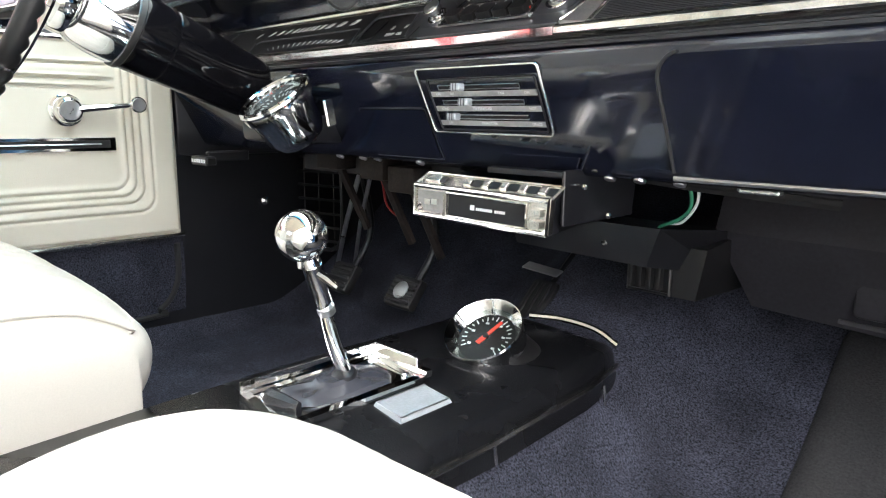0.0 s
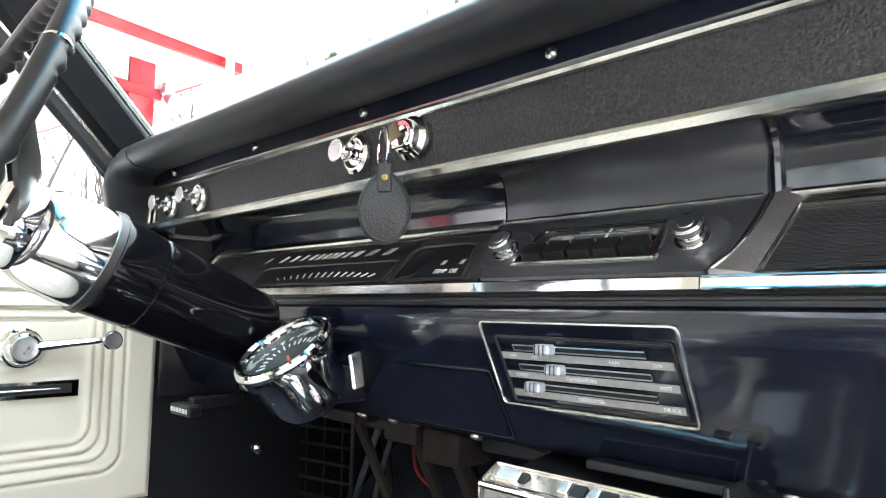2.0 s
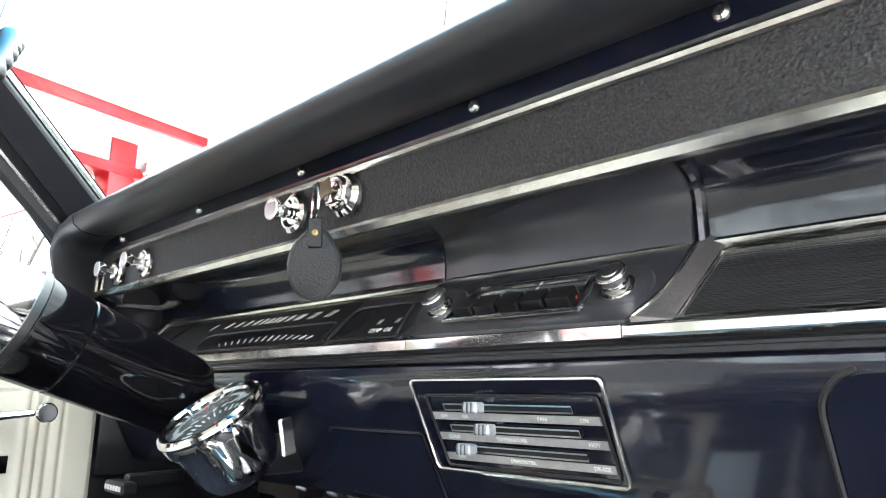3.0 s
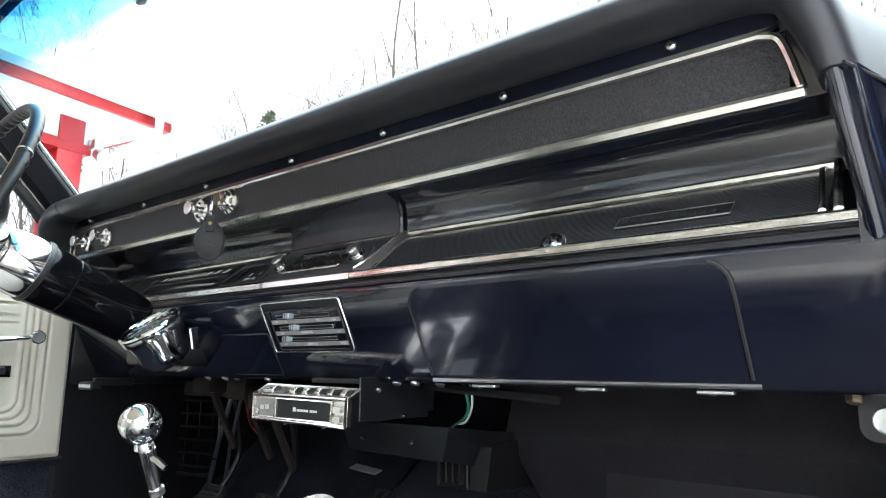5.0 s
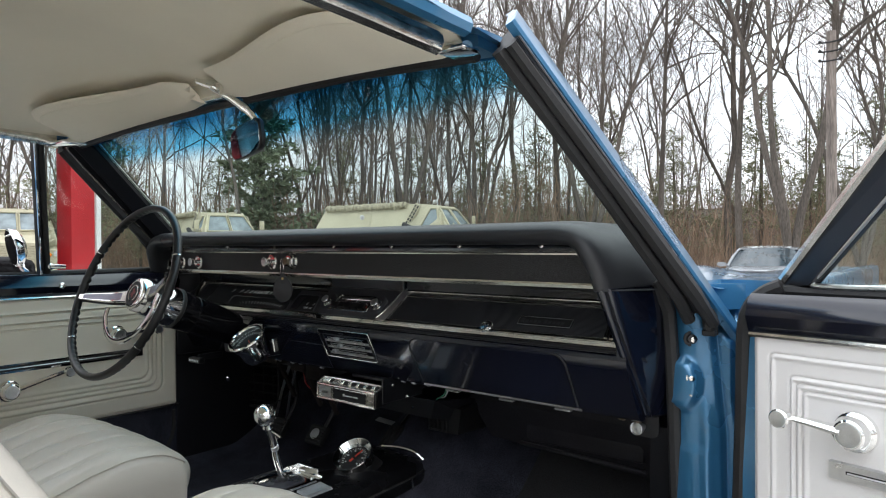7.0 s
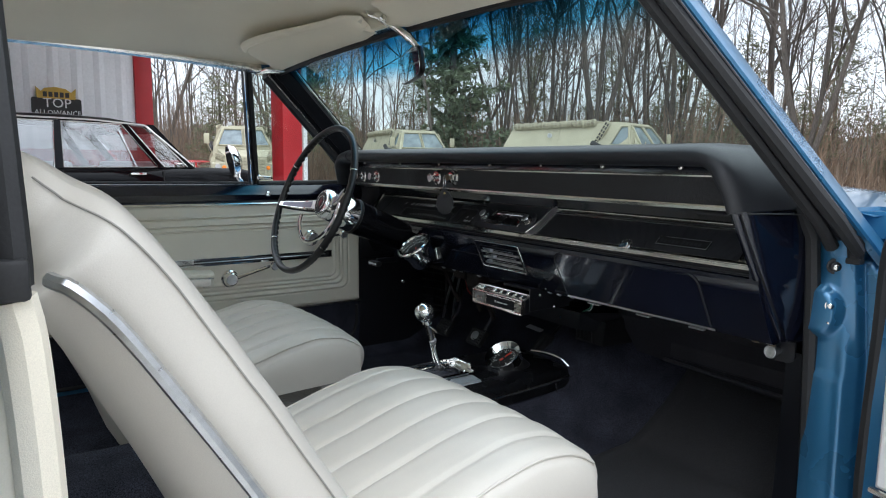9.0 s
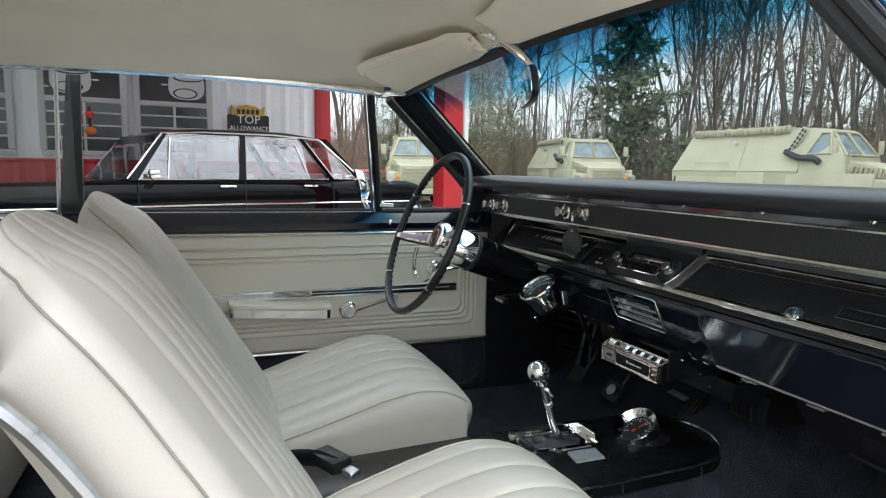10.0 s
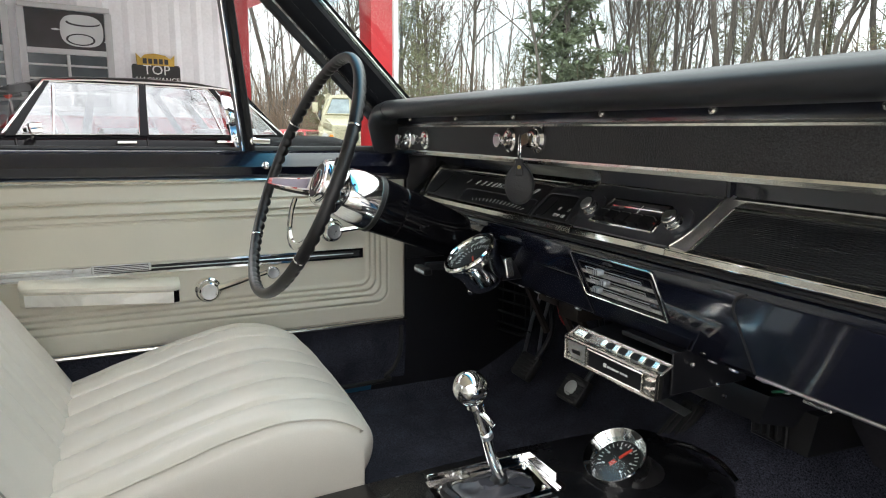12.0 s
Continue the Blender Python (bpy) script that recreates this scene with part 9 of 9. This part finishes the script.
tagged(part("undergrowth", (bv, bf), "brush", None, "", 0), "tangled reddish-brown bare undergrowth at the wood's edge", "undergrowth", "", "stuff")
# far woods: many plain stems with forked tops
fv, ff = [], []
for _ in range(1250):
    az, dist = rng.uniform(0, 360), rng.uniform(48, 95)
    if -100 < ((az + 180) % 360 - 180) < 80 or dist > 60:
        x, y = dist * math.sin(radians(az)), dist * math.cos(radians(az))
        h, r = rng.uniform(7, 17), rng.uniform(0.05, 0.16)
        lx, ly = rng.gauss(0, 0.06) * h, rng.gauss(0, 0.06) * h
        stems = [((x, y, -0.8), (x + lx, y + ly, h), r)]
        for _k in range(6):
            q = rng.uniform(0.25, 0.9)
            p = Vector((x + lx * q, y + ly * q, -0.8 + (h + 0.8) * q))
            stems.append((p, p + Vector((rng.gauss(0, 0.16), rng.gauss(0, 0.16), rng.uniform(0.1, 0.3))) * h, r * 0.4))
        for a, b, rr in stems:
            k = len(fv)
            a, b = Vector(a), Vector(b)
            for p, q in ((a, 1), (b, 0.2)):
                for t in range(3):
                    fv.append((p.x + rr * q * math.cos(2.1 * t), p.y + rr * q * math.sin(2.1 * t), p.z))
            for t in range(3):
                ff.append((k + t, k + (t + 1) % 3, k + 3 + (t + 1) % 3, k + 3 + t))
for _ in range(7000):
    az, dist = rng.uniform(-105, 80), rng.uniform(47, 80)
    x, y = dist * math.sin(radians(az)), dist * math.cos(radians(az))
    h = rng.uniform(1.5, 6.5)
    stems = [(Vector((x, y, -0.6)), Vector((x + rng.gauss(0, 0.12) * h, y + rng.gauss(0, 0.12) * h, h)), 0.035)]
    for _k in range(3):
        p = stems[0][0].lerp(stems[0][1], rng.uniform(0.2, 0.8))
        stems.append((p, p + Vector((rng.gauss(0, 0.25), rng.gauss(0, 0.25), rng.uniform(0.05, 0.35))) * h, 0.020))
    for a, b, rr in stems:
        k = len(fv)
        for p, q in ((a, 1), (b, 0.3)):
            for t in range(3):
                fv.append((p.x + rr * q * math.cos(2.1 * t), p.y + rr * q * math.sin(2.1 * t), p.z))
        for t in range(3):
            ff.append((k + t, k + (t + 1) % 3, k + 3 + (t + 1) % 3, k + 3 + t))
tagged(part("far_woods", (fv, ff), "twig", None, "", 0), "grey bare woods in the distance", "woods", "", "stuff")
# distant edge of the woods
edge = []
for k in range(281):
    a = radians(-120 + 220 * k / 280)
    h = 6.0 + 2.2 * noise.noise(Vector((k * 0.11, 2.0, 0))) + 1.2 * noise.noise(Vector((k * 0.7, 5.0, 0))) + 0.7 * noise.noise(Vector((k * 2.3, 9.0, 0)))
    edge.append([(112 * math.sin(a), 112 * math.cos(a), -1.0), (112 * math.sin(a), 112 * math.cos(a), h * 0.55), (113 * math.sin(a), 113 * math.cos(a), h)])
structure("backdrop", rings(edge, False, False), "far_wood", "hazy grey-brown edge of distant woods", "backdrop")
# wooden utility pole
pole = thing("utility_pole", (0, 0, 0), "weathered wooden utility pole among the trees", "pole")
x, y = 1.0 + 19 * math.sin(radians(-8.4)), -1.2 + 19 * math.cos(radians(-8.4))
part("shaft", tube([(x, y, -0.6), (x, y, 6.2)], [0.13, 0.11], 10), "pole_wood", pole, "grey wooden shaft")
for z in (5.45, 5.68, 5.91):
    for s in (-1, 1):
        part("insulator", join(tube([(x, y - 0.1, z), (x + s * 0.22, y - 0.14, z)], 0.022, 6), ball((x + s * 0.23, y - 0.15, z + 0.02), 0.045, 8)), "rubber", pole)

# chassis and road wheels of the blue car
chassis = thing("car_chassis", (0, -0.5, 0), "black chassis with four road wheels under the blue car", "chassis")
part("frame_rail", box(-0.45, -0.35, -3.2, 1.6, 0.17, 0.25, 0.01), "satin", chassis)
part("frame_rail", box(0.35, 0.45, -3.2, 1.6, 0.17, 0.25, 0.01), "satin", chassis)
for x, y in ((-0.80, 1.05), (0.80, 1.05), (-0.80, -1.98), (0.80, -1.98)):
    wheel_part(chassis, x, y, 0.325, 0.2, 1 if x > 0 else -1)
